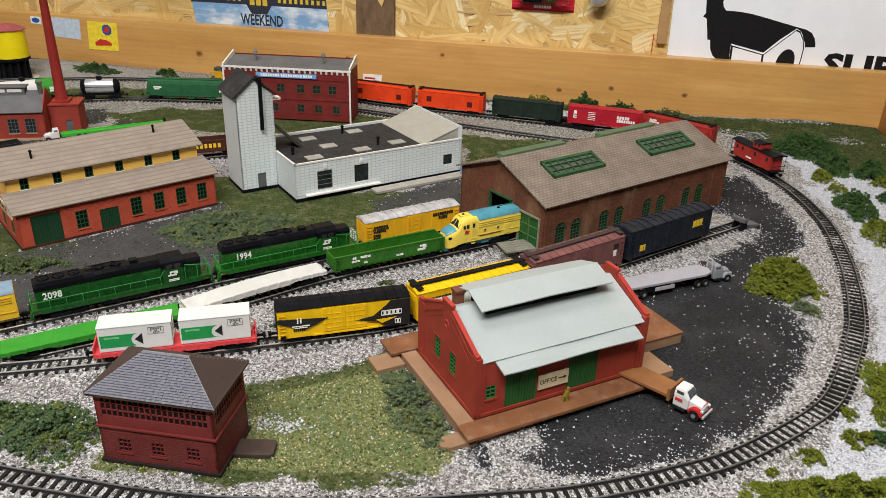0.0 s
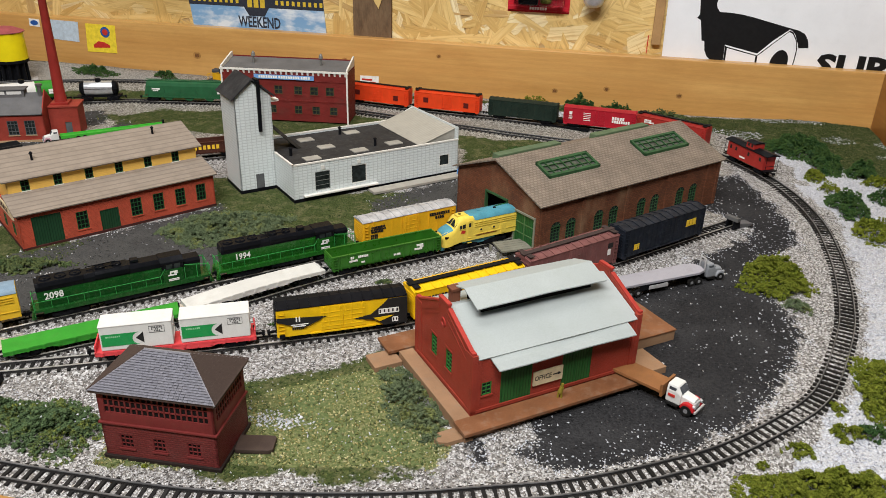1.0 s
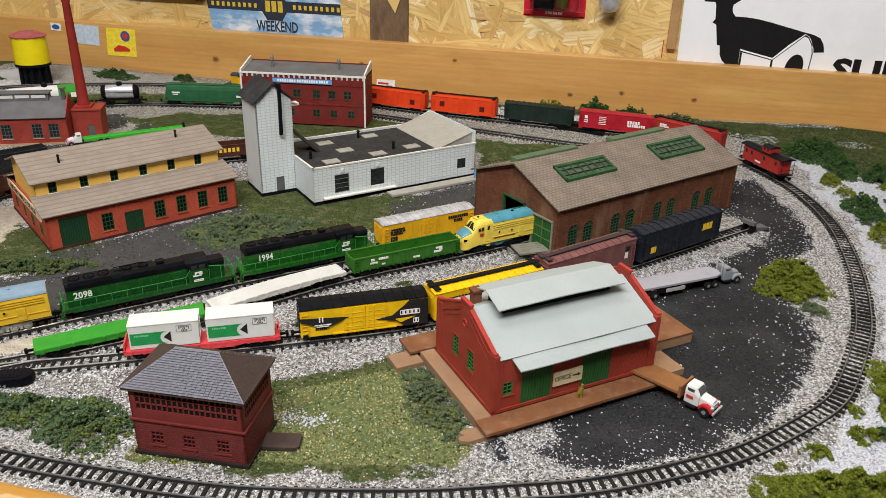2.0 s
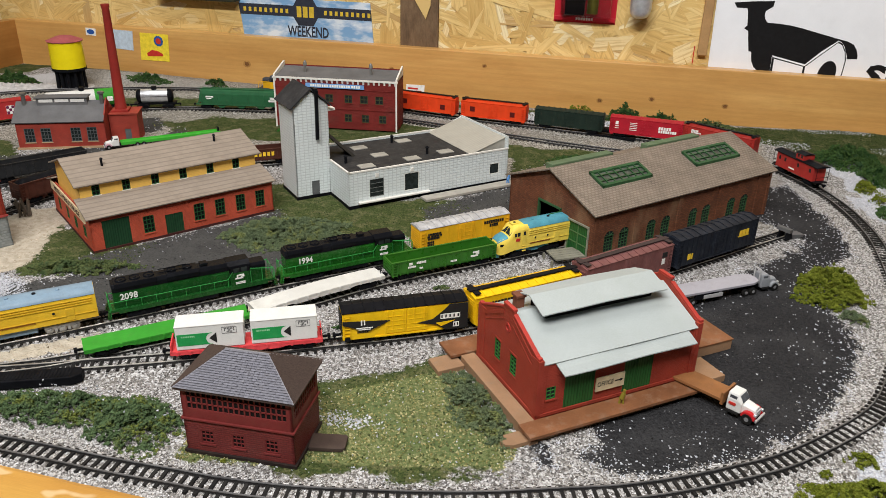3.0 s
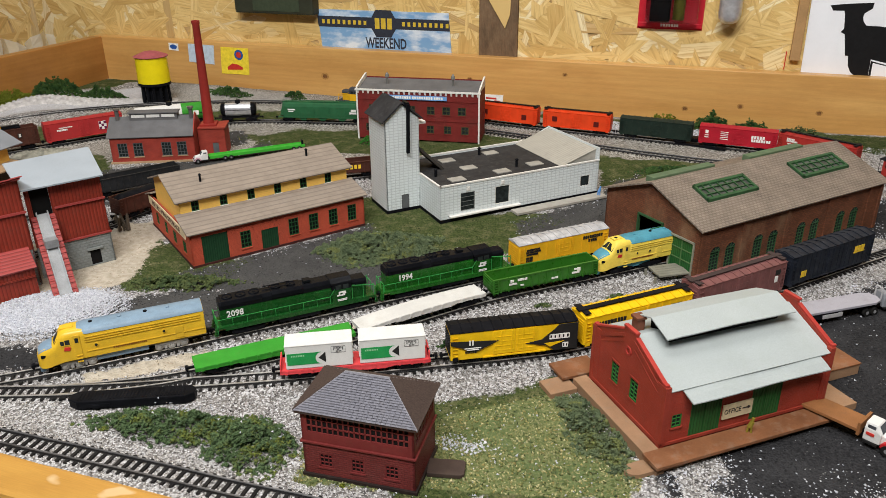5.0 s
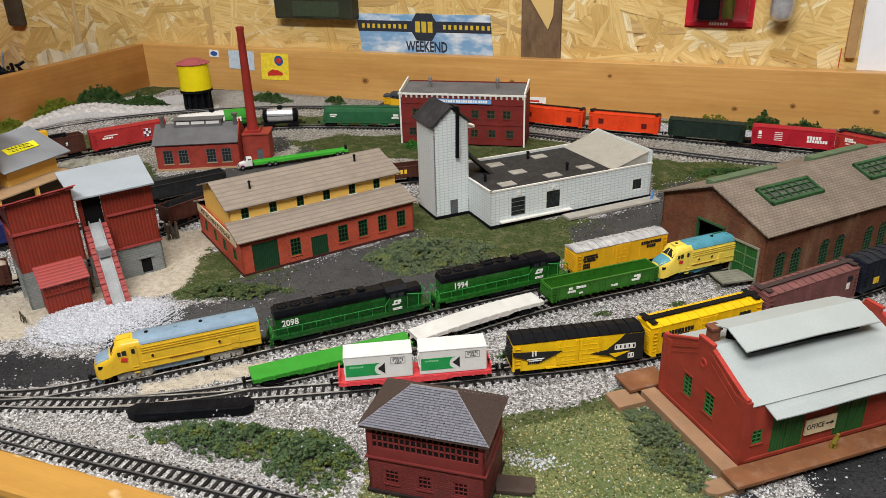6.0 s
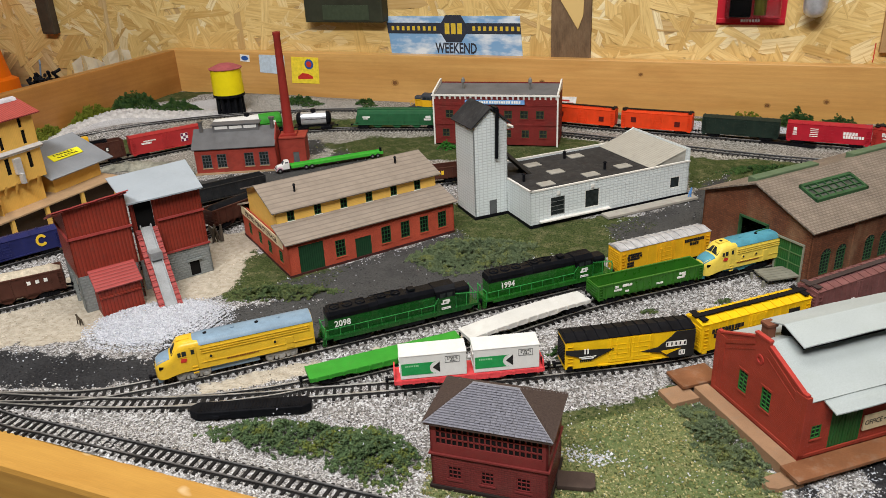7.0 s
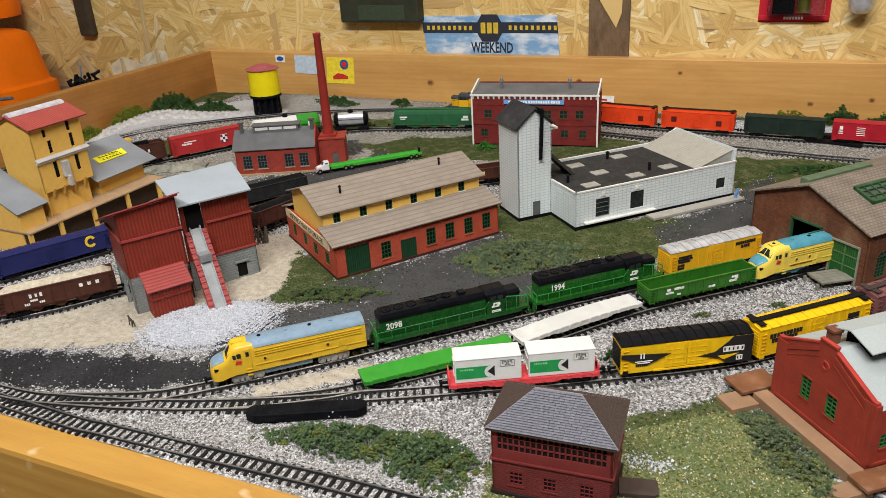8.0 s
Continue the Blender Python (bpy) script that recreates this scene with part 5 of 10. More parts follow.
def container(label, x_, base, green):
    """Boxed load on the flat car, in the flat car's own line."""
    t = new("shipping_container")
    t.empty_display_size = 0.01
    t.matrix_basis = base @ pose(x_, 0, 0.0084)
    tagged(t, label, "container", "containers on the flat car")
    body = part("body", Shape().box(-0.0235, 0.0235, -0.0086, 0.0086, 0, 0.0165), WHITEP, t, bevel=0.0005)
    part("lid", Shape().box(-0.0238, 0.0238, -0.0089, 0.0089, 0.0161, 0.0169), WHITEP, body, bevel=0.0003)
    y = -0.0087
    outl = [(-0.0225, 0.0030), (0.0015, 0.0030)] + [(0.0015 - 0.0042 * math.sin(a * math.pi / 8), 0.0070 + 0.0042 * -math.cos(a * math.pi / 8)) for a in range(1, 8)] + [(0.0015, 0.0112), (-0.0225, 0.0112)]
    part("green_panel", Shape().prism(outl, "y", y - 0.00015, y + 0.0004), green, body)
    part("black_arrow", Shape().prism([(-0.0005, 0.0072), (0.0045, 0.0035), (0.0045, 0.0110)], "y", y - 0.0002, y + 0.0004), MARK_K, body)
    marks(body, [(0.0135, 0.0142, 0.0100, 0.00022), (0.0135, 0.0098, 0.0100, 0.00022), (0.0085, 0.0120, 0.00022, 0.0044), (0.0185, 0.0120, 0.00022, 0.0044)], MARK_GREY, y=y, name="print_border")
    for px, pz, pc in ((0.0135, 0.0132, 7), (0.0104, 0.0120, 1), (0.0135, 0.0120, 2), (0.0168, 0.0120, 1), (0.0137, 0.0108, 4)):
        marks(body, word(px, pz, pc, 0.0007, 0.5), MARK_GREY, y=y, name="small_print")
    marks(body, word(-0.0150, 0.0094, 8, 0.0008, 0.5), MARK_PALE, y=y - 0.0001)
    for e in (-1, 1):
        s = Shape()
        for zz in (0.004, 0.012):
            s.box(e * 0.0235, e * 0.0240, -0.006, 0.006, zz, zz + 0.0006)
        part("end_bars", s, WHITEP, body)
    return t


# --- yard line with the two green diesels
cab_unit("orange-yellow streamlined diesel with a blue-grey roof", YARD_A, -0.3448, 0.3982, 0.117, paint("golden_yellow_paint", (0.72, 0.45, 0.03), 0.33, 0.08, 90, 0.2, spec=0.3), BLUEGREY, paint("dull_silver_plastic", (0.30, 0.295, 0.28), 0.4, 0.3, 90, 0.5), nose_patch=BLUEGREY)
hood_loco("dark green diesel with black hood top, numbered 2098", YARD_A, -0.2485, 0.4895, 0.1365, GREEN_LOCO, GLOSS_BLACK, "2098", rail_mat=RAIL_GREEN)
hood_loco("green diesel with black hood top, numbered 1994", YARD_A, -0.1530, 0.5836, 0.129, paint("mid_green_plastic", (0.013, 0.100, 0.012), 0.26, 0.2, spec=0.3), GLOSS_BLACK, "1994", rail_mat=RAIL_GREEN, number_x=0.024)
b = boxcar("yellow boxcar with a silver ribbed roof", YARD_A, -0.0715, 0.6675, 0.0985, ORANGE_Y, paint("grey_silver_roof", (0.42, 0.42, 0.43), 0.4, 0.25, 120, 0.4), ribs=10)
marks(b, word(0.031, 0.0205, 9, 0.0019) + word(0.031, 0.0172, 4, 0.0019), MARK_K)
marks(b, word(-0.034, 0.0195, 9, 0.0012) + word(-0.034, 0.0175, 10, 0.0012) + word(-0.035, 0.0155, 8, 0.0012) + word(-0.038, 0.0125, 4, 0.0014) + word(-0.038, 0.0102, 4, 0.0014), MARK_K)
# --- line with the flat cars and gondola
f = flat_car("bright green empty flat car", YARD_B, -0.2356, 0.4321, 0.119, GREEN_FLAT)
f = flat_car("bone-white bowed flat car, unpainted plastic", YARD_B, -0.152, 0.520, 0.116, BONE, bow=0.0018, z=0.0072)
g = gondola("green gondola with white lettering bars", YARD_B, -0.070, 0.606, 0.104, GREEN_BN)
marks(g, word(-0.034, 0.0138, 2, 0.0013) + word(-0.024, 0.0138, 6, 0.0012) + word(-0.033, 0.0112, 6, 0.0010) + word(-0.024, 0.0090, 3, 0.0009) + [(0.0305, 0.0136, 0.0062, 0.0014), (0.029, 0.0106, 0.0075, 0.0014), (0.0320, 0.0121, 0.0034, 0.0012)] + word(0.008, 0.0096, 5, 0.0010), MARK_W, y=-(W2 + 0.0007))
cab_unit("lemon-yellow streamlined diesel with a teal roof", YARD_B, -0.0005, 0.670, 0.084, LEMON, TEAL, skirt=TEAL, nose_patch=TEAL)
# --- container flat, boxcars on the front siding
f = flat_car("coral-red flat car loaded with two white containers", LEAD, -0.170, 0.434, 0.107, PINKRED)
fm = f.matrix_basis.copy()
for cx in (-0.0255, 0.0265):
    container("white container with a green panel and black arrow", cx, fm, paint("panel_green", (0.02, 0.30, 0.08), 0.4) if cx < 0 else bpy.data.materials["panel_green"])
for e in (-1, 1):
    part("bulkhead", Shape().box(e * 0.0525, e * 0.0534, -0.0088, 0.0088, 0.0080, 0.0125), PINKRED, f)
b = boxcar("yellow and black boxcar with a black ribbed roof", LEAD, -0.067, 0.486, 0.0960, YELLOW, BLACK, ends=BLACK, doors=2, underframe=BLACK)
for out in ([(-0.048, 0.0192), (-0.0124, 0.0170), (-0.0289, 0.0104), (-0.048, 0.0165)], [(0.048, 0.0241), (0.0335, 0.0241), (0.0300, 0.0208), (0.0205, 0.0140), (0.0080, 0.0124), (0.0237, 0.0096), (0.0305, 0.0050), (0.048, 0.0050)]):
    patch(b, out, MARK_K, "black_panel", y=-(W2 + 0.0012))
patch(b, [(0.0225, 0.0112), (0.0378, 0.0118), (0.0268, 0.0082)], YELLOW, "yellow_arrow", y=-(W2 + 0.0015))
for x0, x1, z0, z1 in ((0.0262, 0.0417, 0.0137, 0.0174), (0.0364, 0.0410, 0.0068, 0.0104)):
    for u0, u1, w0, w1 in ((x0, x1, z0, z0 + 0.0006), (x0, x1, z1 - 0.0006, z1), (x0, x0 + 0.0006, z0, z1), (x1 - 0.0006, x1, z0, z1)):
        marks(b, [((u0 + u1) / 2, (w0 + w1) / 2, u1 - u0, w1 - w0)], MARK_W, y=-(W2 + 0.0015), name="white_border")
marks(b, word(0.0338, 0.0155, 4, 0.0020, 0.6) + [(0.0387, 0.0086, 0.0014, 0.0020), (-0.0340, 0.0172, 0.0010, 0.0034), (-0.0318, 0.0172, 0.0010, 0.0034), (-0.0318, 0.0134, 0.0125, 0.0006), (-0.0318, 0.0122, 0.0090, 0.0006)], MARK_W, y=-(W2 + 0.0015))
marks(b, word(-0.033, 0.0100, 6, 0.0011), MARK_K)
b = boxcar("bright yellow boxcar with a black roof walk", LEAD, 0.014, 0.549, 0.100, YELLOW, walk_mat=BLACK, ribs=14)
marks(b, word(-0.027, 0.0185, 10, 0.0022) + word(-0.028, 0.0150, 8, 0.0022) + [(0.034, 0.0190, 0.010, 0.0034), (0.0325, 0.0150, 0.013, 0.0030)], MARK_K)
b = boxcar("faded tuscan-red boxcar with ribbed ends", LEAD, 0.088, 0.624, 0.103, TUSCAN, ribs=16, z1=0.0268, walk_mat=paint("sooty_roof", (0.05, 0.035, 0.035), 0.6))
marks(b, word(-0.002, 0.0125, 8, 0.0019) + [(0.040, 0.0150, 0.0040, 0.0048)], MARK_W)
marks(b, [(0.041, 0.0205, 0.0062, 0.0040)], MARK_K)
b = boxcar("dusty navy-blue ribbed boxcar", LEAD, 0.166, 0.708, 0.112, NAVY, ribs=18, z1=0.0280)
marks(b, word(0.036, 0.0190, 3, 0.0036) + [(0.036, 0.0160, 0.0150, 0.0007)], MARK_Y)
marks(b, word(-0.038, 0.0130, 3, 0.0018) + word(-0.038, 0.0105, 3, 0.0018), MARK_Y)
# --- the train on the oval
hood_loco("yellow and grey diesel with a grey hood top", MAIN, -0.465, 1.137, 0.118, ORANGE_Y, GREYP, flip=True, cab_end=-1, deck=GREYP, rail_mat=ORANGE_Y, stripe=MARK_R)
for bx, by in ((-0.345, 1.134), (-0.236, 1.127), (-0.126, 1.118)):
    b = boxcar("orange-red boxcar with a dark round mark", MAIN, bx, by, 0.1, ORANGE_R, walk_mat=BLACK, flip=True, group="orange-red boxcars")
    marks(b, [(-0.032, 0.0155, 0.0075, 0.0065), (0.030, 0.0130, 0.0075, 0.0065)], paint("dim_red_mark", (0.10, 0.012, 0.01), 0.5) if bx < -0.3 else bpy.data.materials["dim_red_mark"])
b = boxcar("very dark green plain boxcar", MAIN, -0.014, 1.108, 0.1, GREEN_DARK, ribs=12, flip=True)
b = boxcar("crimson boxcar with white name bars", MAIN, 0.096, 1.10, 0.1, paint("crimson_paint", (0.40, 0.016, 0.030), 0.4, 0.12, 90, 0.2), ribs=0, flip=True)
marks(b, word(0.026, 0.0168, 5, 0.0027) + word(0.030, 0.0128, 8, 0.0024) + [(-0.040, 0.0185, 0.004, 0.004)] + word(-0.040, 0.0145, 4, 0.0010) + word(-0.040, 0.0120, 4, 0.0010) + [(-0.017 + i * 0.00001, 0.0110 + i * 0.0022, 0.010, 0.0007) for i in range(5)], MARK_W)
b = boxcar("brick-red boxcar with white bars and round emblem", MAIN, 0.195, 1.071, 0.1, RED2, ribs=0, walk_mat=BLACK, flip=True)
marks(b, word(-0.033, 0.0205, 5, 0.0016) + word(-0.031, 0.0182, 8, 0.0014) + word(-0.034, 0.0150, 4, 0.0010) + [(-0.001, 0.0105 + i * 0.0022, 0.011, 0.0007) for i in range(5)], MARK_W)
part("emblem", Shape().rod((0.032, -W2 - 0.0001, 0.0145), (0.032, -W2 - 0.0006, 0.0145), 0.0038, 18), MARK_W, b, "round white emblem")
caboose("red caboose with black roof and cupola", MAIN, 0.285, 0.985, 0.078, RED2, BLACK, flip=True)
# --- cars on the inner line and by the mine
covered_hopper("sea-green covered hopper with white marks", INNER, -0.512, 1.056, 0.140, GREEN_HOP)
tank_car("chromed tank car with black ends", INNER, -0.641, 1.018, 0.062, CHROME, ends=BLACK)
tank_car("white tank car with a green end", INNER, -0.7235, 0.959, 0.112, WHITEP, end_band=GREEN_FLAT, fat=1.2)
b = boxcar("dull red boxcar with a checkered emblem", INNER, -0.8007, 0.8640, 0.106, paint("dull_red_paint", (0.38, 0.030, 0.032), 0.5, 0.12, 90, 0.25), ribs=0, z1=0.0265)
marks(b, word(-0.026, 0.0200, 14, 0.0010) + word(-0.031, 0.0172, 7, 0.0016) + [(0.024, 0.0160, 0.0105, 0.0105)], MARK_W)
s = [(0.024 + dx * 0.0034, 0.0160 + dz * 0.0034, 0.0034, 0.0034) for dx, dz in ((-1, -1), (-1, 1), (1, -1), (1, 1), (0, 0))]
marks(b, s, plain("plum_mark", (0.13, 0.02, 0.07), 0.5), y=-(W2 + 0.0006), name="checker")
g = gondola("brown work car with an orange machine on deck", INNER, -0.863, 0.771, 0.100, BROWN, top=0.0275)
part("machine", Shape().box(-0.020, 0.006, -0.006, 0.004, 0.0200, 0.0380).box(-0.030, -0.018, -0.004, 0.004, 0.0200, 0.0330), ORANGE_Y, g, "orange machine", bevel=0.0006)
part("boom", Shape().box(0.006, 0.030, -0.002, 0.003, 0.0275, 0.0310).box(0.024, 0.030, -0.004, 0.004, 0.0200, 0.0290), BLACK, g, "dark boom")
marks(g, [(0.026, 0.0190, 0.0050, 0.0050)], MARK_K, y=-(W2 + 0.0012))
marks(g, [(0.026, 0.0200, 0.0030, 0.0016), (0.026, 0.0178, 0.0030, 0.0012)], MARK_W, y=-(W2 + 0.0014))
b = hopper("brown open hopper heaped with pale sand", MINE_A, -0.612, 0.422, 0.098, BROWN, SANDLOAD, top=0.0225)
marks(b, [(-0.022, 0.0165, 0.0022, 0.0030), (-0.0175, 0.0165, 0.0018, 0.0026), (-0.0135, 0.0165, 0.0022, 0.0030), (0.020, 0.0165, 0.003, 0.0028), (0.027, 0.0165, 0.003, 0.0028), (0.034, 0.0165, 0.003, 0.0028)] + word(-0.020, 0.0125, 4, 0.0012) + word(-0.026, 0.0100, 3, 0.0012) + word(-0.014, 0.0100, 3, 0.0012), MARK_W, y=-(W2 + 0.0006))
g = boxcar("deep blue boxcar with a yellow round mark", MINE_B, -0.695, 0.487, 0.112, CHESSIE, z1=0.0215)
arc = [(0.036 + 0.0056 * math.cos(a), 0.0150 + 0.0056 * math.sin(a)) for a in np.linspace(0.5, 5.6, 14)] + [(0.036 + 0.0032 * math.cos(a), 0.0150 + 0.0032 * math.sin(a)) for a in np.linspace(5.6, 0.5, 14)]
patch(g, arc, MARK_Y, "emblem", y=-(W2 + 0.0007))
hopper("dark brown open hopper with a black load", MINE_A, -0.528, 0.655, 0.078, BROWN, BLACK, top=0.0215)
gondola("long black empty gondola", MINE_B, -0.585, 0.705, 0.105, paint("sooty_black_paint", (0.02, 0.021, 0.023), 0.55, 0.3), top=0.0200)
g = gondola("brown gondola with yellow letter bars", MINE_A, -0.368, 0.82, 0.095, BROWN, top=0.0185)
marks(g, word(0.0, 0.0130, 9, 0.0032, 0.6), MARK_Y, y=-(W2 + 0.0007))

# ---------------------------------------------------------------- buildings
BRICK_RED = masonry("painted_red_brick", (0.33, 0.048, 0.033), (0.22, 0.04, 0.03), 0.0034, 0.0013, 0.6, 0.12, stain=0.2)
BRICK_STORE = masonry("red_brick_store", (0.50, 0.085, 0.045), (0.36, 0.07, 0.04), 0.0030, 0.0012, 0.6, 0.10, stain=0.15)
BRICK_FRT = masonry("freight_red_brick", (0.32, 0.044, 0.027), (0.24, 0.036, 0.022), 0.0030, 0.0012, 0.5, 0.10, stain=0.22)
BRICK_MAROON = masonry("maroon_brick", (0.165, 0.030, 0.028), (0.095, 0.020, 0.019), 0.0034, 0.0015, 0.5, 0.2, 0.2, 0.0006, stain=0.3)
BRICK_DEEP = masonry("deep_red_brick", (0.19, 0.024, 0.021), (0.12, 0.018, 0.017), 0.0030, 0.0012, 0.55, 0.15, stain=0.45)
BRICK_BARN = masonry("weathered_brown_brick", (0.17, 0.062, 0.030), (0.08, 0.04, 0.028), 0.0040, 0.0019, 0.75, 0.45, 0.2, 0.0004, stain=0.65, stain_col=(0.05, 0.026, 0.018), fade=(0.30, 0.19, 0.11))
BLOCK_WHITE = masonry("white_glazed_block", (0.70, 0.755, 0.76), (0.44, 0.475, 0.49), 0.0052, 0.0031, 0.45, 0.03, 0.15, 0.0004, 0.06, (0.45, 0.45, 0.44), mottle=0.06, stacked=True)
STONE = masonry("grey_rubble_stone", (0.25, 0.27, 0.265), (0.19, 0.205, 0.20), 0.0042, 0.0026, 0.8, 0.14, 0.25, 0.0006, 0.25, (0.12, 0.13, 0.12))
# pale tone for the tower's front slope, its brighter light put into the colour
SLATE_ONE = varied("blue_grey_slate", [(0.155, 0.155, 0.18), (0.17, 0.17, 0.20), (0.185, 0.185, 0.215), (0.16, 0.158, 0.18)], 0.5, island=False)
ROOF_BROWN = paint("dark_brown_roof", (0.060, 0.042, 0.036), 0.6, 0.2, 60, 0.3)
SHINGLE = masonry("tan_grey_shingle", (0.25, 0.205, 0.165), (0.10, 0.08, 0.065), 0.0044, 0.0029, 0.75, 0.16, 0.22, 0.0005, 0.25, (0.12, 0.09, 0.07), space="flat")
PLANK_ROOF = grooved("tan_grey_roofing", (0.27, 0.225, 0.185), 0.0065, 0.7, 0.16, "y", 0.25, strength=0.5, dark=0.75)
YELLOW_BOARD = grooved("yellow_clapboard", (0.86, 0.53, 0.12), 0.0016, 0.5, 0.08, "z", 0.1, strength=0.2, dark=0.93)
YELLOW_ELEV = grooved("ochre_board_siding", (0.76, 0.46, 0.105), 0.0020, 0.5, 0.10, "wall", 0.12, strength=0.15, dark=0.94)
RED_SIDING = grooved("red_ribbed_siding", (0.25, 0.034, 0.020), 0.0030, 0.5, 0.25, "wall", 0.4, strength=0.9, dark=0.62)
RED_TIN = grooved("red_seamed_roof", (0.34, 0.055, 0.050), 0.0030, 0.45, 0.15, "y", 0.2)
DOOR_GREEN = grooved("dark_green_boards", (0.014, 0.055, 0.024), 0.0022, 0.5, 0.2, "x", 0.1, strength=0.15)
DOOR_MID = grooved("green_board_door", (0.022, 0.11, 0.028), 0.0022, 0.5, 0.2, "x", 0.1, strength=0.15)
FRAME_GREEN = paint("dark_green_frame", (0.018, 0.080, 0.028), 0.45, 0.2)
FRAME_MID = paint("mid_green_frame", (0.030, 0.088, 0.036), 0.45, 0.2)
TRIM_WHITE = paint("off_white_trim", (0.74, 0.73, 0.69), 0.5, 0.08, 90, 0.3, (0.3, 0.25, 0.2))
GREY_SHEET = paint("pale_grey_sheet", (0.385, 0.425, 0.425), 0.5, 0.05, 26, 0.3, (0.33, 0.37, 0.33), bump=0.0)
SHED_SHEET = paint("slate_grey_sheet", (0.235, 0.255, 0.285), 0.5, 0.1, 30, 0.2, (0.2, 0.2, 0.2))
BLUE_SHEET = paint("cool_grey_sheet", (0.34, 0.385, 0.43), 0.55, 0.06, 30, 0.15, (0.3, 0.31, 0.33))
ROOF_DARK = paint("dark_grey_felt", (0.030, 0.030, 0.032), 0.75, 0.25, 70, 0.3, (0.15, 0.14, 0.13), bump=0.8)
ROOF_GREY = paint("weathered_grey_roof", (0.13, 0.13, 0.135), 0.7, 0.15, 50, 0.25)
TAN = paint("tan_paint", (0.40, 0.27, 0.16), 0.6, 0.12, 60, 0.25)
DOCK = paint("brown_dock_plastic", (0.21, 0.090, 0.042), 0.55, 0.22, 50, 0.5, (0.30, 0.24, 0.18))
PALE_BRICK = paint("tan_dock_plastic", (0.30, 0.180, 0.105), 0.6, 0.14, 60, 0.55, (0.24, 0.19, 0.14), bump=0.6)
CREAM = plain("cream_sign", (0.66, 0.55, 0.36), 0.5)
# near-black stand-in for the shade inside openings and behind windows
INSIDE_SHADE = plain("dark_inside", (0.006, 0.006, 0.006), 0.9)


def facade(parent, x, y, ang, length, z0, z1, material, holes=(), thick=0.0014, name="wall", top=None, label=""):
    """An upright wall from (x, y) along ang, its face to the right hand, with openings (u0, u1, z0, z1) right through it.
    top: outline of (u, z) points above z1, for a gable."""
    s = Shape()
    us = sorted({0.0, length, *(h[0] for h in holes), *(h[1] for h in holes)})
    zs = sorted({z0, z1, *(max(z0, h[2]) for h in holes), *(min(z1, h[3]) for h in holes)})
    solid = lambda i, k: 0 <= i < len(us) - 1 and 0 <= k < len(zs) - 1 and not any(h[0] < (us[i] + us[i + 1]) / 2 < h[1] and h[2] < (zs[k] + zs[k + 1]) / 2 < h[3] for h in holes)  # noqa: E731
    n_ = len(us) * len(zs)
    grid = [(u, v, z) for v in (0, thick) for u in us for z in zs]
    at_ = lambda i, k, back: back * n_ + i * len(zs) + k  # noqa: E731
    faces = []
    for i in range(len(us) - 1):
        for k in range(len(zs) - 1):
            if not solid(i, k):
                continue
            for back in (0, 1):
                faces.append((at_(i, k, back), at_(i + 1, k, back), at_(i + 1, k + 1, back), at_(i, k + 1, back)))
            for di, dk, a, b in ((-1, 0, (i, k), (i, k + 1)), (1, 0, (i + 1, k), (i + 1, k + 1)), (0, -1, (i, k), (i + 1, k)), (0, 1, (i, k + 1), (i + 1, k + 1))):
                if not solid(i + di, k + dk) and not (top and dk == 1 and k == len(zs) - 2):
                    faces.append((at_(*a, 0), at_(*b, 0), at_(*b, 1), at_(*a, 1)))
    if top:
        last = len(zs) - 1
        base_ = [[at_(i, last, back) for i in range(len(us))] for back in (0, 1)]
        extra = [q for q in top if not (abs(q[1] - z1) < 1e-7 and (abs(q[0]) < 1e-7 or abs(q[0] - length) < 1e-7))]
        tips = [[len(grid) + back * len(extra) + i for i in range(len(extra))] for back in (0, 1)]
        grid += [(u, v, z) for v in (0, thick) for u, z in extra]
        loop = [[*base_[back], *tips[back]] for back in (0, 1)]
        faces += [tuple(loop[0]), tuple(loop[1])]
        rim = [[base_[back][-1], *tips[back], base_[back][0]] for back in (0, 1)]
        faces += [(rim[0][i], rim[0][i + 1], rim[1][i + 1], rim[1][i]) for i in range(len(rim[0]) - 1)]
    used = sorted({i for f in faces for i in f})
    back_to = {old: new_ for new_, old in enumerate(used)}
    s.add([grid[i] for i in used], [tuple(back_to[i] for i in f) for f in faces])
    return part(name, s, material, parent, label, at=pose(x, y, 0, 0, 0, ang))


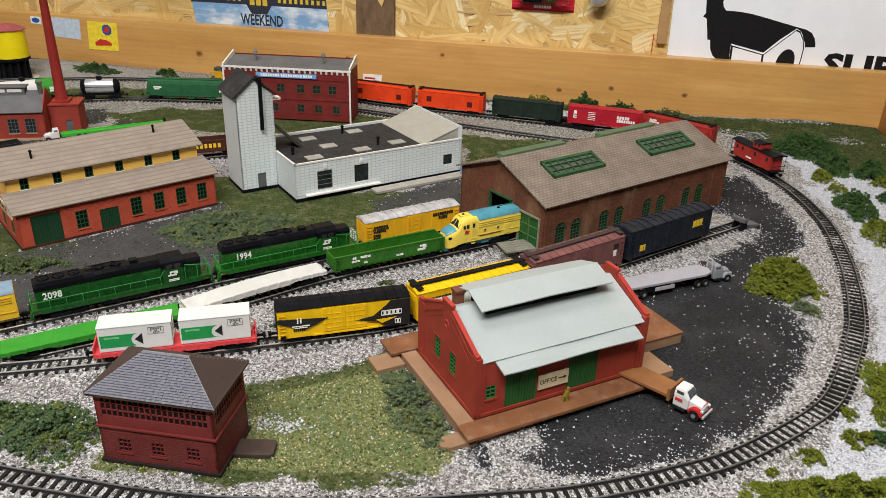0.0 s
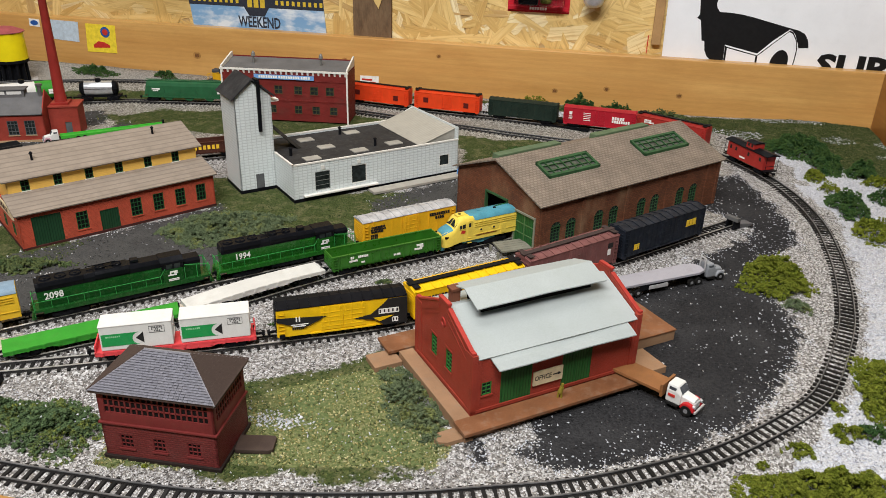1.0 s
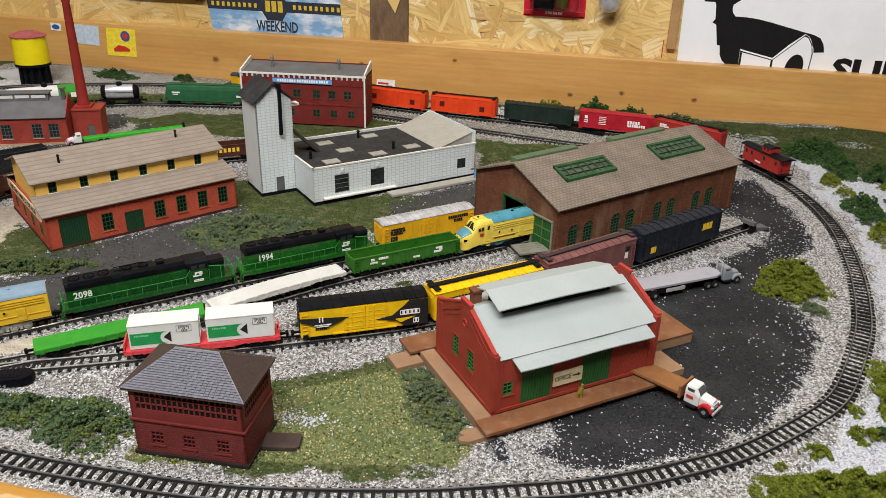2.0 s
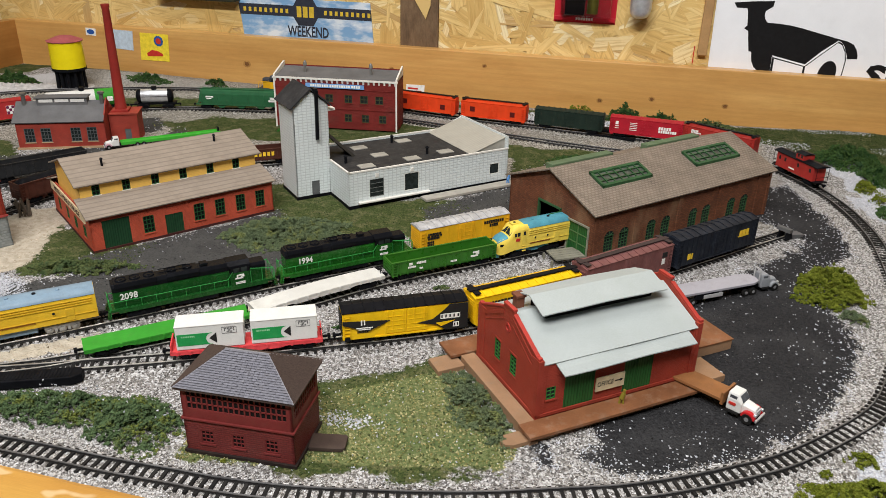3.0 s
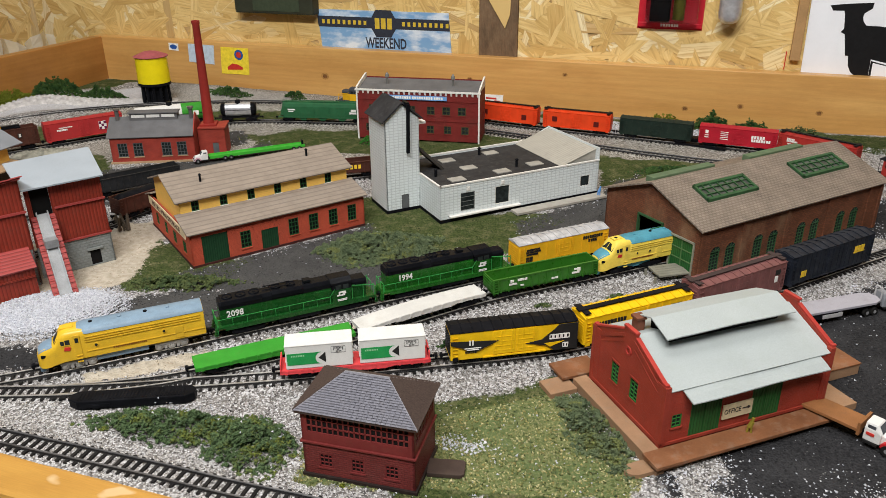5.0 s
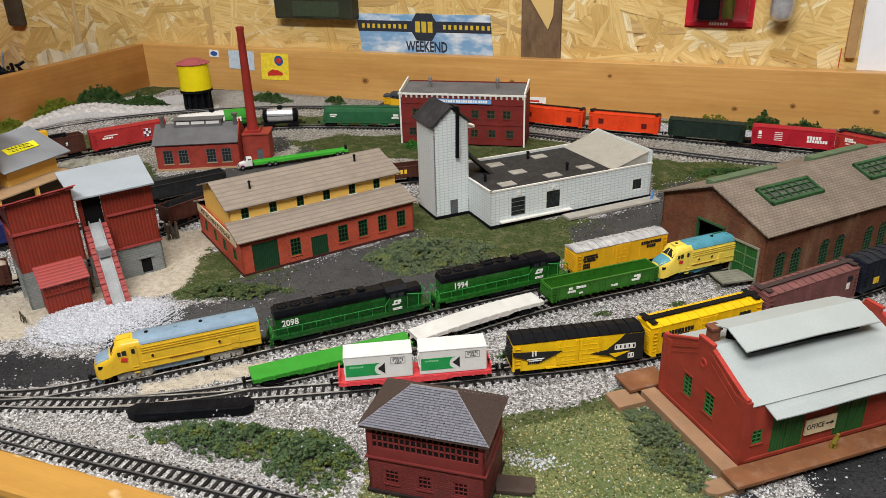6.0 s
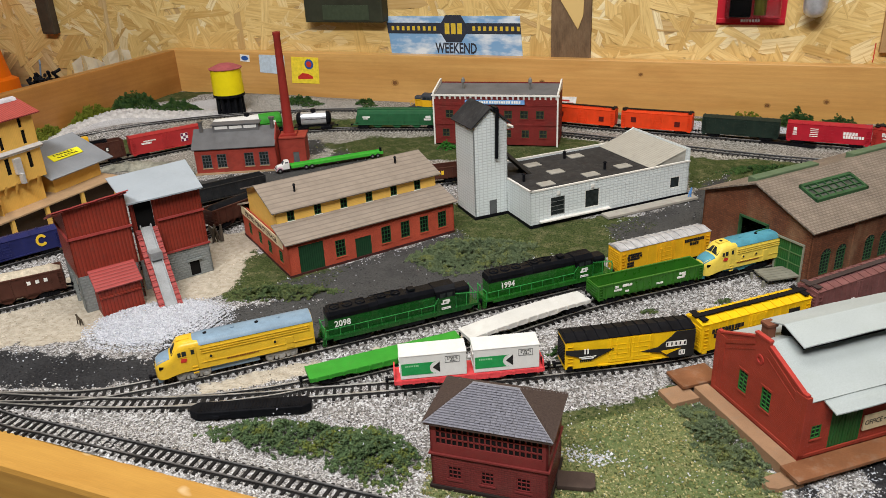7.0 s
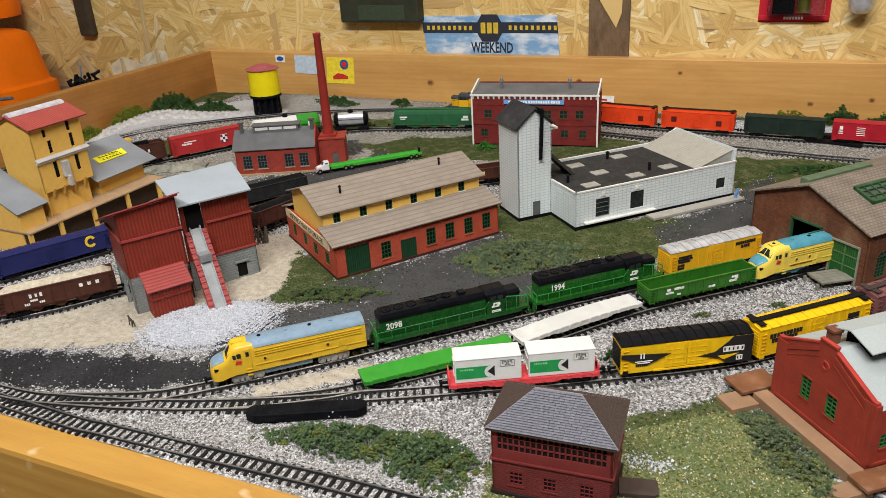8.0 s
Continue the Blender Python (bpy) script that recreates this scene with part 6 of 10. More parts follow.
def window(parent, wall_at, hole, cols, rows, frame_mat, sill=None, arch=False, bar=0.00045, glass=None, name="window"):
    """Frame with glazing bars in an opening, a pane behind it and a sill below."""
    u0, u1, z0, z1 = hole
    s = Shape()
    b = min(bar * 1.4, 0.0007)
    s.box(u0, u0 + b, 0.0001, 0.0011, z0, z1).box(u1 - b, u1, 0.0001, 0.0011, z0, z1)
    s.box(u0, u1, 0.0001, 0.0011, z0, z0 + b).box(u0, u1, 0.0001, 0.0011, z1 - b, z1)
    bars = []
    for i in range(1, cols):
        u = u0 + i * (u1 - u0) / cols
        bars.append((u - bar / 2, u + bar / 2, 0.0003, 0.0010, z0, z1))
    for i in range(1, rows):
        z = z0 + i * (z1 - z0) / rows
        bars.append((u0, u1, 0.0003, 0.0010, z - bar / 2, z + bar / 2))
    w = part(name, s, frame_mat, parent, at=wall_at)
    for q in bars:
        part("glazing_bar", Shape().box(*q), frame_mat, w)
    part("pane", Shape().box(u0, u1, 0.0009, 0.0013, z0, z1), glass or GLASS, w)
    if sill:
        part("sill", Shape().box(u0 - 0.0008, u1 + 0.0008, -0.0008, 0.0004, z0 - 0.0011, z0), sill, w)
    if arch:
        n_ = 8
        m, r = (u0 + u1) / 2, (u1 - u0) / 2
        arc = [(m + (r + 0.0010) * math.cos(math.pi * i / n_), z1 + (r + 0.0010) * 0.8 * math.sin(math.pi * i / n_)) for i in range(n_ + 1)]
        arc += [(m + r * math.cos(math.pi * i / n_), z1 + r * 0.8 * math.sin(math.pi * i / n_)) for i in range(n_, -1, -1)]
        part("arch", Shape().prism(arc, "y", -0.0005, 0.0006), BRICK_BARN, w)
        fan = [(m + r * math.cos(math.pi * i / n_), z1 + r * 0.8 * math.sin(math.pi * i / n_)) for i in range(n_ + 1)]
        part("fanlight", Shape().prism(fan, "y", -0.0002, 0.0006), GLASS, w)
        s = Shape().box(u0, u1, -0.0005, 0.0008, z1 - bar, z1 + bar)
        for a in (0.62, 1.57, 2.52):
            s.rod((m, -0.0003, z1), (m + r * math.cos(a), -0.0003, z1 + r * 0.8 * math.sin(a)), 0.0003, 6)
        part("fan_bars", s, frame_mat, w)
    return w


def vent(parent, x, y, z, h=0.006, r=0.0011, material=None):
    s = Shape().rod((x, y, z - 0.002), (x, y, z + h), r, 10).rod((x, y, z + h), (x, y, z + h + 0.0016), r * 1.7, 10, r * 0.6)
    part("roof_vent", s, material or BLACK, parent)


# --- two-tone storage building
T = thing("storage_building", "red brick storage building with a yellow upper storey", "building", -0.392, 0.548, 0, 53.4)
LN, DP, H1 = 0.185, 0.134, 0.0368
doors = [(0.0107, 0.036, 0.002, 0.0300), (0.0697, 0.0872, 0.002, 0.0226)]
wins = [(0.0484, 0.0589, 0.0085, 0.0259), (0.0989, 0.1095, 0.0095, 0.0272), (0.1212, 0.1314, 0.0098, 0.0272), (0.1436, 0.1536, 0.0098, 0.0272), (0.1655, 0.1754, 0.0098, 0.0272)]
facade(T, 0, 0, 0, LN, 0.002, H1, BRICK_STORE, doors + wins)
for w in wins:
    window(T, Matrix(), w, 3, 4, FRAME_GREEN, BRICK_STORE, bar=0.00055, glass=INSIDE_SHADE)
for d in doors:
    s = Shape().box(d[0], d[1], 0.0006, 0.0013, d[2], d[3])
    for u in (d[0], (d[0] + d[1]) / 2 - 0.0004, d[1] - 0.0008):
        s.box(u, u + 0.0008, 0.0002, 0.0007, d[2], d[3])
    s.box(d[0], d[1], 0.0002, 0.0007, d[3] - 0.0010, d[3])
    part("door", s, DOOR_GREEN, T, "dark green board doors")
endw = [(DP - u1, DP - u0, z0, z1) for u0, u1, z0, z1 in ((0.1067, 0.1150, 0.0090, 0.0215), (0.0760, 0.0849, 0.0088, 0.0215), (0.0470, 0.0571, 0.0085, 0.0210), (0.0158, 0.0258, 0.0095, 0.0215))]
side = pose(0, DP, 0, 0, 0, -90)
facade(T, 0, DP, -90, DP, 0.002, H1, BRICK_STORE, endw)
for w in endw:
    window(T, side, w, 2, 4, FRAME_GREEN, BRICK_STORE)
facade(T, LN, 0, 90, DP, 0.002, H1, BRICK_STORE)
facade(T, LN, DP, 180, LN, 0.002, H1, BRICK_STORE)
part("base", Shape().box(-0.0006, LN + 0.0006, -0.0006, DP + 0.0006, 0, 0.0024), paint("dark_red_base", (0.06, 0.02, 0.018), 0.6), T)
sg = part("sign_board", Shape().box(0.004, 0.124, -0.0016, -0.0004, 0.0270, 0.0362), CREAM, T, "cream fascia sign with dark letters", at=side)
lettering("METRO MINI STORAGE", 0.0074, paint("sign_brown", (0.05, 0.02, 0.015), 0.5), sg, pose(0.064, -0.0017, 0.0316, 90, 0, 0), squeeze=1.22)
Y0, Y1, ZE, ZR = 0.030, 0.114, 0.0600, 0.0745
ywins = [(a, a + 0.0074, 0.0455, 0.0580) for a in (0.0142, 0.0425, 0.0708, 0.0992, 0.1278, 0.1562)]
facade(T, 0.003, Y0, 0, LN - 0.006, 0.038, ZE, YELLOW_BOARD, [(a - 0.003, b - 0.003, c, d) for a, b, c, d in ywins])
for w in ywins:
    window(T, pose(0, Y0, 0), w, 2, 3, FRAME_GREEN, TRIM_WHITE, bar=0.00055, glass=INSIDE_SHADE)
facade(T, 0.003, Y1, -90, Y1 - Y0, 0.034, ZE, YELLOW_BOARD, top=[((Y1 - Y0) / 2, ZR - 0.001)])
facade(T, LN - 0.003, Y0, 90, Y1 - Y0, 0.034, ZE, YELLOW_BOARD, top=[((Y1 - Y0) / 2, ZR - 0.001)])
facade(T, LN - 0.003, Y1, 180, LN - 0.006, 0.034, ZE, YELLOW_BOARD)
ym = (Y0 + Y1) / 2
part("lower_roof", Shape().slab((-0.003, -0.004, H1 - 0.001), (LN + 0.003, -0.004, H1 - 0.001), (LN + 0.003, Y0 + 0.001, 0.0455), (-0.003, Y0 + 0.001, 0.0455), 0.0014), PLANK_ROOF, T, bevel=0.0002)
part("lower_roof", Shape().slab((-0.003, Y1 - 0.001, 0.0440), (LN + 0.003, Y1 - 0.001, 0.0440), (LN + 0.003, DP + 0.004, H1 - 0.001), (-0.003, DP + 0.004, H1 - 0.001), 0.0014), PLANK_ROOF, T)
part("upper_roof", Shape().slab((-0.002, Y0 - 0.005, ZE - 0.0015), (LN + 0.002, Y0 - 0.005, ZE - 0.0015), (LN + 0.002, ym, ZR), (-0.002, ym, ZR), 0.0014), PLANK_ROOF, T, bevel=0.0002)
part("upper_roof", Shape().slab((-0.002, ym, ZR), (LN + 0.002, ym, ZR), (LN + 0.002, Y1 + 0.005, ZE - 0.0015), (-0.002, Y1 + 0.005, ZE - 0.0015), 0.0014), PLANK_ROOF, T, bevel=0.0002)
vent(T, 0.032, ym - 0.022, 0.0675)
vent(T, 0.150, ym - 0.014, 0.070)

# --- white glazed ice house with tower
T = thing("ice_house", "white block ice house with a tall tower", "building", -0.206, 0.726, 0, 45)
LN, DP, H1 = 0.206, 0.108, 0.0405
GREYFR_ICE = paint("blind_grey", (0.16, 0.17, 0.16), 0.5)
wins = [(0.0244, 0.0416, 0.0100, 0.0305), (0.0672, 0.0854, 0.0105, 0.0310), (0.1806, 0.1938, 0.0125, 0.0255)]
facade(T, 0, 0, 0, LN, 0.003, H1 + 0.001, BLOCK_WHITE, wins)
for k, w in enumerate(wins):
    window(T, Matrix(), w, 1, (4, 1, 1)[k], GREYFR_ICE if k == 0 else TRIM_WHITE, bar=0.0004)
for u in (0.0313, 0.0742):
    part("vent_box", Shape().box(u, u + 0.004, -0.0009, 0.0, 0.0326, 0.0370).box(u + 0.0008, u + 0.0032, -0.0012, -0.0008, 0.0334, 0.0362), TRIM_WHITE, T)
part("loading_sill", Shape().box(0.010, 0.098, -0.0050, 0.0, 0.0056, 0.0074), TRIM_WHITE, T, bevel=0.0004)
facade(T, 0, DP, -90, DP, 0.003, H1 + 0.001, BLOCK_WHITE)
facade(T, LN, DP, 180, LN, 0.003, H1 + 0.001, BLOCK_WHITE)
facade(T, LN, 0, 90, DP, 0.003, 0.0560, BLOCK_WHITE)
WEDGE = grooved("warm_grey_boards", (0.40, 0.385, 0.34), 0.0042, 0.6, 0.12, "y", 0.3, strength=0.5, dark=0.8)
part("side_gable", Shape().prism([(0.160, H1 - 0.0015), (LN - 0.0016, H1 - 0.0015), (LN - 0.0016, 0.0535)], "y", 0.0060, 0.0074), WEDGE, T)
part("side_gable", Shape().prism([(0.170, H1), (LN, H1), (LN, 0.0555)], "y", DP - 0.0014, DP), BLOCK_WHITE, T)
part("base", Shape().box(-0.0008, LN + 0.0008, -0.0008, DP, 0, 0.0034), BLACK, T, "black footing strip")
part("roof", Shape().box(0.0012, LN - 0.0012, 0.0012, DP - 0.0012, H1 - 0.0035, H1 - 0.0015), ROOF_DARK, T, "flat dark felt roof")
part("parapet_trim", Shape().box(-0.0006, LN + 0.0006, -0.0006, 0.0016, H1, H1 + 0.0016).box(-0.0006, 0.0016, -0.0006, 0.052, H1, H1 + 0.0016).box(-0.0006, 0.172, DP - 0.0016, DP + 0.0006, H1, H1 + 0.0016), TRIM_WHITE, T)
part("sloped_roof", Shape().slab((0.156, 0.0050, H1 - 0.001), (LN - 0.0016, 0.0050, 0.0540), (LN - 0.0016, DP - 0.0016, 0.0540), (0.156, DP - 0.0016, H1 - 0.001), 0.001), WEDGE, T, "warm grey sloped roof boards", bevel=0.0002)
for hx, hy in ((0.030, 0.020), (0.088, 0.022), (0.060, 0.050), (0.135, 0.028), (0.050, 0.085), (0.110, 0.088)):
    part("roof_hatch", Shape().box(hx - 0.009, hx + 0.009, hy - 0.0065, hy + 0.0065, H1 - 0.0016, H1 - 0.0004), paint("hatch_grey", (0.33, 0.32, 0.29), 0.7) if hx == 0.030 else bpy.data.materials["hatch_grey"], T, bevel=0.0003)
for hx, hy in ((0.014, 0.040), (0.112, 0.030), (0.095, 0.088)):
    vent(T, hx, hy, H1 - 0.002, 0.0085, 0.0016)
part("conveyor", Shape().slab((0.001, 0.058, 0.0720), (0.034, 0.058, 0.0395), (0.034, 0.082, 0.0395), (0.001, 0.082, 0.0720), 0.003), paint("grey_brown_boards", (0.05, 0.045, 0.038), 0.7), T)
TX0, TX1, TY0, TY1, TZ = -0.040, 0.0, 0.052, 0.098, 0.105
door_hole = [(0.0175, 0.0268, 0.003, 0.0196)]
facade(T, TX0, TY0, 0, TX1 - TX0, 0.003, TZ, BLOCK_WHITE, door_hole, name="tower_wall", top=[((TX1 - TX0) / 2, 0.1210)])
part("tower_door", Shape().box(TX0 + 0.0175, TX0 + 0.0268, TY0 + 0.0007, TY0 + 0.0013, 0.003, 0.0196), paint("grey_door", (0.11, 0.115, 0.12), 0.5), T)
facade(T, TX0, TY1, -90, TY1 - TY0, 0.003, TZ, BLOCK_WHITE, name="tower_wall")
facade(T, TX1, TY0, 90, TY1 - TY0, 0.003, TZ, BLOCK_WHITE, name="tower_wall")
facade(T, TX1, TY1, 180, TX1 - TX0, 0.003, TZ, BLOCK_WHITE, name="tower_wall", top=[((TX1 - TX0) / 2, 0.1210)])
part("tower_base", Shape().box(TX0 - 0.0008, TX1, TY0 - 0.0008, TY1 + 0.0008, 0, 0.0034), BLACK, T)
tm = (TX0 + TX1) / 2
for a, b in ((TX0 - 0.003, tm), (TX1 + 0.003, tm)):
    q = ((a, TY0 - 0.003, TZ - 0.002), (b, TY0 - 0.003, 0.1225), (b, TY1 + 0.003, 0.1225), (a, TY1 + 0.003, TZ - 0.002))
    part("tower_roof", Shape().slab(*(q if a > b else (q[0], q[3], q[2], q[1])), 0.0016), ROOF_DARK, T, "dark felt gable roof")
part("hoist_beam", Shape().box(tm + 0.002, tm + 0.0056, TY0 - 0.009, TY0 + 0.002, 0.1195, 0.1245).slab((tm + 0.002, TY0 - 0.0085, 0.123), (tm + 0.0056, TY0 - 0.0085, 0.123), (tm + 0.0068, TY0 - 0.0030, 0.068), (tm + 0.0032, TY0 - 0.0030, 0.068), 0.002), BLACK, T, "black hoist chute")
part("hatch_awning", Shape().box(TX1, TX1 + 0.010, TY0 + 0.004, TY0 + 0.014, 0.096, 0.0985), TRIM_WHITE, T)

tagged(part("loading_platform", Shape().box(0, 0.122, 0, 0.014, 0, 0.003), paint("pale_concrete", (0.36, 0.34, 0.30), 0.8), at=pose(-0.132, 0.771, 0.0008, 0, 0, 45.5), bevel=0.0005), "pale concrete loading platform beside the ice house", "platform")

# --- tall brick works with white cornice
T = thing("brick_works", "two-storey dark red brick works with white cornice", "building", -0.428, 1.000, 0, 7.7)
LN, DP, H1 = 0.180, 0.050, 0.0715
wins = [(u, u + 0.0112, 0.0400, 0.0515) for u in (0.0186, 0.0470, 0.0754, 0.1037, 0.1262, 0.1486)] + [(u, u + 0.0105, 0.0126, 0.0238) for u in (0.0129, 0.0390, 0.0660, 0.1030, 0.1284, 0.1536)]
facade(T, 0, 0, 0, LN, 0.002, H1, BRICK_DEEP, wins)
OLIVE = paint("olive_window_frame", (0.055, 0.062, 0.026), 0.5)
for w in wins:
    window(T, Matrix(), w, 2, 2, OLIVE, BRICK_DEEP, bar=0.0008)
facade(T, 0, DP, -90, DP, 0.002, H1, BRICK_DEEP)
facade(T, LN, 0, 90, DP, 0.002, H1, BRICK_DEEP)
facade(T, LN, DP, 180, LN, 0.002, H1, BRICK_DEEP)
s = Shape().box(-0.0012, LN + 0.0012, -0.0016, 0.0, 0.0715, 0.0740)
part("cornice", s, TRIM_WHITE, T)
for i in range(24):
    u = 0.003 + i * (LN - 0.006) / 23
    part("dentil", Shape().prism([(-0.0014, 0.0715), (0, 0.0715), (0, 0.0672)], "x", u - 0.0013, u + 0.0013), TRIM_WHITE, T)
part("belt_course", Shape().box(-0.0004, LN + 0.0004, -0.0009, 0.0, 0.0305, 0.0322).box(-0.0004, LN + 0.0004, -0.0007, 0.0, 0.0590, 0.0600), BRICK_DEEP, T)
for u in (0.0, LN - 0.0022):
    part("corner_post", Shape().box(u, u + 0.0022, -0.0010, 0.0012, 0.0, 0.0716), TRIM_WHITE, T)
    part("stepped_parapet", Shape().prism([(0.0, 0.0735), (DP, 0.0735), (DP, 0.0865), (DP - 0.004, 0.0865), (0.0, 0.0765)], "x", u, u + 0.0022), TRIM_WHITE, T)
part("roof", Shape().slab((0.002, 0.001, 0.0722), (LN - 0.002, 0.001, 0.0722), (LN - 0.002, DP - 0.001, 0.0800), (0.002, DP - 0.001, 0.0800), 0.001), ROOF_GREY, T)
part("back_parapet", Shape().box(0, LN, DP - 0.0014, DP, H1, 0.0815), BRICK_DEEP, T)
for u in (0.040, 0.137):
    v = Shape().rod((u, 0.026, 0.075), (u, 0.026, 0.086), 0.0014, 10).rod((u, 0.026, 0.086), (u, 0.026, 0.0905), 0.0032, 10, 0.0024).rod((u, 0.026, 0.0905), (u, 0.026, 0.093), 0.0024, 10, 0.0006)
    part("roof_ventilator", v, paint("dull_zinc", (0.20, 0.20, 0.19), 0.5, metal=0.3) if u < 0.1 else bpy.data.materials["dull_zinc"], T)
s = part("sign_board", Shape().box(0.048, 0.133, -0.0030, -0.0016, 0.0610, 0.0668), paint("sky_blue_sign", (0.16, 0.34, 0.66), 0.5), T, "blue sign with pale bars")
marks(s, word(0.068, 0.0640, 8, 0.0026) + word(0.098, 0.0640, 9, 0.0026) + word(0.121, 0.0640, 4, 0.0026), MARK_W, y=-0.0031)

# --- power house with tall red chimney
T = thing("power_house", "red brick power house with a grey roof", "building", -0.6895, 0.7891, 0, 25)
LN, DP, H1 = 0.109, 0.058, 0.0368
wins = [(u, u + 0.0125, 0.0090, 0.0275) for u in (0.0090, 0.0290, 0.0655, 0.0855)]
facade(T, 0, 0, 0, LN, 0.002, H1, BRICK_RED, wins)
GREYFR = paint("grey_window_frame", (0.10, 0.11, 0.115), 0.5)
for w in wins:
    window(T, Matrix(), w, 3, 4, GREYFR, TAN)
facade(T, 0, DP, -90, DP, 0.002, H1, BRICK_RED, top=[(DP / 2, 0.0545)])
facade(T, LN, 0, 90, DP, 0.002, H1, BRICK_RED, top=[(DP / 2, 0.0600)])
facade(T, LN, DP, 180, LN, 0.002, H1, BRICK_RED)
part("base", Shape().box(-0.002, LN + 0.002, -0.002, DP + 0.002, 0, 0.0024), TAN, T)
part("roof", Shape().slab((-0.003, -0.003, H1 - 0.001), (LN - 0.0005, -0.003, H1 - 0.001), (LN - 0.0005, DP / 2, 0.0565), (-0.003, DP / 2, 0.0565), 0.0014), ROOF_GREY, T)
part("roof", Shape().slab((-0.003, DP / 2, 0.0565), (LN - 0.0005, DP / 2, 0.0565), (LN - 0.0005, DP + 0.003, H1 - 0.001), (-0.003, DP + 0.003, H1 - 0.001), 0.0014), ROOF_GREY, T)
mon = part("roof_monitor", Shape().box(0.024, 0.086, DP / 2 - 0.007, DP / 2 + 0.007, 0.052, 0.0615).box(0.022, 0.088, DP / 2 - 0.009, DP / 2 + 0.009, 0.0615, 0.0628), ROOF_GREY, T)
for k in range(3):
    part("monitor_window", Shape().box(0.027 + k * 0.0195, 0.044 + k * 0.0195, DP / 2 - 0.0076, DP / 2 - 0.0068, 0.0560, 0.0598), WHITEP, mon)
for u in (0.008, 0.104):
    part("roof_stack", Shape().rod((u, DP / 2 - 0.004, 0.050), (u, DP / 2 - 0.004, 0.066), 0.0027, 12).rod((u, DP / 2 - 0.004, 0.066), (u, DP / 2 - 0.004, 0.0685), 0.0042, 12), paint("tarnished_metal", (0.2, 0.2, 0.2), 0.4, metal=0.6) if u < 0.05 else bpy.data.materials["tarnished_metal"], T)
AX = LN + 0.001
facade(T, AX, 0.022, 0, 0.036, 0.0, 0.0375, BRICK_RED, [(0.018, 0.026, 0.001, 0.018)], name="annex_wall")
part("annex_door", Shape().box(AX + 0.018, AX + 0.026, 0.0228, 0.0234, 0.001, 0.018), GREYFR, T)
facade(T, AX + 0.036, 0.022, 90, 0.034, 0.0, 0.0375, BRICK_RED, name="annex_wall")
facade(T, AX + 0.036, 0.056, 180, 0.036, 0.0, 0.0375, BRICK_RED, name="annex_wall")
part("annex_roof", Shape().box(AX, AX + 0.0375, 0.0205, 0.0575, 0.0375, 0.0392), BRICK_RED, T)
CHIM = paint("chimney_red", (0.28, 0.030, 0.024), 0.45, 0.12, 60, 0.2)
part("chimney", Shape().turned([(0.0085, 0.037), (0.0078, 0.040), (0.0068, 0.055), (0.0046, 0.172), (0.0053, 0.1735), (0.0053, 0.1775), (0.0032, 0.1775), (0.0032, 0.170)], 22, AX + 0.0135, 0.039), CHIM, T, "tall tapered red chimney", smooth=True)
part("chimney_plinth", Shape().box(AX + 0.0025, AX + 0.0245, 0.028, 0.050, 0.0390, 0.0420), CHIM, T, bevel=0.0006)

# --- brown-red signal tower with a slate hip roof
T = thing("signal_tower", "maroon brick signal tower with slate hip roof", "building", -0.1545, 0.3254, 0, 3.6)
LN, DP, HB, HT = 0.0695, 0.0420, 0.0255, 0.0486
lows = [(0.0100, 0.0185, 0.0085, 0.0180), (0.0300, 0.0382, 0.0085, 0.0180), (0.0512, 0.0596, 0.0085, 0.0180)]
facade(T, 0, 0, 0, LN, 0.002, HB, BRICK_MAROON, lows)
MAROON = paint("maroon_plastic", (0.16, 0.028, 0.027), 0.42, 0.12, 80, 0.2)
for w in lows:
    window(T, Matrix(), w, 3, 3, MAROON, MAROON, bar=0.0005, glass=INSIDE_SHADE)
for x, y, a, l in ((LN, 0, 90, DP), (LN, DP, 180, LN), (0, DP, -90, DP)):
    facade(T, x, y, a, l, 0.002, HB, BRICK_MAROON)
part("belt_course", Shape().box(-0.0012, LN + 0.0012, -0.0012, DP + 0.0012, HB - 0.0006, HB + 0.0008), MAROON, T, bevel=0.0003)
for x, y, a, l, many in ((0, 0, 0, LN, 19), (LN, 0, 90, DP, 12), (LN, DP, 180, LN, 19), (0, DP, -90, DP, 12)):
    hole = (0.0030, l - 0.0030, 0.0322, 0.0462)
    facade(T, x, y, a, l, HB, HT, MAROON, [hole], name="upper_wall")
    window(T, pose(x, y, 0, 0, 0, a), hole, many, 3, MAROON, None, bar=0.00085, glass=INSIDE_SHADE, name="window_band")
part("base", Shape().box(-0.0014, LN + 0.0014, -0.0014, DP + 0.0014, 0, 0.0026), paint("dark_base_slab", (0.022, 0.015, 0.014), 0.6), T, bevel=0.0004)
part("floor_slab", Shape().box(0.0012, LN - 0.0012, 0.0012, DP - 0.0012, HB - 0.001, HB), INSIDE_SHADE, T)
ov, rz = 0.0028, 0.0640
c = [(-ov, -ov), (LN + ov, -ov), (LN + ov, DP + ov), (-ov, DP + ov)]
r0, r1 = (0.0215, DP / 2, rz), (LN - 0.0215, DP / 2, rz)
z = HT - 0.0005
p = [(*q, z) for q in c]
front_roof = part("roof", Shape().add([*p, r0, r1, *[(*q, z - 0.0012) for q in c]], [(0, 1, 5, 4), (1, 2, 5), (2, 3, 4, 5), (3, 0, 4), (0, 6, 7, 1), (1, 7, 8, 2), (2, 8, 9, 3), (3, 9, 6, 0), (9, 8, 7, 6)]), ROOF_BROWN, T, "hip roof toned dark brown for its shaded slopes")
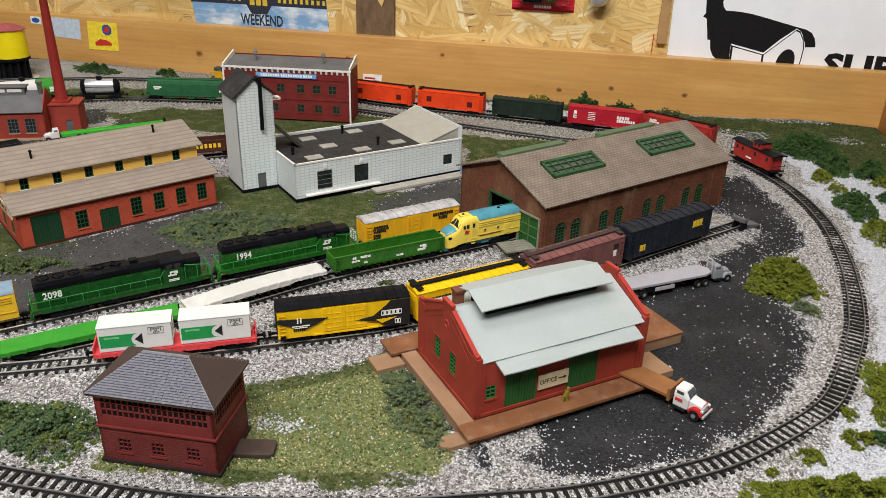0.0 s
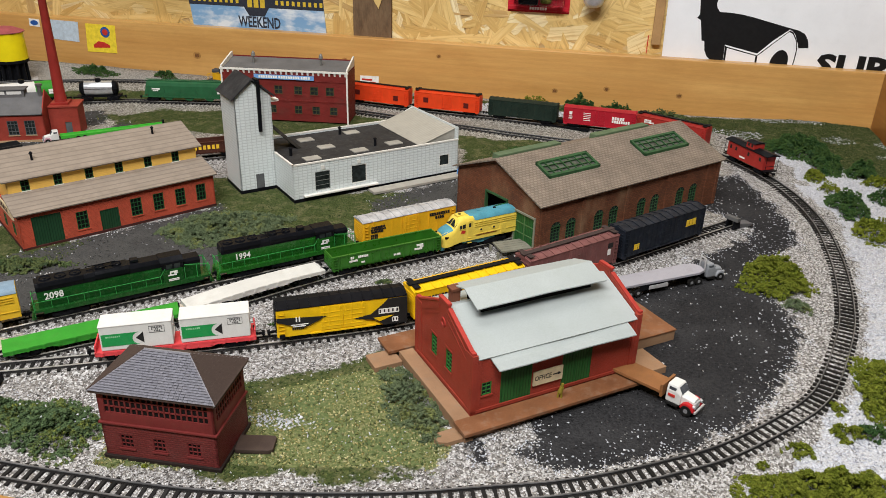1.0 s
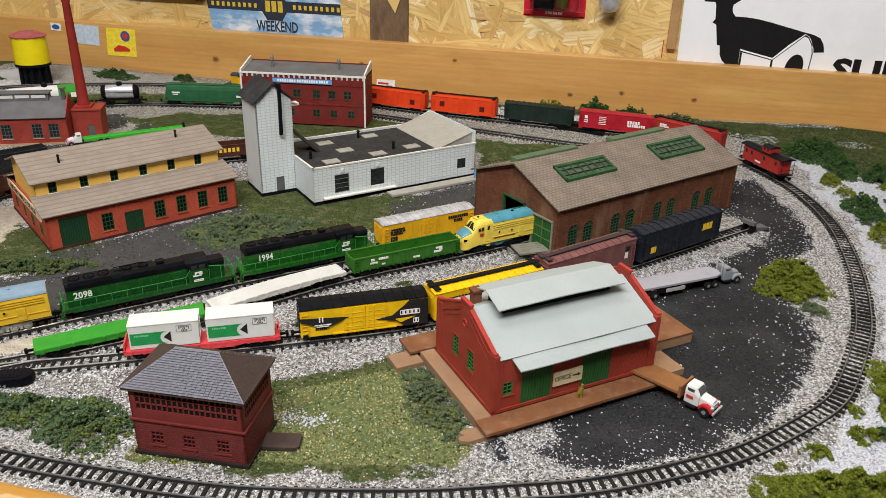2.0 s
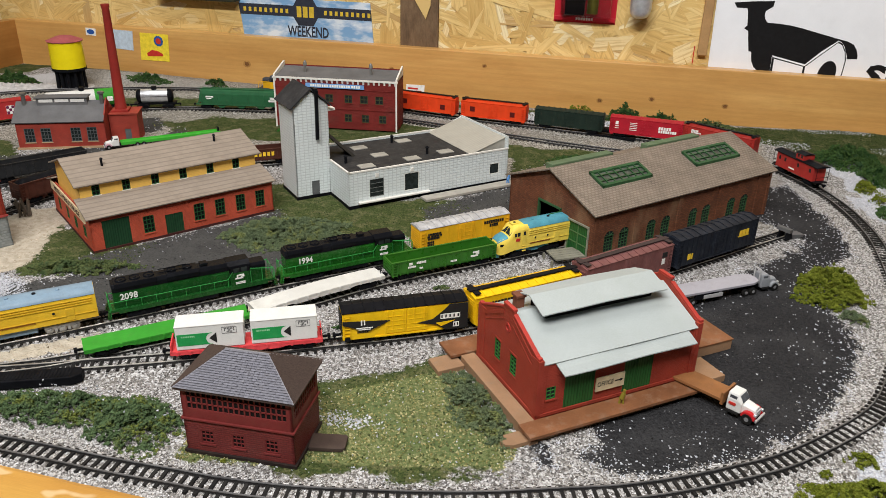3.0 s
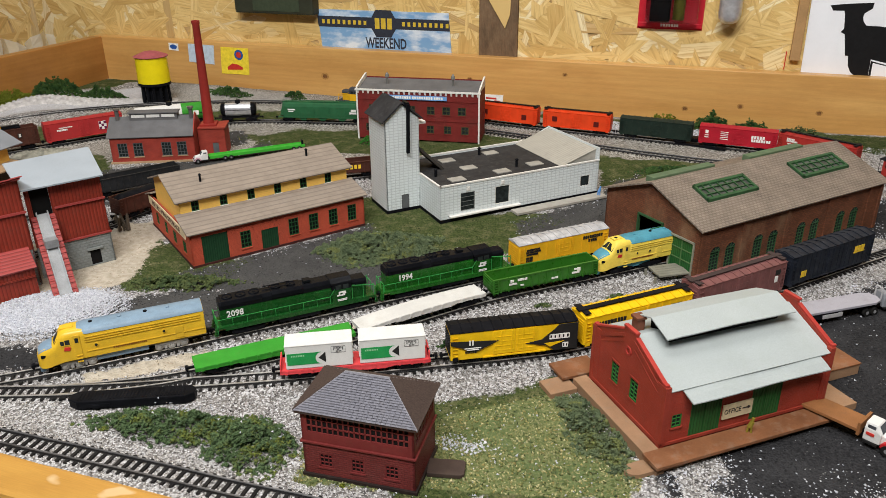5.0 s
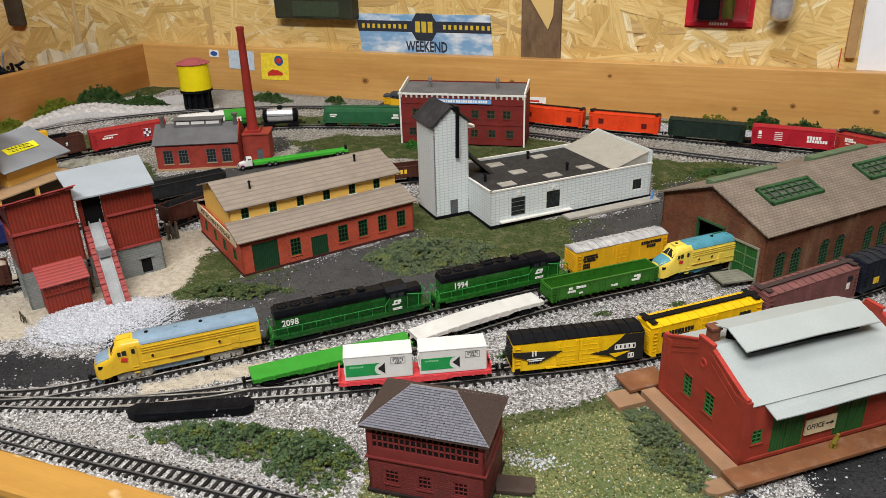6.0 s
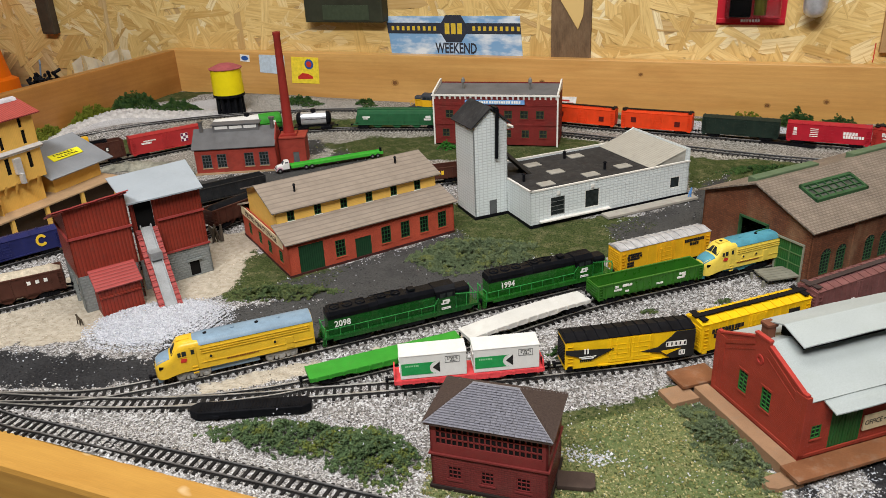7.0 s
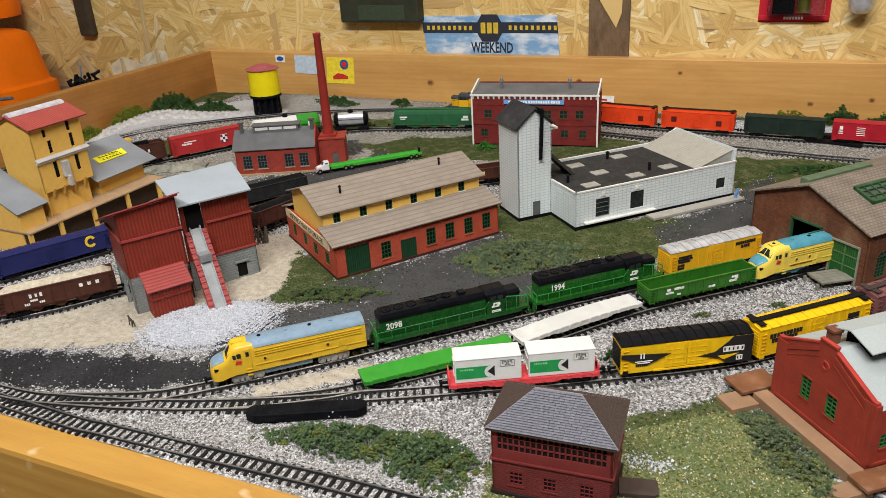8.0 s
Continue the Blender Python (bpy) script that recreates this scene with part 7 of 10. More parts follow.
for a, b in ((p[0], r0), (p[1], r1), (r0, r1), (p[2], r1), (p[3], r0)):
    part("ridge_cap", Shape().rod(a, b, 0.0006, 6), paint("ridge_grey", (0.22, 0.22, 0.24), 0.5) if a is p[0] else bpy.data.materials["ridge_grey"], T)


def slates(a, b, d, e, rows, first, owner=None):
    """Slates on a roof face with eave a-b and ridge e-d, each a thin tile of its own."""
    s = Shape()
    a, b, d, e = (Vector(q) for q in (a, b, d, e))
    nrm = (b - a).cross(e - a).normalized()
    for i in range(rows):
        f0, f1 = i / rows, min(1.0, (i + 1.25) / rows)
        l0, r_0 = a.lerp(e, f0), b.lerp(d, f0)
        l1, r_1 = a.lerp(e, f1), b.lerp(d, f1)
        count = max(2, int((r_0 - l0).length / first))
        for k in range(-1, count + 1):
            u0 = (k + (0.5 if i % 2 else 0.0)) / count
            u1 = u0 + (0.94 if owner is not None else 0.995) / count
            u0, u1 = max(0.0, u0), min(1.0, u1)
            if u1 - u0 < 0.01:
                continue
            lo, hi = 0.0010 + random.uniform(0, 0.0002), 0.0003
            q = [l0.lerp(r_0, u0) + nrm * lo, l0.lerp(r_0, u1) + nrm * lo, l1.lerp(r_1, u1) + nrm * hi, l1.lerp(r_1, u0) + nrm * hi]
            tile = (q + [v - nrm * 0.0006 for v in q], [(0, 1, 2, 3), (0, 4, 5, 1), (1, 5, 6, 2), (3, 7, 4, 0)])
            if owner is None:
                s.add(*tile)
            else:
                part("slate", Shape().add(*tile), SLATE_ONE, owner)
    return s


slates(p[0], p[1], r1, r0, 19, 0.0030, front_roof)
# the other slopes' slates: shade painted as a much darker brown
SHADED_TILE = varied("brown_slate", [(0.056, 0.040, 0.035), (0.058, 0.041, 0.036), (0.060, 0.043, 0.037)], 0.55)
part("slates", slates(p[1], p[2], r1, r1, 15, 0.0034), SHADED_TILE, T, kind="stuff")
part("slates", slates(p[3], p[0], r0, r0, 15, 0.0034), SHADED_TILE, T, kind="stuff")
part("slates", slates(p[2], p[3], r0, r1, 15, 0.0034), SHADED_TILE, T, kind="stuff")
tagged(part("plastic_pad", Shape().prism([(0, 0.0), (0.020, 0), (0.0225, 0.0015), (0.0225, 0.0125), (0.021, 0.0140), (0, 0.0140)], "z", 0, 0.0028), ROOF_BROWN, at=pose(-0.0840, 0.3455, 0.0008, 0, 0, 12), bevel=0.0004), "dark brown plastic pad beside the signal tower", "pad")

# --- brown brick engine house
T = thing("engine_house", "weathered brown brick engine house with shingled roof", "building", 0.0590, 0.6660, 0, 48.0)
LN, DP, H1, HR = 0.258, 0.127, 0.0520, 0.0765
holes = []
for u in (0.0140, 0.0335, 0.0705, 0.0910, 0.1310, 0.1510, 0.1905, 0.2115):
    holes.append((u, u + 0.0118, 0.0060, 0.0260))
facade(T, 0, 0, 0, LN, 0.0, H1, BRICK_BARN, holes)
for h in holes:
    window(T, Matrix(), h, 3, 6, FRAME_MID, BRICK_BARN, arch=True)
for u in (0.0, 0.052, 0.112, 0.172, 0.236, LN - 0.004):
    part("pilaster", Shape().box(u, u + 0.004, -0.0012, 0.0, 0.0, H1 - 0.003), BRICK_BARN, T)
dholes = [(DP - 0.0350, DP - 0.0075, 0.004, 0.0345), (DP - 0.0790, DP - 0.0470, 0.0, 0.0400)]
dside = pose(0, DP, 0, 0, 0, -90)
facade(T, 0, DP, -90, DP, 0.0, H1, BRICK_BARN, dholes, top=[(DP / 2, HR - 0.001)])
d = dholes[0]
leaf = part("door", Shape().box(d[0], d[1], 0.0004, 0.0012, d[2], d[3]), DOOR_MID, T, "closed green double doors", at=dside)
DOOR_EDGE = paint("worn_green_edge", (0.085, 0.17, 0.065), 0.55)
for u in (d[0], (d[0] + d[1]) / 2 - 0.0005, d[1] - 0.001):
    part("stile", Shape().box(u, u + 0.001, -0.0002, 0.0006, d[2], d[3]), DOOR_EDGE, leaf)
for zz in (d[2], d[2] + 0.010, d[2] + 0.020, d[3] - 0.001):
    part("rail", Shape().box(d[0], d[1], -0.0001, 0.0006, zz, zz + 0.001), DOOR_EDGE, leaf)
part("door_surround", Shape().box(d[0] - 0.0014, d[0], -0.0012, 0.0008, d[2], d[3] + 0.0014).box(d[1], d[1] + 0.0014, -0.0012, 0.0008, d[2], d[3] + 0.0014).box(d[0] - 0.0014, d[1] + 0.0014, -0.0014, 0.0008, d[3], d[3] + 0.0016), paint("pale_grey_green", (0.24, 0.25, 0.19), 0.6), T, at=dside)
d = dholes[1]
part("door_frame", Shape().box(d[0] - 0.001, d[0] + 0.0006, -0.0016, 0.0015, d[2], d[3] + 0.001).box(d[1] - 0.0006, d[1] + 0.001, -0.0016, 0.0015, d[2], d[3] + 0.001).box(d[0] - 0.001, d[1] + 0.001, -0.0016, 0.0015, d[3] - 0.0004, d[3] + 0.0014), FRAME_MID, T, at=dside)
part("open_door", Shape().box(d[1] - 0.0010, d[1] + 0.0002, -0.0150, -0.0016, 0.002, d[3] - 0.002), DOOR_MID, T, at=dside)
facade(T, LN, 0, 90, DP, 0.0, H1, BRICK_BARN, top=[(DP / 2, HR - 0.001)])
facade(T, LN, DP, 180, LN, 0.0, H1, BRICK_BARN)
ov = 0.0045
drop = (HR - H1) / (DP / 2) * ov
part("roof", Shape().slab((-ov, -ov, H1 - drop + 0.001), (LN + ov, -ov, H1 - drop + 0.001), (LN + ov, DP / 2, HR + 0.001), (-ov, DP / 2, HR + 0.001), 0.0016), SHINGLE, T, "tan-grey shingle roof", bevel=0.0002)
part("roof", Shape().slab((-ov, DP / 2, HR + 0.001), (LN + ov, DP / 2, HR + 0.001), (LN + ov, DP + ov, H1 - drop + 0.001), (-ov, DP + ov, H1 - drop + 0.001), 0.0016), SHINGLE, T, "tan-grey shingle roof", bevel=0.0002)
slope = (HR - H1) / (DP / 2)


def skylight(u0, u1, y0, y1):
    """Green glazed frame raised off the near roof slope."""
    zt = lambda y: H1 + slope * y + 0.001  # noqa: E731
    lift_ = 0.0028
    s = Shape()
    e = 0.0026
    for a0, a1, b0, b1 in ((u0, u1, y0, y0 + e), (u0, u1, y1 - e, y1), (u0, u0 + e, y0, y1), (u1 - e, u1, y0, y1)):
        s.add([(a0, b0, zt(b0)), (a1, b0, zt(b0)), (a1, b1, zt(b1)), (a0, b1, zt(b1)), (a0, b0, zt(b0) + lift_), (a1, b0, zt(b0) + lift_), (a1, b1, zt(b1) + lift_), (a0, b1, zt(b1) + lift_)], [(3, 2, 1, 0), (4, 5, 6, 7), (0, 1, 5, 4), (1, 2, 6, 5), (2, 3, 7, 6), (3, 0, 4, 7)])
    k = part("skylight", s, FRAME_MID, T, "green skylight frame")
    for i in range(1, 7):
        u = u0 + i * (u1 - u0) / 7
        s = Shape().slab((u - 0.0005, y0, zt(y0) + lift_ - 0.0004), (u + 0.0005, y0, zt(y0) + lift_ - 0.0004), (u + 0.0005, y1, zt(y1) + lift_ - 0.0004), (u - 0.0005, y1, zt(y1) + lift_ - 0.0004), 0.001)
        part("glazing_bar", s, FRAME_MID, k)
    for i in range(1, 3):
        y = y0 + i * (y1 - y0) / 3
        s = Shape().slab((u0, y - 0.0005, zt(y) + lift_ - 0.0004), (u1, y - 0.0005, zt(y) + lift_ - 0.0004), (u1, y + 0.0005, zt(y) + lift_ - 0.0002), (u0, y + 0.0005, zt(y) + lift_ - 0.0002), 0.001)
        part("glazing_bar", s, FRAME_MID, k)
    part("pane", Shape().slab((u0, y0, zt(y0) + 0.0008), (u1, y0, zt(y0) + 0.0008), (u1, y1, zt(y1) + 0.0008), (u0, y1, zt(y1) + 0.0008), 0.0006), pane_glass("skylight_pane", (0.075, 0.085, 0.07), 0.2) if u0 < 0.1 else bpy.data.materials["skylight_pane"], k)


skylight(0.031, 0.098, 0.0250, 0.0462)
skylight(0.163, 0.2325, 0.0250, 0.0472)
for u in (0.009, 0.141):
    part("ridge_vent", Shape().box(u, u + 0.082, DP / 2 + 0.011, DP / 2 + 0.021, HR - 0.0095, HR - 0.0010), paint("dull_green_vent", (0.10, 0.15, 0.085), 0.6) if u < 0.1 else bpy.data.materials["dull_green_vent"], T, "green ridge ventilator", bevel=0.0006)

# --- red freight house with pale roof, docks and awning
T = thing("freight_house", "red brick freight house with pale grey roof", "building", 0.0460, 0.4080, 0, 39.3)
LN, DP, Z0, H1, HP = 0.128, 0.0820, 0.0085, 0.0480, 0.0655
fholes = [(0.0067, 0.0138, 0.0205, 0.0298), (0.0204, 0.0435, Z0, 0.0375), (0.0670, 0.0905, Z0, 0.0375)]
facade(T, 0, 0, 0, LN, Z0 - 0.008, H1, BRICK_FRT, fholes)
FGREEN = paint("freight_window_green", (0.030, 0.16, 0.035), 0.45)
window(T, Matrix(), fholes[0], 2, 3, FGREEN, BRICK_FRT)
for h in fholes[1:]:
    leaf = part("door", Shape().box(h[0], h[1], 0.0004, 0.0012, h[2], h[3]), DOOR_MID, T, "green plank double doors")
    m = (h[0] + h[1]) / 2
    for a, b in ((h[0], m), (m, h[1])):
        part("diagonal_brace", Shape().slab((a + 0.0004, 0.0002, h[2]), (a + 0.0012, 0.0002, h[2]), (b - 0.0004, 0.0002, h[3]), (b - 0.0012, 0.0002, h[3]), 0.0004), DOOR_MID, leaf)
        part("stile", Shape().box(a, a + 0.0007, 0.0, 0.0006, h[2], h[3]), DOOR_MID, leaf)
        part("stile", Shape().box(b - 0.0007, b, 0.0, 0.0006, h[2], h[3]), DOOR_MID, leaf)
ehole = [(DP - 0.0578, DP - 0.0495, 0.0220, 0.0372), (DP - 0.0362, DP - 0.0276, 0.0220, 0.0372)]
es = pose(0, DP, 0, 0, 0, -90)


def gable(u):
    """Stepped gable outline above the eaves, over a wall of length DP."""
    m = DP / 2
    return [(DP, H1 + 0.0035), (DP - 0.003, H1 + 0.0035), (m + 0.007, HP), (m + 0.007, HP + 0.0030), (m - 0.007, HP + 0.0030), (m - 0.007, HP), (0.003, H1 + 0.0035), (0, H1 + 0.0035)]


facade(T, -0.0002, DP, -90, DP, 0.0005, H1, BRICK_FRT, ehole, top=gable(0), thick=0.0018)
RED_TRIM = paint("bright_red_coping", (0.40, 0.045, 0.035), 0.45, 0.1)
for h in ehole:
    window(T, es, h, 2, 5, FGREEN, BRICK_FRT, bar=0.0006)
    part("hood_mould", Shape().box(h[0] - 0.0008, h[1] + 0.0008, -0.0006, 0.0002, h[3], h[3] + 0.0014), BRICK_FRT, T, at=es)
ring = [(0.0034 * math.cos(a * 0.5236), 0.0034 * math.sin(a * 0.5236)) for a in range(12)]
part("round_vent", Shape().loft([[(DP / 2 + r * x, y, 0.0535 + r * zz) for x, zz in ring] for r, y in ((1, 0.0), (1, -0.0009), (0.55, -0.0009), (0.5, 0.0))]), RED_TRIM, T, at=es)
facade(T, LN + 0.0002, 0, 90, DP, 0.0005, H1, BRICK_FRT, top=gable(0), thick=0.0018)
# raised border of the gable: corner pilasters, raking bands and a band at the foot
for u in (0.0, DP - 0.0085):
    part("pilaster", Shape().box(u, u + 0.0085, -0.0007, 0.0002, Z0, H1 + 0.003), BRICK_FRT, T, at=es, bevel=0.0002)
for a, b in (((0.0085, H1 - 0.0010), (DP / 2 - 0.006, HP - 0.0045)), ((DP - 0.0085, H1 - 0.0010), (DP / 2 + 0.006, HP - 0.0045))):
    part("raking_band", Shape().prism([(a[0], a[1]), (b[0], b[1]), (b[0], b[1] + 0.0028), (a[0], a[1] + 0.0028)], "y", -0.0007, 0.0002), BRICK_FRT, T, at=es)
    part("string_course", Shape().prism([(a[0], a[1] - 0.0040), (b[0], b[1] - 0.0040), (b[0], b[1] - 0.0032), (a[0], a[1] - 0.0032)], "y", -0.0005, 0.0002), BRICK_FRT, T, at=es)
for u in (0.0, LN - 0.0055):
    part("pilaster", Shape().box(u, u + 0.0055, -0.0007, 0.0002, Z0, H1), BRICK_FRT, T, bevel=0.0002)
facade(T, LN, DP, 180, LN, 0.0005, H1, BRICK_FRT)
for gx_ in (-0.0008, LN - 0.0012):
    g_ = gable(0)
    for (ua, za), (ub, zb) in zip(g_, g_[1:]):
        if abs(ua - ub) > 0.001:
            part("coping", Shape().add([(gx_, DP - ua, za), (gx_ + 0.003, DP - ua, za), (gx_ + 0.003, DP - ub, zb), (gx_, DP - ub, zb), (gx_, DP - ua, za + 0.0016), (gx_ + 0.003, DP - ua, za + 0.0016), (gx_ + 0.003, DP - ub, zb + 0.0016), (gx_, DP - ub, zb + 0.0016)], [(3, 2, 1, 0), (4, 5, 6, 7), (0, 1, 5, 4), (1, 2, 6, 5), (2, 3, 7, 6), (3, 0, 4, 7)]), RED_TRIM, T, bevel=0.0003)
for u, v in ((-0.001, -0.001), (LN - 0.003, -0.001), (-0.001, DP - 0.003), (LN - 0.003, DP - 0.003)):
    part("corner_pier", Shape().box(u, u + 0.004, v, v + 0.004, 0.0005, H1 + 0.0034), BRICK_FRT, T, bevel=0.0003)
part("base_course", Shape().box(-0.0010, LN + 0.001, -0.0010, 0.0, Z0, Z0 + 0.0022).box(-0.0010, 0.0, -0.001, DP, Z0, Z0 + 0.0022), BRICK_FRT, T)
part("roof", Shape().slab((0.0018, -0.001, H1 + 0.0003), (LN - 0.0018, -0.001, H1 + 0.0003), (LN - 0.0018, DP / 2, HP - 0.001), (0.0018, DP / 2, HP - 0.001), 0.0010), GREY_SHEET, T, "pale grey sheet roof")
part("roof", Shape().slab((0.0018, DP / 2, HP - 0.001), (LN - 0.0018, DP / 2, HP - 0.001), (LN - 0.0018, DP + 0.002, H1 - 0.0005), (0.0018, DP + 0.002, H1 - 0.0005), 0.0010), GREY_SHEET, T, "pale grey sheet roof")
# near-black block that paints the shadow below the raised ridge sheet
part("monitor", Shape().box(0.022, 0.108, DP / 2 - 0.010, DP / 2 + 0.010, HP - 0.010, HP + 0.0050), INSIDE_SHADE, T)
xs = [0.014 + i * 0.010 for i in range(11)]
curl = lambda i: 0.0003 * math.sin(i * 0.9) + (0.0006 if i in (0, 10) else 0)  # noqa: E731
for sgn_ in (-1, 1):
    rows = [[(x, DP / 2 + sgn_ * t_ * 0.0185, HP + 0.0095 - 0.0055 * t_ - curl(i) * t_) for t_ in (0.0, 0.5, 1.0)] for i, x in enumerate(xs)]
    rows = [[*r, *[(q[0], q[1], q[2] - 0.0008) for q in reversed(r)]] for r in rows]
    part("monitor_roof", Shape().loft(rows), GREY_SHEET, T, "loose pale grey sheet over the ridge")
rows = []
for i in range(12):
    x = 0.0118 + i * (0.1050 / 11)
    wv = 0.0004 * math.sin(i * 0.7)
    r = [(x, 0.0004, 0.0476 + wv), (x + 0.0008, -0.0044, 0.0452 + wv), (x + 0.0016, -0.0092, 0.0428 - wv)]
    rows.append([*r, *[(q[0], q[1], q[2] - 0.0008) for q in reversed(r)]])
part("awning", Shape().loft(rows), GREY_SHEET, T, "wavy pale grey awning sheet")
part("chimney", Shape().box(0.010, 0.016, DP / 2 + 0.008, DP / 2 + 0.014, HP - 0.010, HP + 0.0036).box(0.0092, 0.0168, DP / 2 + 0.0072, DP / 2 + 0.0148, HP + 0.0036, HP + 0.0056), paint("brown_chimney", (0.16, 0.06, 0.035), 0.6), T, bevel=0.0003)
sg = part("office_sign", Shape().box(0.0442, 0.0668, -0.0016, -0.0006, 0.0175, 0.0280), CREAM, T, "cream sign with black letters and arrow")
lettering("OFFICE", 0.0052, MARK_K, sg, pose(0.0515, -0.0017, 0.0228, 90, 0, 0), squeeze=0.78)
part("arrow", Shape().prism([(0.0592, 0.0225), (0.0632, 0.0225), (0.0632, 0.0216), (0.0655, 0.0229), (0.0632, 0.0242), (0.0632, 0.0233), (0.0592, 0.0233)], "y", -0.0018, -0.0015), MARK_K, sg)
part("gable_dock", Shape().box(-0.0120, -0.0010, -0.006, DP + 0.004, 0.0, 0.0078), PALE_BRICK, T, "tan brick dock along the gable", bevel=0.0004)
part("front_dock", Shape().box(-0.0130, LN + 0.002, -0.0165, -0.0012, 0.0058, 0.0082), DOCK, T, "brown plank dock", bevel=0.0003)
part("dock_footing", Shape().prism([(-0.0285, -0.0060), (-0.0270, -0.0098), (-0.0225, -0.0125), (0.010, -0.0125), (0.010, -0.0012), (-0.0250, -0.0012)], "z", 0.0, 0.0030).box(0.010, LN - 0.006, -0.0115, -0.0012, 0.0, 0.0040), PALE_BRICK, T)
s = Shape()
for i in range(4):
    s.box(-0.0115, -0.0055, -0.0065 - 0.0018 * (i + 1), -0.006 - 0.0018 * i + 0.0005, 0.0, 0.0070 - 0.0015 * i)
part("steps", s, PALE_BRICK, T)
part("rear_dock", Shape().box(LN + 0.001, LN + 0.062, 0.026, 0.084, 0.0, 0.0085), PALE_BRICK, T, "tan brick dock at the far gable", bevel=0.0004)
part("rear_dock_top", Shape().box(LN + 0.0005, LN + 0.0625, 0.0255, 0.0845, 0.0085, 0.0095), DOCK, T)
part("low_dock", Shape().box(LN + 0.001, LN + 0.026, -0.006, 0.020, 0.0, 0.0055), PALE_BRICK, T, bevel=0.0004)
part("track_dock", Shape().box(-0.019, 0.0125, 0.0880, 0.1090, 0.0055, 0.0078), DOCK, T, "loose brown dock plate", bevel=0.0003)
part("track_dock_footing", Shape().box(-0.0335, -0.0125, 0.0780, 0.0960, 0.0, 0.0042), PALE_BRICK, T, bevel=0.0004)

# --- red mine with grey roof, chute and stone base
T = thing("mine_tipple", "red sided mine building on grey stone base", "building", -0.533, 0.434, 0, 57)
facade(T, 0, 0, 0, 0.052, 0, 0.035, STONE, name="stone_wall")
facade(T, 0, 0.060, -90, 0.060, 0, 0.035, STONE, [(0.010, 0.048, 0.0, 0.029)], name="stone_wall")
# near-black sheet painting the shade within the stone opening
part("stone_opening", Shape().box(0.006, 0.008, 0.003, 0.057, 0.0, 0.033), INSIDE_SHADE, T)
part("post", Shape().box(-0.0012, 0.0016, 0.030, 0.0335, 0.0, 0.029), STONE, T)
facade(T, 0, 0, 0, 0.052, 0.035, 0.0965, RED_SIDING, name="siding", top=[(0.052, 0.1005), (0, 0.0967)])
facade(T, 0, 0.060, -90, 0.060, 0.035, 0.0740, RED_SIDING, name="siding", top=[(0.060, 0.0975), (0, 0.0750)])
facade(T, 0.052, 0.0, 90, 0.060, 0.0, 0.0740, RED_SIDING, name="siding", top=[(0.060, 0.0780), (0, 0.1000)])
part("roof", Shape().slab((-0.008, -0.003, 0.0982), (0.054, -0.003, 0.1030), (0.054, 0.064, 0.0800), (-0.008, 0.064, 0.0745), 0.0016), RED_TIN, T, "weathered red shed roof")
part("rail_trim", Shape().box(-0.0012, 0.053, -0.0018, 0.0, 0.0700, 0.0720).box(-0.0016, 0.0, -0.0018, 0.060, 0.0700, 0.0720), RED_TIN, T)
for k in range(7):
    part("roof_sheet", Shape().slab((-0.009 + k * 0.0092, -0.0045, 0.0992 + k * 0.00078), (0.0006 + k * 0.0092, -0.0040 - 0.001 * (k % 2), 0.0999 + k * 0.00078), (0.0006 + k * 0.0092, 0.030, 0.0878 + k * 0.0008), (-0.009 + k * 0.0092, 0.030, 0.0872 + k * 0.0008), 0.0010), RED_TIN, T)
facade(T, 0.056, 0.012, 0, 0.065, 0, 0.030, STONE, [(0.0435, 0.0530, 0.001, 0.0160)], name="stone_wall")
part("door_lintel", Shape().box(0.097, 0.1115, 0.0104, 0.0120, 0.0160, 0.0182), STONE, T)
# shade of the doorway as a near-black sheet
part("doorway", Shape().box(0.0995, 0.109, 0.0128, 0.0134, 0.0, 0.016), INSIDE_SHADE, T)
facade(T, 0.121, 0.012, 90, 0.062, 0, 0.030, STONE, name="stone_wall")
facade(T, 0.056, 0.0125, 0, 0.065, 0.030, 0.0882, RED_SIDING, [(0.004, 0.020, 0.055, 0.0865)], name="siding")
# near-black sheet for the unlit depth of the loading opening
part("loading_opening", Shape().box(0.060, 0.076, 0.0145, 0.0155, 0.055, 0.0865), INSIDE_SHADE, T)
facade(T, 0.1205, 0.012, 90, 0.062, 0.030, 0.0850, RED_SIDING, name="siding", top=[(0.062, 0.0955), (0, 0.0882)])
part("rail_trim", Shape().box(0.078, 0.122, 0.0105, 0.0125, 0.0640, 0.0658), RED_TIN, T)
part("rail_trim", Shape().box(0.078, 0.122, 0.0105, 0.0125, 0.0300, 0.0316), RED_TIN, T)
part("grey_roof", Shape().slab((0.052, 0.004, 0.0890), (0.1225, 0.004, 0.0890), (0.130, 0.072, 0.0985), (0.053, 0.072, 0.0965), 0.0014), BLUE_SHEET, T, "cool grey sheet roof")
shed = part("lean_to", Shape().box(0.010, 0.046, -0.018, 0.0, 0.0, 0.0270), RED_SIDING, T, "small red lean-to shed")
part("lean_to_roof", Shape().slab((0.008, -0.021, 0.0265), (0.048, -0.021, 0.0265), (0.048, 0.001, 0.0395), (0.008, 0.001, 0.0395), 0.0014), RED_TIN, shed)
part("lean_to_trim", Shape().box(0.010, 0.046, -0.0192, -0.018, 0.0170, 0.0184), RED_SIDING, shed)
top_, bot_ = Vector((0.066, 0.012, 0.060)), Vector((0.061, -0.047, 0.002))
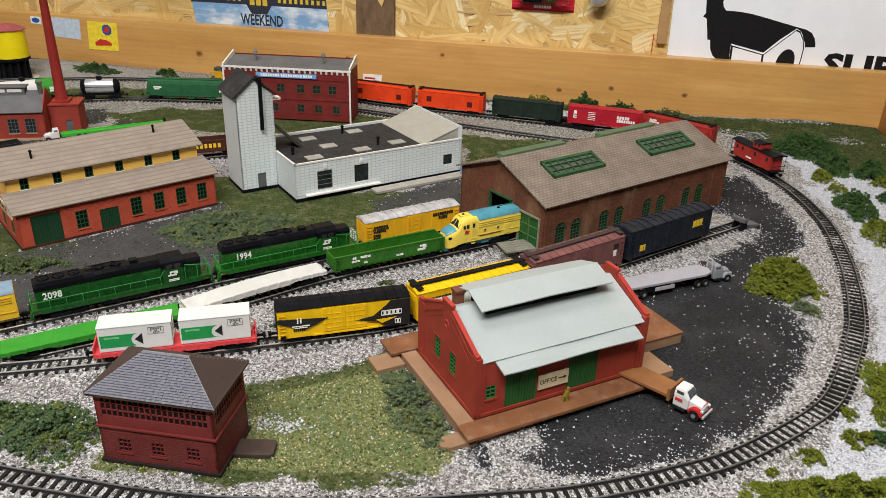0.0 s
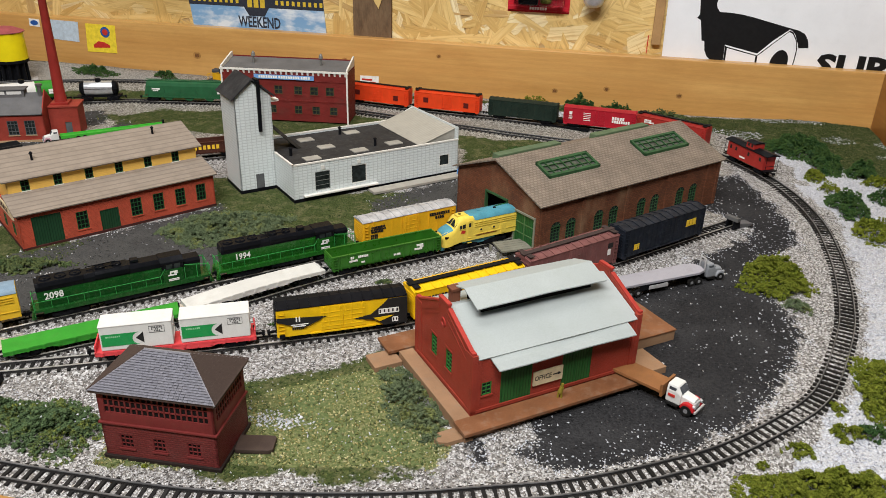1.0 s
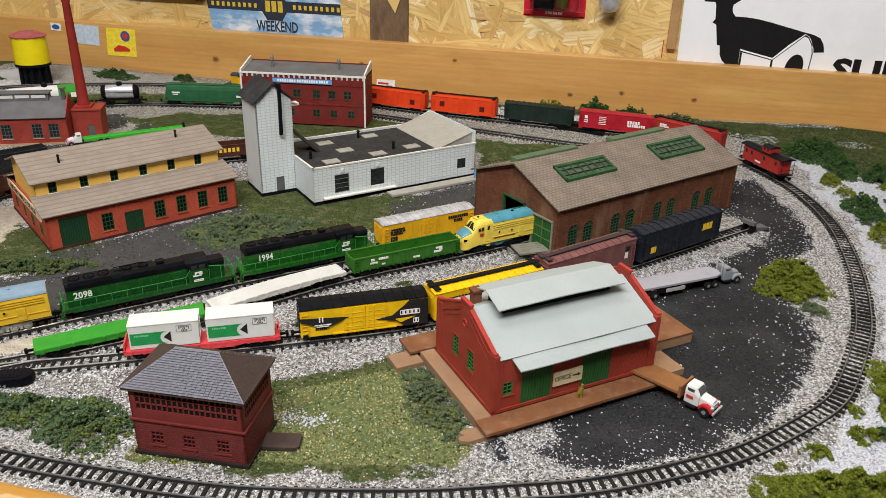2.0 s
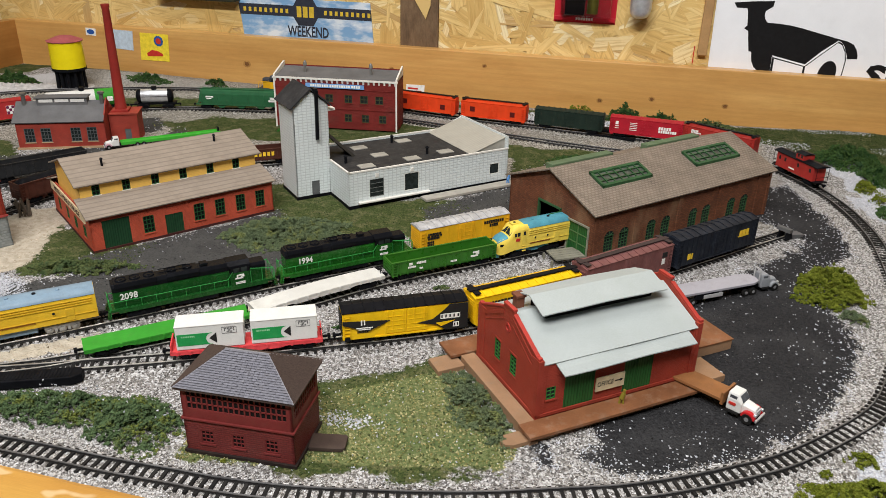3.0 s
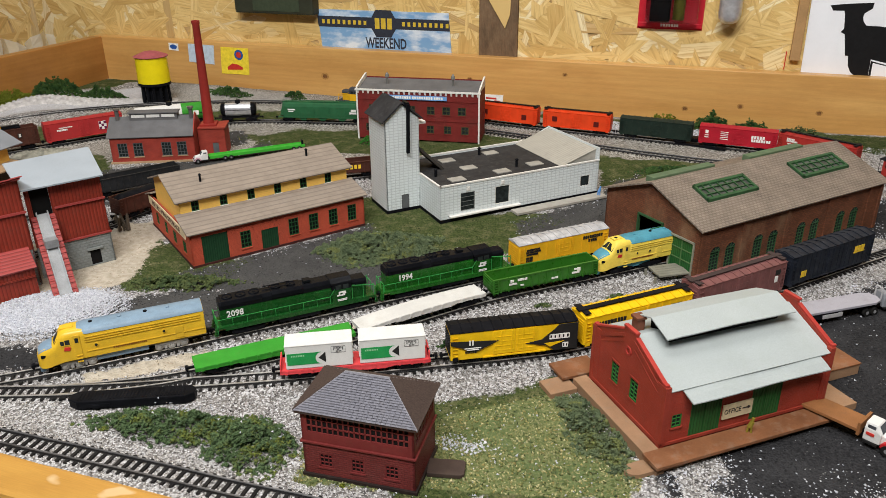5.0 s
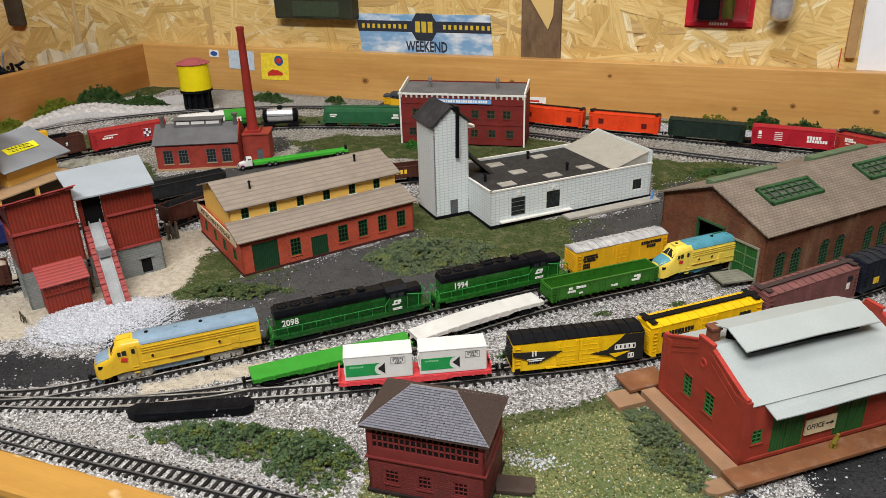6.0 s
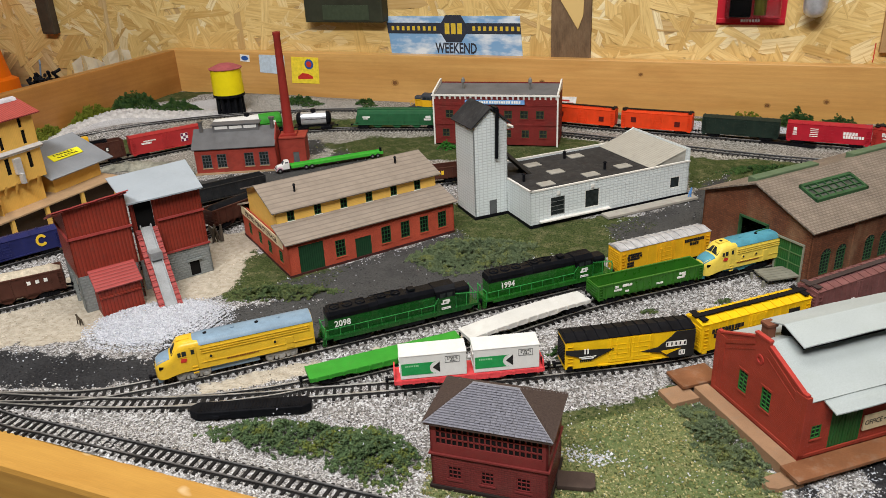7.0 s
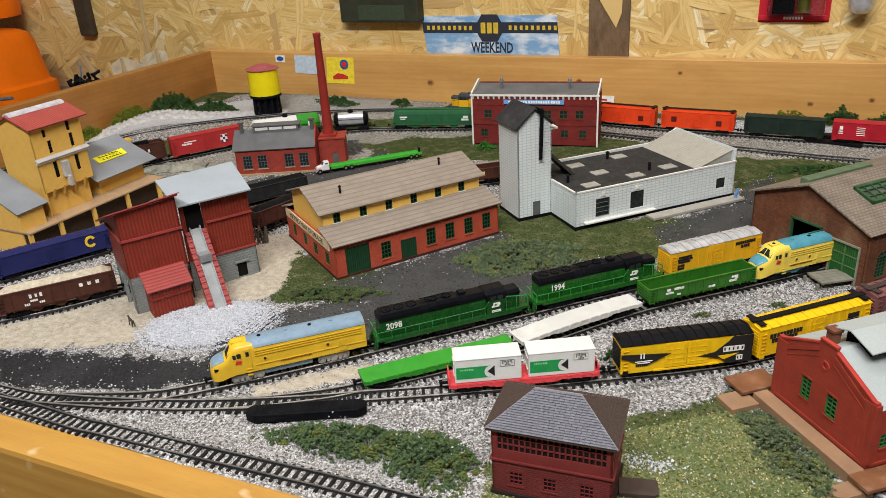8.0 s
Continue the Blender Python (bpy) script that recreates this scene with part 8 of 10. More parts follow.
ramp_ = part("chute_ramp", Shape().slab((bot_.x - 0.009, bot_.y, bot_.z), (bot_.x + 0.011, bot_.y, bot_.z), (top_.x + 0.011, top_.y, top_.z), (top_.x - 0.009, top_.y, top_.z), 0.004), RED_TIN, T, "red shingled ramp")
s = Shape()
for i in range(14):
    a_, b_ = bot_.lerp(top_, i / 14), bot_.lerp(top_, (i + 0.92) / 14)
    for off in (-0.009, 0.0062):
        s.slab((a_.x + off, a_.y, a_.z + 0.0012), (a_.x + off + 0.0048, a_.y, a_.z + 0.0012), (b_.x + off + 0.0048, b_.y, b_.z + 0.0005), (b_.x + off, b_.y, b_.z + 0.0005), 0.001)
part("ramp_shingles", s, RED_TIN, ramp_)
s = Shape()
for off in (-0.0042, 0.0052):
    s.slab((bot_.x + off, bot_.y, bot_.z + 0.004), (bot_.x + off + 0.0010, bot_.y, bot_.z + 0.004), (top_.x + off + 0.0010, top_.y, top_.z + 0.004), (top_.x + off, top_.y, top_.z + 0.004), 0.0035)
s.slab((bot_.x - 0.0034, bot_.y, bot_.z + 0.0016), (bot_.x + 0.0054, bot_.y, bot_.z + 0.0016), (top_.x + 0.0054, top_.y, top_.z + 0.0016), (top_.x - 0.0034, top_.y, top_.z + 0.0016), 0.001)
part("chute", s, paint("galvanised_grey", (0.29, 0.30, 0.31), 0.45, 0.15, metal=0.3), T, "grey metal chute")
cm = bot_.lerp(top_, 0.60)
part("chute_hopper", Shape().box(cm.x - 0.0045, cm.x + 0.0065, cm.y - 0.004, cm.y + 0.006, cm.z + 0.001, cm.z + 0.0085), bpy.data.materials["galvanised_grey"], T, bevel=0.0004)

# --- ochre grain elevator and lumber sheds
T = thing("grain_elevator", "ochre grain elevator with red roof and loading sheds", "building", -0.740, 0.497, 0.002, 87)
part("deck", Shape().box(0.0045, 0.20, 0.001, 0.085, 0.0232, 0.0252), TAN, T, "tan loading deck", bevel=0.0004)
for u in (0.007, 0.045, 0.09, 0.14, 0.19):
    part("deck_post", Shape().box(u - 0.002, u + 0.002, 0.002, 0.006, -0.002, 0.0233), YELLOW_ELEV, T)
# dark brown sheet standing in for the shade beneath the deck
part("deck_back", Shape().box(0.0065, 0.20, 0.012, 0.014, -0.002, 0.0233), paint("dark_brown_boards", (0.05, 0.032, 0.02), 0.7), T)
part("lower_wall", Shape().box(0.047, 0.108, 0.024, 0.026, 0.0252, 0.060), YELLOW_ELEV, T)
U0, U1, V0, V1, B0, B1 = 0.047, 0.112, 0.018, 0.074, 0.0535, 0.1275
slots = [(0.0150, 0.0192, 0.1130, 0.1215), (0.0185, 0.0232, 0.0945, 0.1085), (0.0185, 0.0240, 0.0660, 0.0845), (0.0460, 0.0505, 0.1130, 0.1235), (0.0470, 0.0520, 0.0945, 0.1100), (0.0470, 0.0525, 0.0665, 0.0845)]
facade(T, U0, V0, 0, U1 - U0, B0, B1, YELLOW_ELEV, slots, name="tower_wall")
# one near-black sheet gives all the slots their shade
part("slot_back", Shape().box(U0 + 0.002, U1 - 0.002, V0 + 0.0016, V0 + 0.0024, B0 + 0.004, B1 - 0.004), INSIDE_SHADE, T)
facade(T, U0, V1, -90, V1 - V0, 0.0252, B1, YELLOW_ELEV, name="tower_wall", top=[((V1 - V0) / 2, B1 + 0.0095)])
facade(T, U1, V0, 90, V1 - V0, B0, B1, YELLOW_ELEV, name="tower_wall", top=[((V1 - V0) / 2, B1 + 0.0095)])
vm = (V0 + V1) / 2
part("roof", Shape().slab((U0 - 0.004, V0 - 0.006, B1 - 0.0011), (U1 + 0.007, V0 - 0.006, B1 - 0.0011), (U1 + 0.007, vm, B1 + 0.0126), (U0 - 0.004, vm, B1 + 0.0126), 0.0016), grooved("red_tin_ribs", (0.40, 0.075, 0.065), 0.0030, 0.45, 0.12, "x", 0.15), T, "red ribbed roof")
part("roof", Shape().slab((U0 - 0.004, vm, B1 + 0.0126), (U1 + 0.007, vm, B1 + 0.0126), (U1 + 0.007, V1 + 0.006, B1 - 0.0011), (U0 - 0.004, V1 + 0.006, B1 - 0.0011), 0.0016), bpy.data.materials["red_tin_ribs"], T, "red ribbed roof")
part("ridge_cap", Shape().prism([(vm - 0.0062, B1 + 0.0104), (vm - 0.0045, B1 + 0.0134), (vm, B1 + 0.0150), (vm + 0.0045, B1 + 0.0134), (vm + 0.0062, B1 + 0.0104)], "x", U0 - 0.002, U1 + 0.004), paint("chalky_lavender_plaster", (0.50, 0.49, 0.53), 0.8, 0.2, 160, 0.3, bump=0.8), T, "lumpy white ridge cap", bevel=0.001)
part("gutter", Shape().slab((U0 - 0.002, V0 - 0.004, 0.0895), (U1 + 0.002, V0 - 0.004, 0.0895), (U1 + 0.002, V0, 0.0925), (U0 - 0.002, V0, 0.0925), 0.0012), SILVER, T)
part("gutter_board", Shape().box(U0 - 0.002, U1 + 0.002, V0 - 0.0020, V0, 0.0865, 0.0885), TRIM_WHITE, T)
part("spout", Shape().box(U0 + 0.027, U0 + 0.035, V0 - 0.005, V0, 0.0650, 0.0830).box(U0 + 0.029, U0 + 0.033, V0 - 0.008, V0 - 0.002, 0.0540, 0.0660), SILVER, T, bevel=0.0006)
for u in (0.010, 0.024, 0.038, 0.052):
    part("bracket", Shape().prism([(V0 - 0.001, 0.0560), (V0 + 0.003, 0.0560), (V0 + 0.003, 0.0440)], "x", U0 + u, U0 + u + 0.0025), YELLOW_ELEV, T)
part("shed_roof", Shape().slab((0.1150, 0.017, 0.0450), (0.2110, 0.020, 0.0450), (0.2110, 0.084, 0.0720), (0.1125, 0.080, 0.0720), 0.0014), SHED_SHEET, T, "cool grey shed roof")
SH = [(0.1240, 0.028), (0.1955, 0.030), (0.1955, 0.078), (0.1215, 0.076)]
part("shed_wall", Shape().add([*((u, v, 0.0250) for u, v in SH), *((u, v, 0.0434 + (v - 0.020) * 0.415) for u, v in SH)], [(3, 2, 1, 0), (4, 5, 6, 7), (0, 1, 5, 4), (1, 2, 6, 5), (2, 3, 7, 6), (3, 0, 4, 7)]), YELLOW_ELEV, T)
sg = part("yellow_sign", Shape().slab((0.1438, 0.0428, 0.0566), (0.1880, 0.0434, 0.0566), (0.1896, 0.0546, 0.0614), (0.1448, 0.0546, 0.0614), 0.0008), plain("lemon_sign", (0.85, 0.80, 0.03), 0.5), T, "bright yellow sign with dark bars")
s = Shape()
for r_, n_ in ((0, 6), (1, 6)):
    for i in range(n_):
        u = 0.1510 + i * 0.0052 + 0.002 * r_
        y_ = 0.0502 - r_ * 0.0050
        zb = 0.0566 + (y_ - 0.0428) * 0.425 + 0.0004
        s.slab((u, y_, zb), (u + 0.0016, y_, zb), (u + 0.0016, y_ + 0.0027, zb + 0.00108), (u, y_ + 0.0027, zb + 0.00108), 0.0003)
        s.slab((u, y_, zb), (u + 0.0034, y_, zb), (u + 0.0034, y_ + 0.0006, zb + 0.00024), (u, y_ + 0.0006, zb + 0.00024), 0.0003)
part("sign_bars", s, plain("sign_olive_ink", (0.10, 0.095, 0.02), 0.6), sg)
part("shed_roof", Shape().slab((0.0030, 0.0100, 0.0460), (0.0410, 0.0085, 0.0480), (0.0460, 0.0850, 0.0780), (0.0080, 0.0850, 0.0760), 0.0014), SHED_SHEET, T, "cool grey shed roof")
part("shed_wall", Shape().box(0.0060, 0.0360, 0.0130, 0.0150, 0.0252, 0.0470), YELLOW_ELEV, T)
part("shed_wall", Shape().prism([(0.0150, -0.002), (0.0820, -0.002), (0.0820, 0.0735), (0.0150, 0.0470)], "x", 0.0060, 0.0080), YELLOW_ELEV, T)

# --- yellow water tank on a black stand
T = thing("water_tank", "yellow water tank with a faded red cap", "water tank", -0.858, 1.100, 0.002)
part("tub", Shape().turned([(0.0, 0.034), (0.0270, 0.034), (0.0262, 0.078), (0.0, 0.078)], 28), paint("tank_yellow", (0.80, 0.66, 0.01), 0.4, 0.06, 40, 0.1), T, smooth=True)
for a in range(12):
    x, y = 0.022 * math.cos(a * 0.5236), 0.022 * math.sin(a * 0.5236)
    part("post", Shape().rod((x, y, -0.006), (x * 0.95, y * 0.95, 0.0345), 0.0028, 8), BLACK, T)
s = Shape().turned([(0.0, -0.006), (0.017, -0.006), (0.017, 0.0345), (0.0, 0.0345)], 20)
s.turned([(0.0, 0.030), (0.0275, 0.030), (0.0275, 0.0345), (0.0, 0.0345)], 24)
part("stand", s, BLACK, T, "black timber stand")
part("cap", Shape().turned([(0.0, 0.0775), (0.0288, 0.0775), (0.0292, 0.0786), (0.0130, 0.0850), (0.0, 0.0872)], 12), paint("faded_pink_red", (0.40, 0.10, 0.11), 0.6), T)

# ---------------------------------------------------------------- trucks on the road
RIM_GREY = paint("dull_rim", (0.22, 0.22, 0.23), 0.45, 0.2)
TYRE = paint("black_rubber", (0.012, 0.012, 0.012), 0.7, 0.2)


def wheel(parent, x, y, r=0.0032, w=0.0022):
    k = part("wheel", Shape().rod((x, y - w / 2, r), (x, y + w / 2, r), r, 16), TYRE, parent)
    part("rim", Shape().rod((x, y - w / 2 - 0.0002, r), (x, y + w / 2 + 0.0002, r), r * 0.42, 12), RIM_GREY, k)


CAB_GLASS = pane_glass("truck_glass", (0.07, 0.075, 0.085), 0.1)


def old_cab(t, x, main, lower, grille=None):
    """Round-fendered truck cab with its front towards +x; x is the back of the cab."""
    body = part("cab", Shape().loft([[(x, -0.0056, 0.004), (x, 0.0056, 0.004), (x, 0.0056, 0.0115), (x, 0.0045, 0.0152), (x, -0.0045, 0.0152), (x, -0.0056, 0.0115)],
                                     [(x + 0.0062, -0.0056, 0.004), (x + 0.0062, 0.0056, 0.004), (x + 0.0062, 0.0056, 0.0115), (x + 0.0062, 0.0045, 0.0152), (x + 0.0062, -0.0045, 0.0152), (x + 0.0062, -0.0056, 0.0115)],
                                     [(x + 0.0090, -0.0054, 0.004), (x + 0.0090, 0.0054, 0.004), (x + 0.0090, 0.0054, 0.0100), (x + 0.0090, 0.0042, 0.0112), (x + 0.0090, -0.0042, 0.0112), (x + 0.0090, -0.0054, 0.0100)]]), main, t, bevel=0.0006)
    part("hood", Shape().loft([[(x + 0.0085, -0.0040, 0.004), (x + 0.0085, 0.0040, 0.004), (x + 0.0085, 0.0040, 0.0098), (x + 0.0085, 0.0022, 0.0112), (x + 0.0085, -0.0022, 0.0112), (x + 0.0085, -0.0040, 0.0098)],
                               [(x + 0.0165, -0.0034, 0.004), (x + 0.0165, 0.0034, 0.004), (x + 0.0165, 0.0034, 0.0086), (x + 0.0165, 0.0018, 0.0096), (x + 0.0165, -0.0018, 0.0096), (x + 0.0165, -0.0034, 0.0086)]]), main, t, bevel=0.0005)
    for d in (-1, 1):
        arc = [(x + 0.0135 + 0.0044 * math.cos(a * math.pi / 8), 0.0034 + 0.0044 * math.sin(a * math.pi / 8)) for a in range(9)]
        part("fender", Shape().prism(arc, "y", d * 0.0030, d * 0.0062), lower, t, bevel=0.0006)
        part("door_window", Shape().box(x + 0.0014, x + 0.0056, d * 0.0050, d * 0.0054, 0.0108, 0.0140), CAB_GLASS, t)
        part("headlight", Shape().rod((x + 0.0165, d * 0.0044, 0.0066), (x + 0.0180, d * 0.0044, 0.0066), 0.0010, 10), CHROME, t)
        wheel(t, x + 0.0135, d * 0.0056)
        part("step", Shape().box(x + 0.001, x + 0.008, d * 0.0050, d * 0.0066, 0.0028, 0.0040), TYRE, t)
    part("windshield", Shape().slab((x + 0.0094, -0.0040, 0.0112), (x + 0.0094, 0.0040, 0.0112), (x + 0.0069, 0.0036, 0.0146), (x + 0.0069, -0.0036, 0.0146), 0.0005), CAB_GLASS, t)
    part("grille", Shape().box(x + 0.0160, x + 0.0174, -0.0030, 0.0030, 0.0042, 0.0080), grille or SILVER, t, bevel=0.0003)
    part("bumper", Shape().box(x + 0.0180, x + 0.0192, -0.0060, 0.0060, 0.0030, 0.0046), grille or SILVER, t, bevel=0.0003)
    return body


T = thing("flatbed_truck", "grey truck with a long pale flatbed trailer", "truck", 0.130, 0.606, 0.0006, 35.5)
T.matrix_basis = T.matrix_basis @ Matrix.Scale(1.09, 4)
part("trailer_bed", Shape().prism([(0.0, -0.0085), (0.074, -0.0085), (0.080, -0.006), (0.082, 0.0), (0.080, 0.006), (0.074, 0.0085), (0.0, 0.0085)], "z", 0.0098, 0.0118), paint("lavender_grey_deck", (0.36, 0.355, 0.40), 0.35, 0.06, 40), T, bevel=0.0003)
part("trailer_frame", Shape().box(0.002, 0.080, -0.0030, 0.0030, 0.0066, 0.0098).box(0.018, 0.040, -0.0080, -0.0070, 0.0050, 0.0098), BLACK, T)
part("tool_box", Shape().box(0.026, 0.044, -0.0084, -0.0064, 0.0050, 0.0082), SILVER, T, bevel=0.0003)
for wx in (0.010, 0.017, 0.068, 0.075):
    for d in (-1, 1):
        wheel(T, wx, d * 0.0066)
part("chassis", Shape().box(0.060, 0.102, -0.0028, 0.0028, 0.0040, 0.0064), BLACK, T)
old_cab(T, 0.084, paint("truck_grey", (0.27, 0.285, 0.31), 0.4, 0.1), bpy.data.materials["truck_grey"])
for d in (-1, 1):
    part("exhaust_stack", Shape().rod((0.083, d * 0.003, 0.008), (0.083, d * 0.003, 0.0195), 0.0006, 8), SILVER, T)
part("stack_bar", Shape().rod((0.083, -0.003, 0.0195), (0.083, 0.003, 0.0195), 0.0006, 8), SILVER, T)

T = thing("delivery_truck", "white and red truck with a brown flat body", "truck", 0.1340, 0.4868, 0.0006, -30)
T.matrix_basis = T.matrix_basis @ Matrix.Scale(1.14, 4)
BED = paint("orange_brown_bed", (0.26, 0.115, 0.045), 0.5, 0.12)
part("flat_body", Shape().box(0.0, 0.034, -0.0078, 0.0078, 0.0080, 0.0100), BED, T, "brown flat body", bevel=0.0003)
part("headboard", Shape().box(0.0330, 0.0345, -0.0078, 0.0078, 0.0060, 0.0140), BED, T)
part("chassis", Shape().box(0.002, 0.052, -0.0028, 0.0028, 0.0040, 0.0080), BLACK, T)
for d in (-1, 1):
    wheel(T, 0.012, d * 0.0056)
    wheel(T, 0.012, d * 0.0030)
old_cab(T, 0.0360, WHITEP, RED)
marks(T, [(0.0395, 0.0088, 0.0042, 0.0016)], MARK_R, y=-0.0059)

T = thing("green_flat_truck", "white-cabbed truck with long bright green bed", "truck", -0.4730, 0.9330, 0.0008, 224)
part("long_bed", Shape().box(0.008, 0.138, -0.0060, 0.0060, 0.0060, 0.0070).box(0.008, 0.138, -0.0066, -0.0056, 0.0045, 0.0084).box(0.008, 0.138, 0.0056, 0.0066, 0.0045, 0.0084), paint("vivid_green_plastic", (0.055, 0.40, 0.04), 0.45, 0.08), T, "bright green bed", bevel=0.0003)
for wx in (0.016, 0.024, 0.110, 0.118):
    for d in (-1, 1):
        wheel(T, wx, d * 0.0056)
part("chassis", Shape().box(0.012, 0.158, -0.0028, 0.0028, 0.0040, 0.0062), BLACK, T)
part("end_post", Shape().box(0.009, 0.011, -0.003, 0.003, 0.0068, 0.0130), BLACK, T)
old_cab(T, 0.140, WHITEP, paint("lilac_pink", (0.5, 0.3, 0.36), 0.4))

# ---------------------------------------------------------------- small things on the layout
T = thing("switch_machine", "long black plastic switch motor beside the turnout", "switch motor", -0.338, 0.3300, 0.0012, 24.5)
part("housing", Shape().prism([(0.0, 0.004), (0.006, 0.0), (0.078, 0.0), (0.084, 0.004), (0.084, 0.010), (0.080, 0.0135), (0.004, 0.0135), (0.0, 0.010)], "z", 0.0, 0.0062), BLACK, T, bevel=0.0006)
part("slider", Shape().box(0.012, 0.028, -0.0006, 0.002, 0.0015, 0.0040).box(0.017, 0.021, -0.0016, 0.001, 0.0018, 0.0036), BLACK, T)
for i in range(30):
    part("rib", Shape().box(0.006 + i * 0.0024, 0.0072 + i * 0.0024, 0.002, 0.0118, 0.0061, 0.0065), BLACK, T)
tagged(copy_thing(T, pose(0.084, 1.1295, 0.0012, 0, 0, 173)), "long black plastic switch motor on the white chips", "switch motor")

T = thing("track_bumper", "dark plastic bumper at the end of the siding", "track bumper", 0.2440, 0.7840, 0.003, 48)
part("post", Shape().prism([(-0.006, 0.0), (0.006, 0.0), (0.002, 0.012), (-0.004, 0.012)], "y", -0.005, -0.0035).prism([(-0.006, 0.0), (0.006, 0.0), (0.002, 0.012), (-0.004, 0.012)], "y", 0.0035, 0.005), BLACK, T)
part("beam", Shape().box(-0.005, 0.0, -0.0078, 0.0078, 0.0085, 0.0125), paint("grey_rubber", (0.12, 0.12, 0.12), 0.6), T, bevel=0.0005)
tagged(part("plastic_ramp", Shape().prism([(0, 0.0), (0.022, 0.0), (0.024, 0.003), (0.002, 0.006)], "y", 0, 0.011), paint("mid_grey_plastic", (0.11, 0.11, 0.115), 0.5), at=pose(0.247, 0.783, 0.001, 0, 0, 40), bevel=0.0006), "grey plastic ramp beyond the track end", "ramp")

T = thing("low_platform", "small weathered grey plank platform by the engine house", "platform", 0.0230, 0.6480, 0.0, 33)
for i in range(5):
    part("plank", Shape().box(0.006, 0.036, 0.0004 + i * 0.0044, 0.0044 + i * 0.0044, 0.0062, 0.0078), paint("weathered_grey_wood", (0.21, 0.205, 0.165), 0.7) if i == 0 else bpy.data.materials["weathered_grey_wood"], T)
for u in (0.003, 0.037):
    for v in (0.002, 0.020):
        part("leg", Shape().box(u - 0.001, u + 0.001, v - 0.001, v + 0.001, 0.0, 0.0062), bpy.data.materials["weathered_grey_wood"], T)

T = thing("spare_rail_strip", "loose black strips lying on the white ballast", "track strip", -0.004, 1.104, 0.0024, -11)
for i in range(2):
    part("strip", Shape().box(0.012 * i, 0.088, 0.006 * i, 0.0035 + 0.006 * i, 0.0, 0.003), BLACK, T)

T = thing("timber_heap", "heap of brown timbers beside the mine", "timber", -0.5190, 0.6040, 0.0, 30)
TIMB = paint("old_timber", (0.12, 0.10, 0.08), 0.8, 0.3)
for i in range(16):
    a, b = random.uniform(-0.007, 0.007), random.uniform(-0.006, 0.006)
    part("timber", Shape().rod((a, b, 0.001), (a + random.uniform(-0.005, 0.005), b + random.uniform(-0.004, 0.004), random.uniform(0.008, 0.022)), 0.0010, 6), TIMB, T)


def figurine(label, x, y, z, material, lean=0.0):
    """A plain little standing shape, one mesh."""
    s = Shape().rod((-0.0012, 0, 0), (-0.0008, 0, 0.0045), 0.0008, 6).rod((0.0012, 0, 0), (0.0008, 0, 0.0045), 0.0008, 6)
    s.rod((0, 0, 0.0042), (lean, 0, 0.0085), 0.0017, 8, 0.0014).rod((lean, 0, 0.0084), (lean * 1.3, 0, 0.0112), 0.0010, 8)
    ob = part("figurine", s, material, at=pose(x, y, z))
    return tagged(ob, label, "figurine")


figurine("tiny blue plastic figure on the platform end", -0.0560, 0.8560, 0.0036, plain("sky_blue_plastic", (0.12, 0.30, 0.65), 0.5), 0.001)
figurine("tiny dark figure with a yellow top on the dock", 0.0985, 0.4405, 0.0082, plain("dull_yellow_plastic", (0.25, 0.20, 0.03), 0.5), 0.001)
s = Shape().rod((-0.003, 0, 0.006), (0.003, 0, 0.0045), 0.0012, 6).rod((-0.0028, 0, 0.006), (-0.0048, 0, 0.0085), 0.0008, 6)
for q in (-0.0025, 0.0025):
    s.rod((q, -0.0008, 0.0055), (q - 0.001, -0.0008, 0), 0.0005, 5).rod((q, 0.0008, 0.0055), (q + 0.001, 0.0008, 0), 0.0005, 5)
s.rod((0.003, 0, 0.005), (0.006, 0, 0.001), 0.0005, 5)
tagged(part("figurine", s, plain("dark_bronze", (0.06, 0.045, 0.03), 0.5), at=pose(-0.5220, 0.4150, 0.0008, 0, 0, -20)), "tiny dark four-legged figure on the sand", "figurine")

# ---------------------------------------------------------------- foam bushes
def foam(name, cols, patch=0.78):
    """Ground foam: soft lumps, each with a tone of its own, mottled in broad patches and finely rough."""
    n = Nodes(name)
    src = n.node("ShaderNodeNewGeometry").outputs["Random Per Island"]
    src = n.math("ADD", n.math("MULTIPLY", src, 1 - patch), n.math("MULTIPLY", n.ramp(n.noise(95, 3.0), (0.36, (0, 0, 0)), (0.64, (1, 1, 1))), patch))
    tone = n.ramp(src, *[(i / (len(cols) - 1), c) for i, c in enumerate(cols)])
    pores = n.noise(1500, 4.0, rough=0.7)
    tone = n.mix(0.55, tone, n.ramp(pores, (0.3, (0.1, 0.1, 0.1)), (0.7, (0.9, 0.9, 0.9))), "OVERLAY")
    n.link(tone, "Base Color")
    n.bsdf.inputs["Roughness"].default_value = 0.95
    n.bsdf.inputs["Specular IOR Level"].default_value = 0.05
    n.bump(pores, 1.0, 0.0007)
    return n.m


BUSH_GREEN = foam("dark_green_foam", [(0.024, 0.062, 0.022), (0.048, 0.105, 0.034), (0.085, 0.150, 0.042), (0.036, 0.085, 0.044)])
BUSH_OLIVE = foam("olive_foam", [(0.095, 0.125, 0.014), (0.160, 0.195, 0.024), (0.235, 0.265, 0.038), (0.13, 0.17, 0.024)])
BUSH_GREY = foam("grey_green_foam", [(0.098, 0.136, 0.076), (0.140, 0.182, 0.100), (0.158, 0.200, 0.104), (0.225, 0.250, 0.078)])
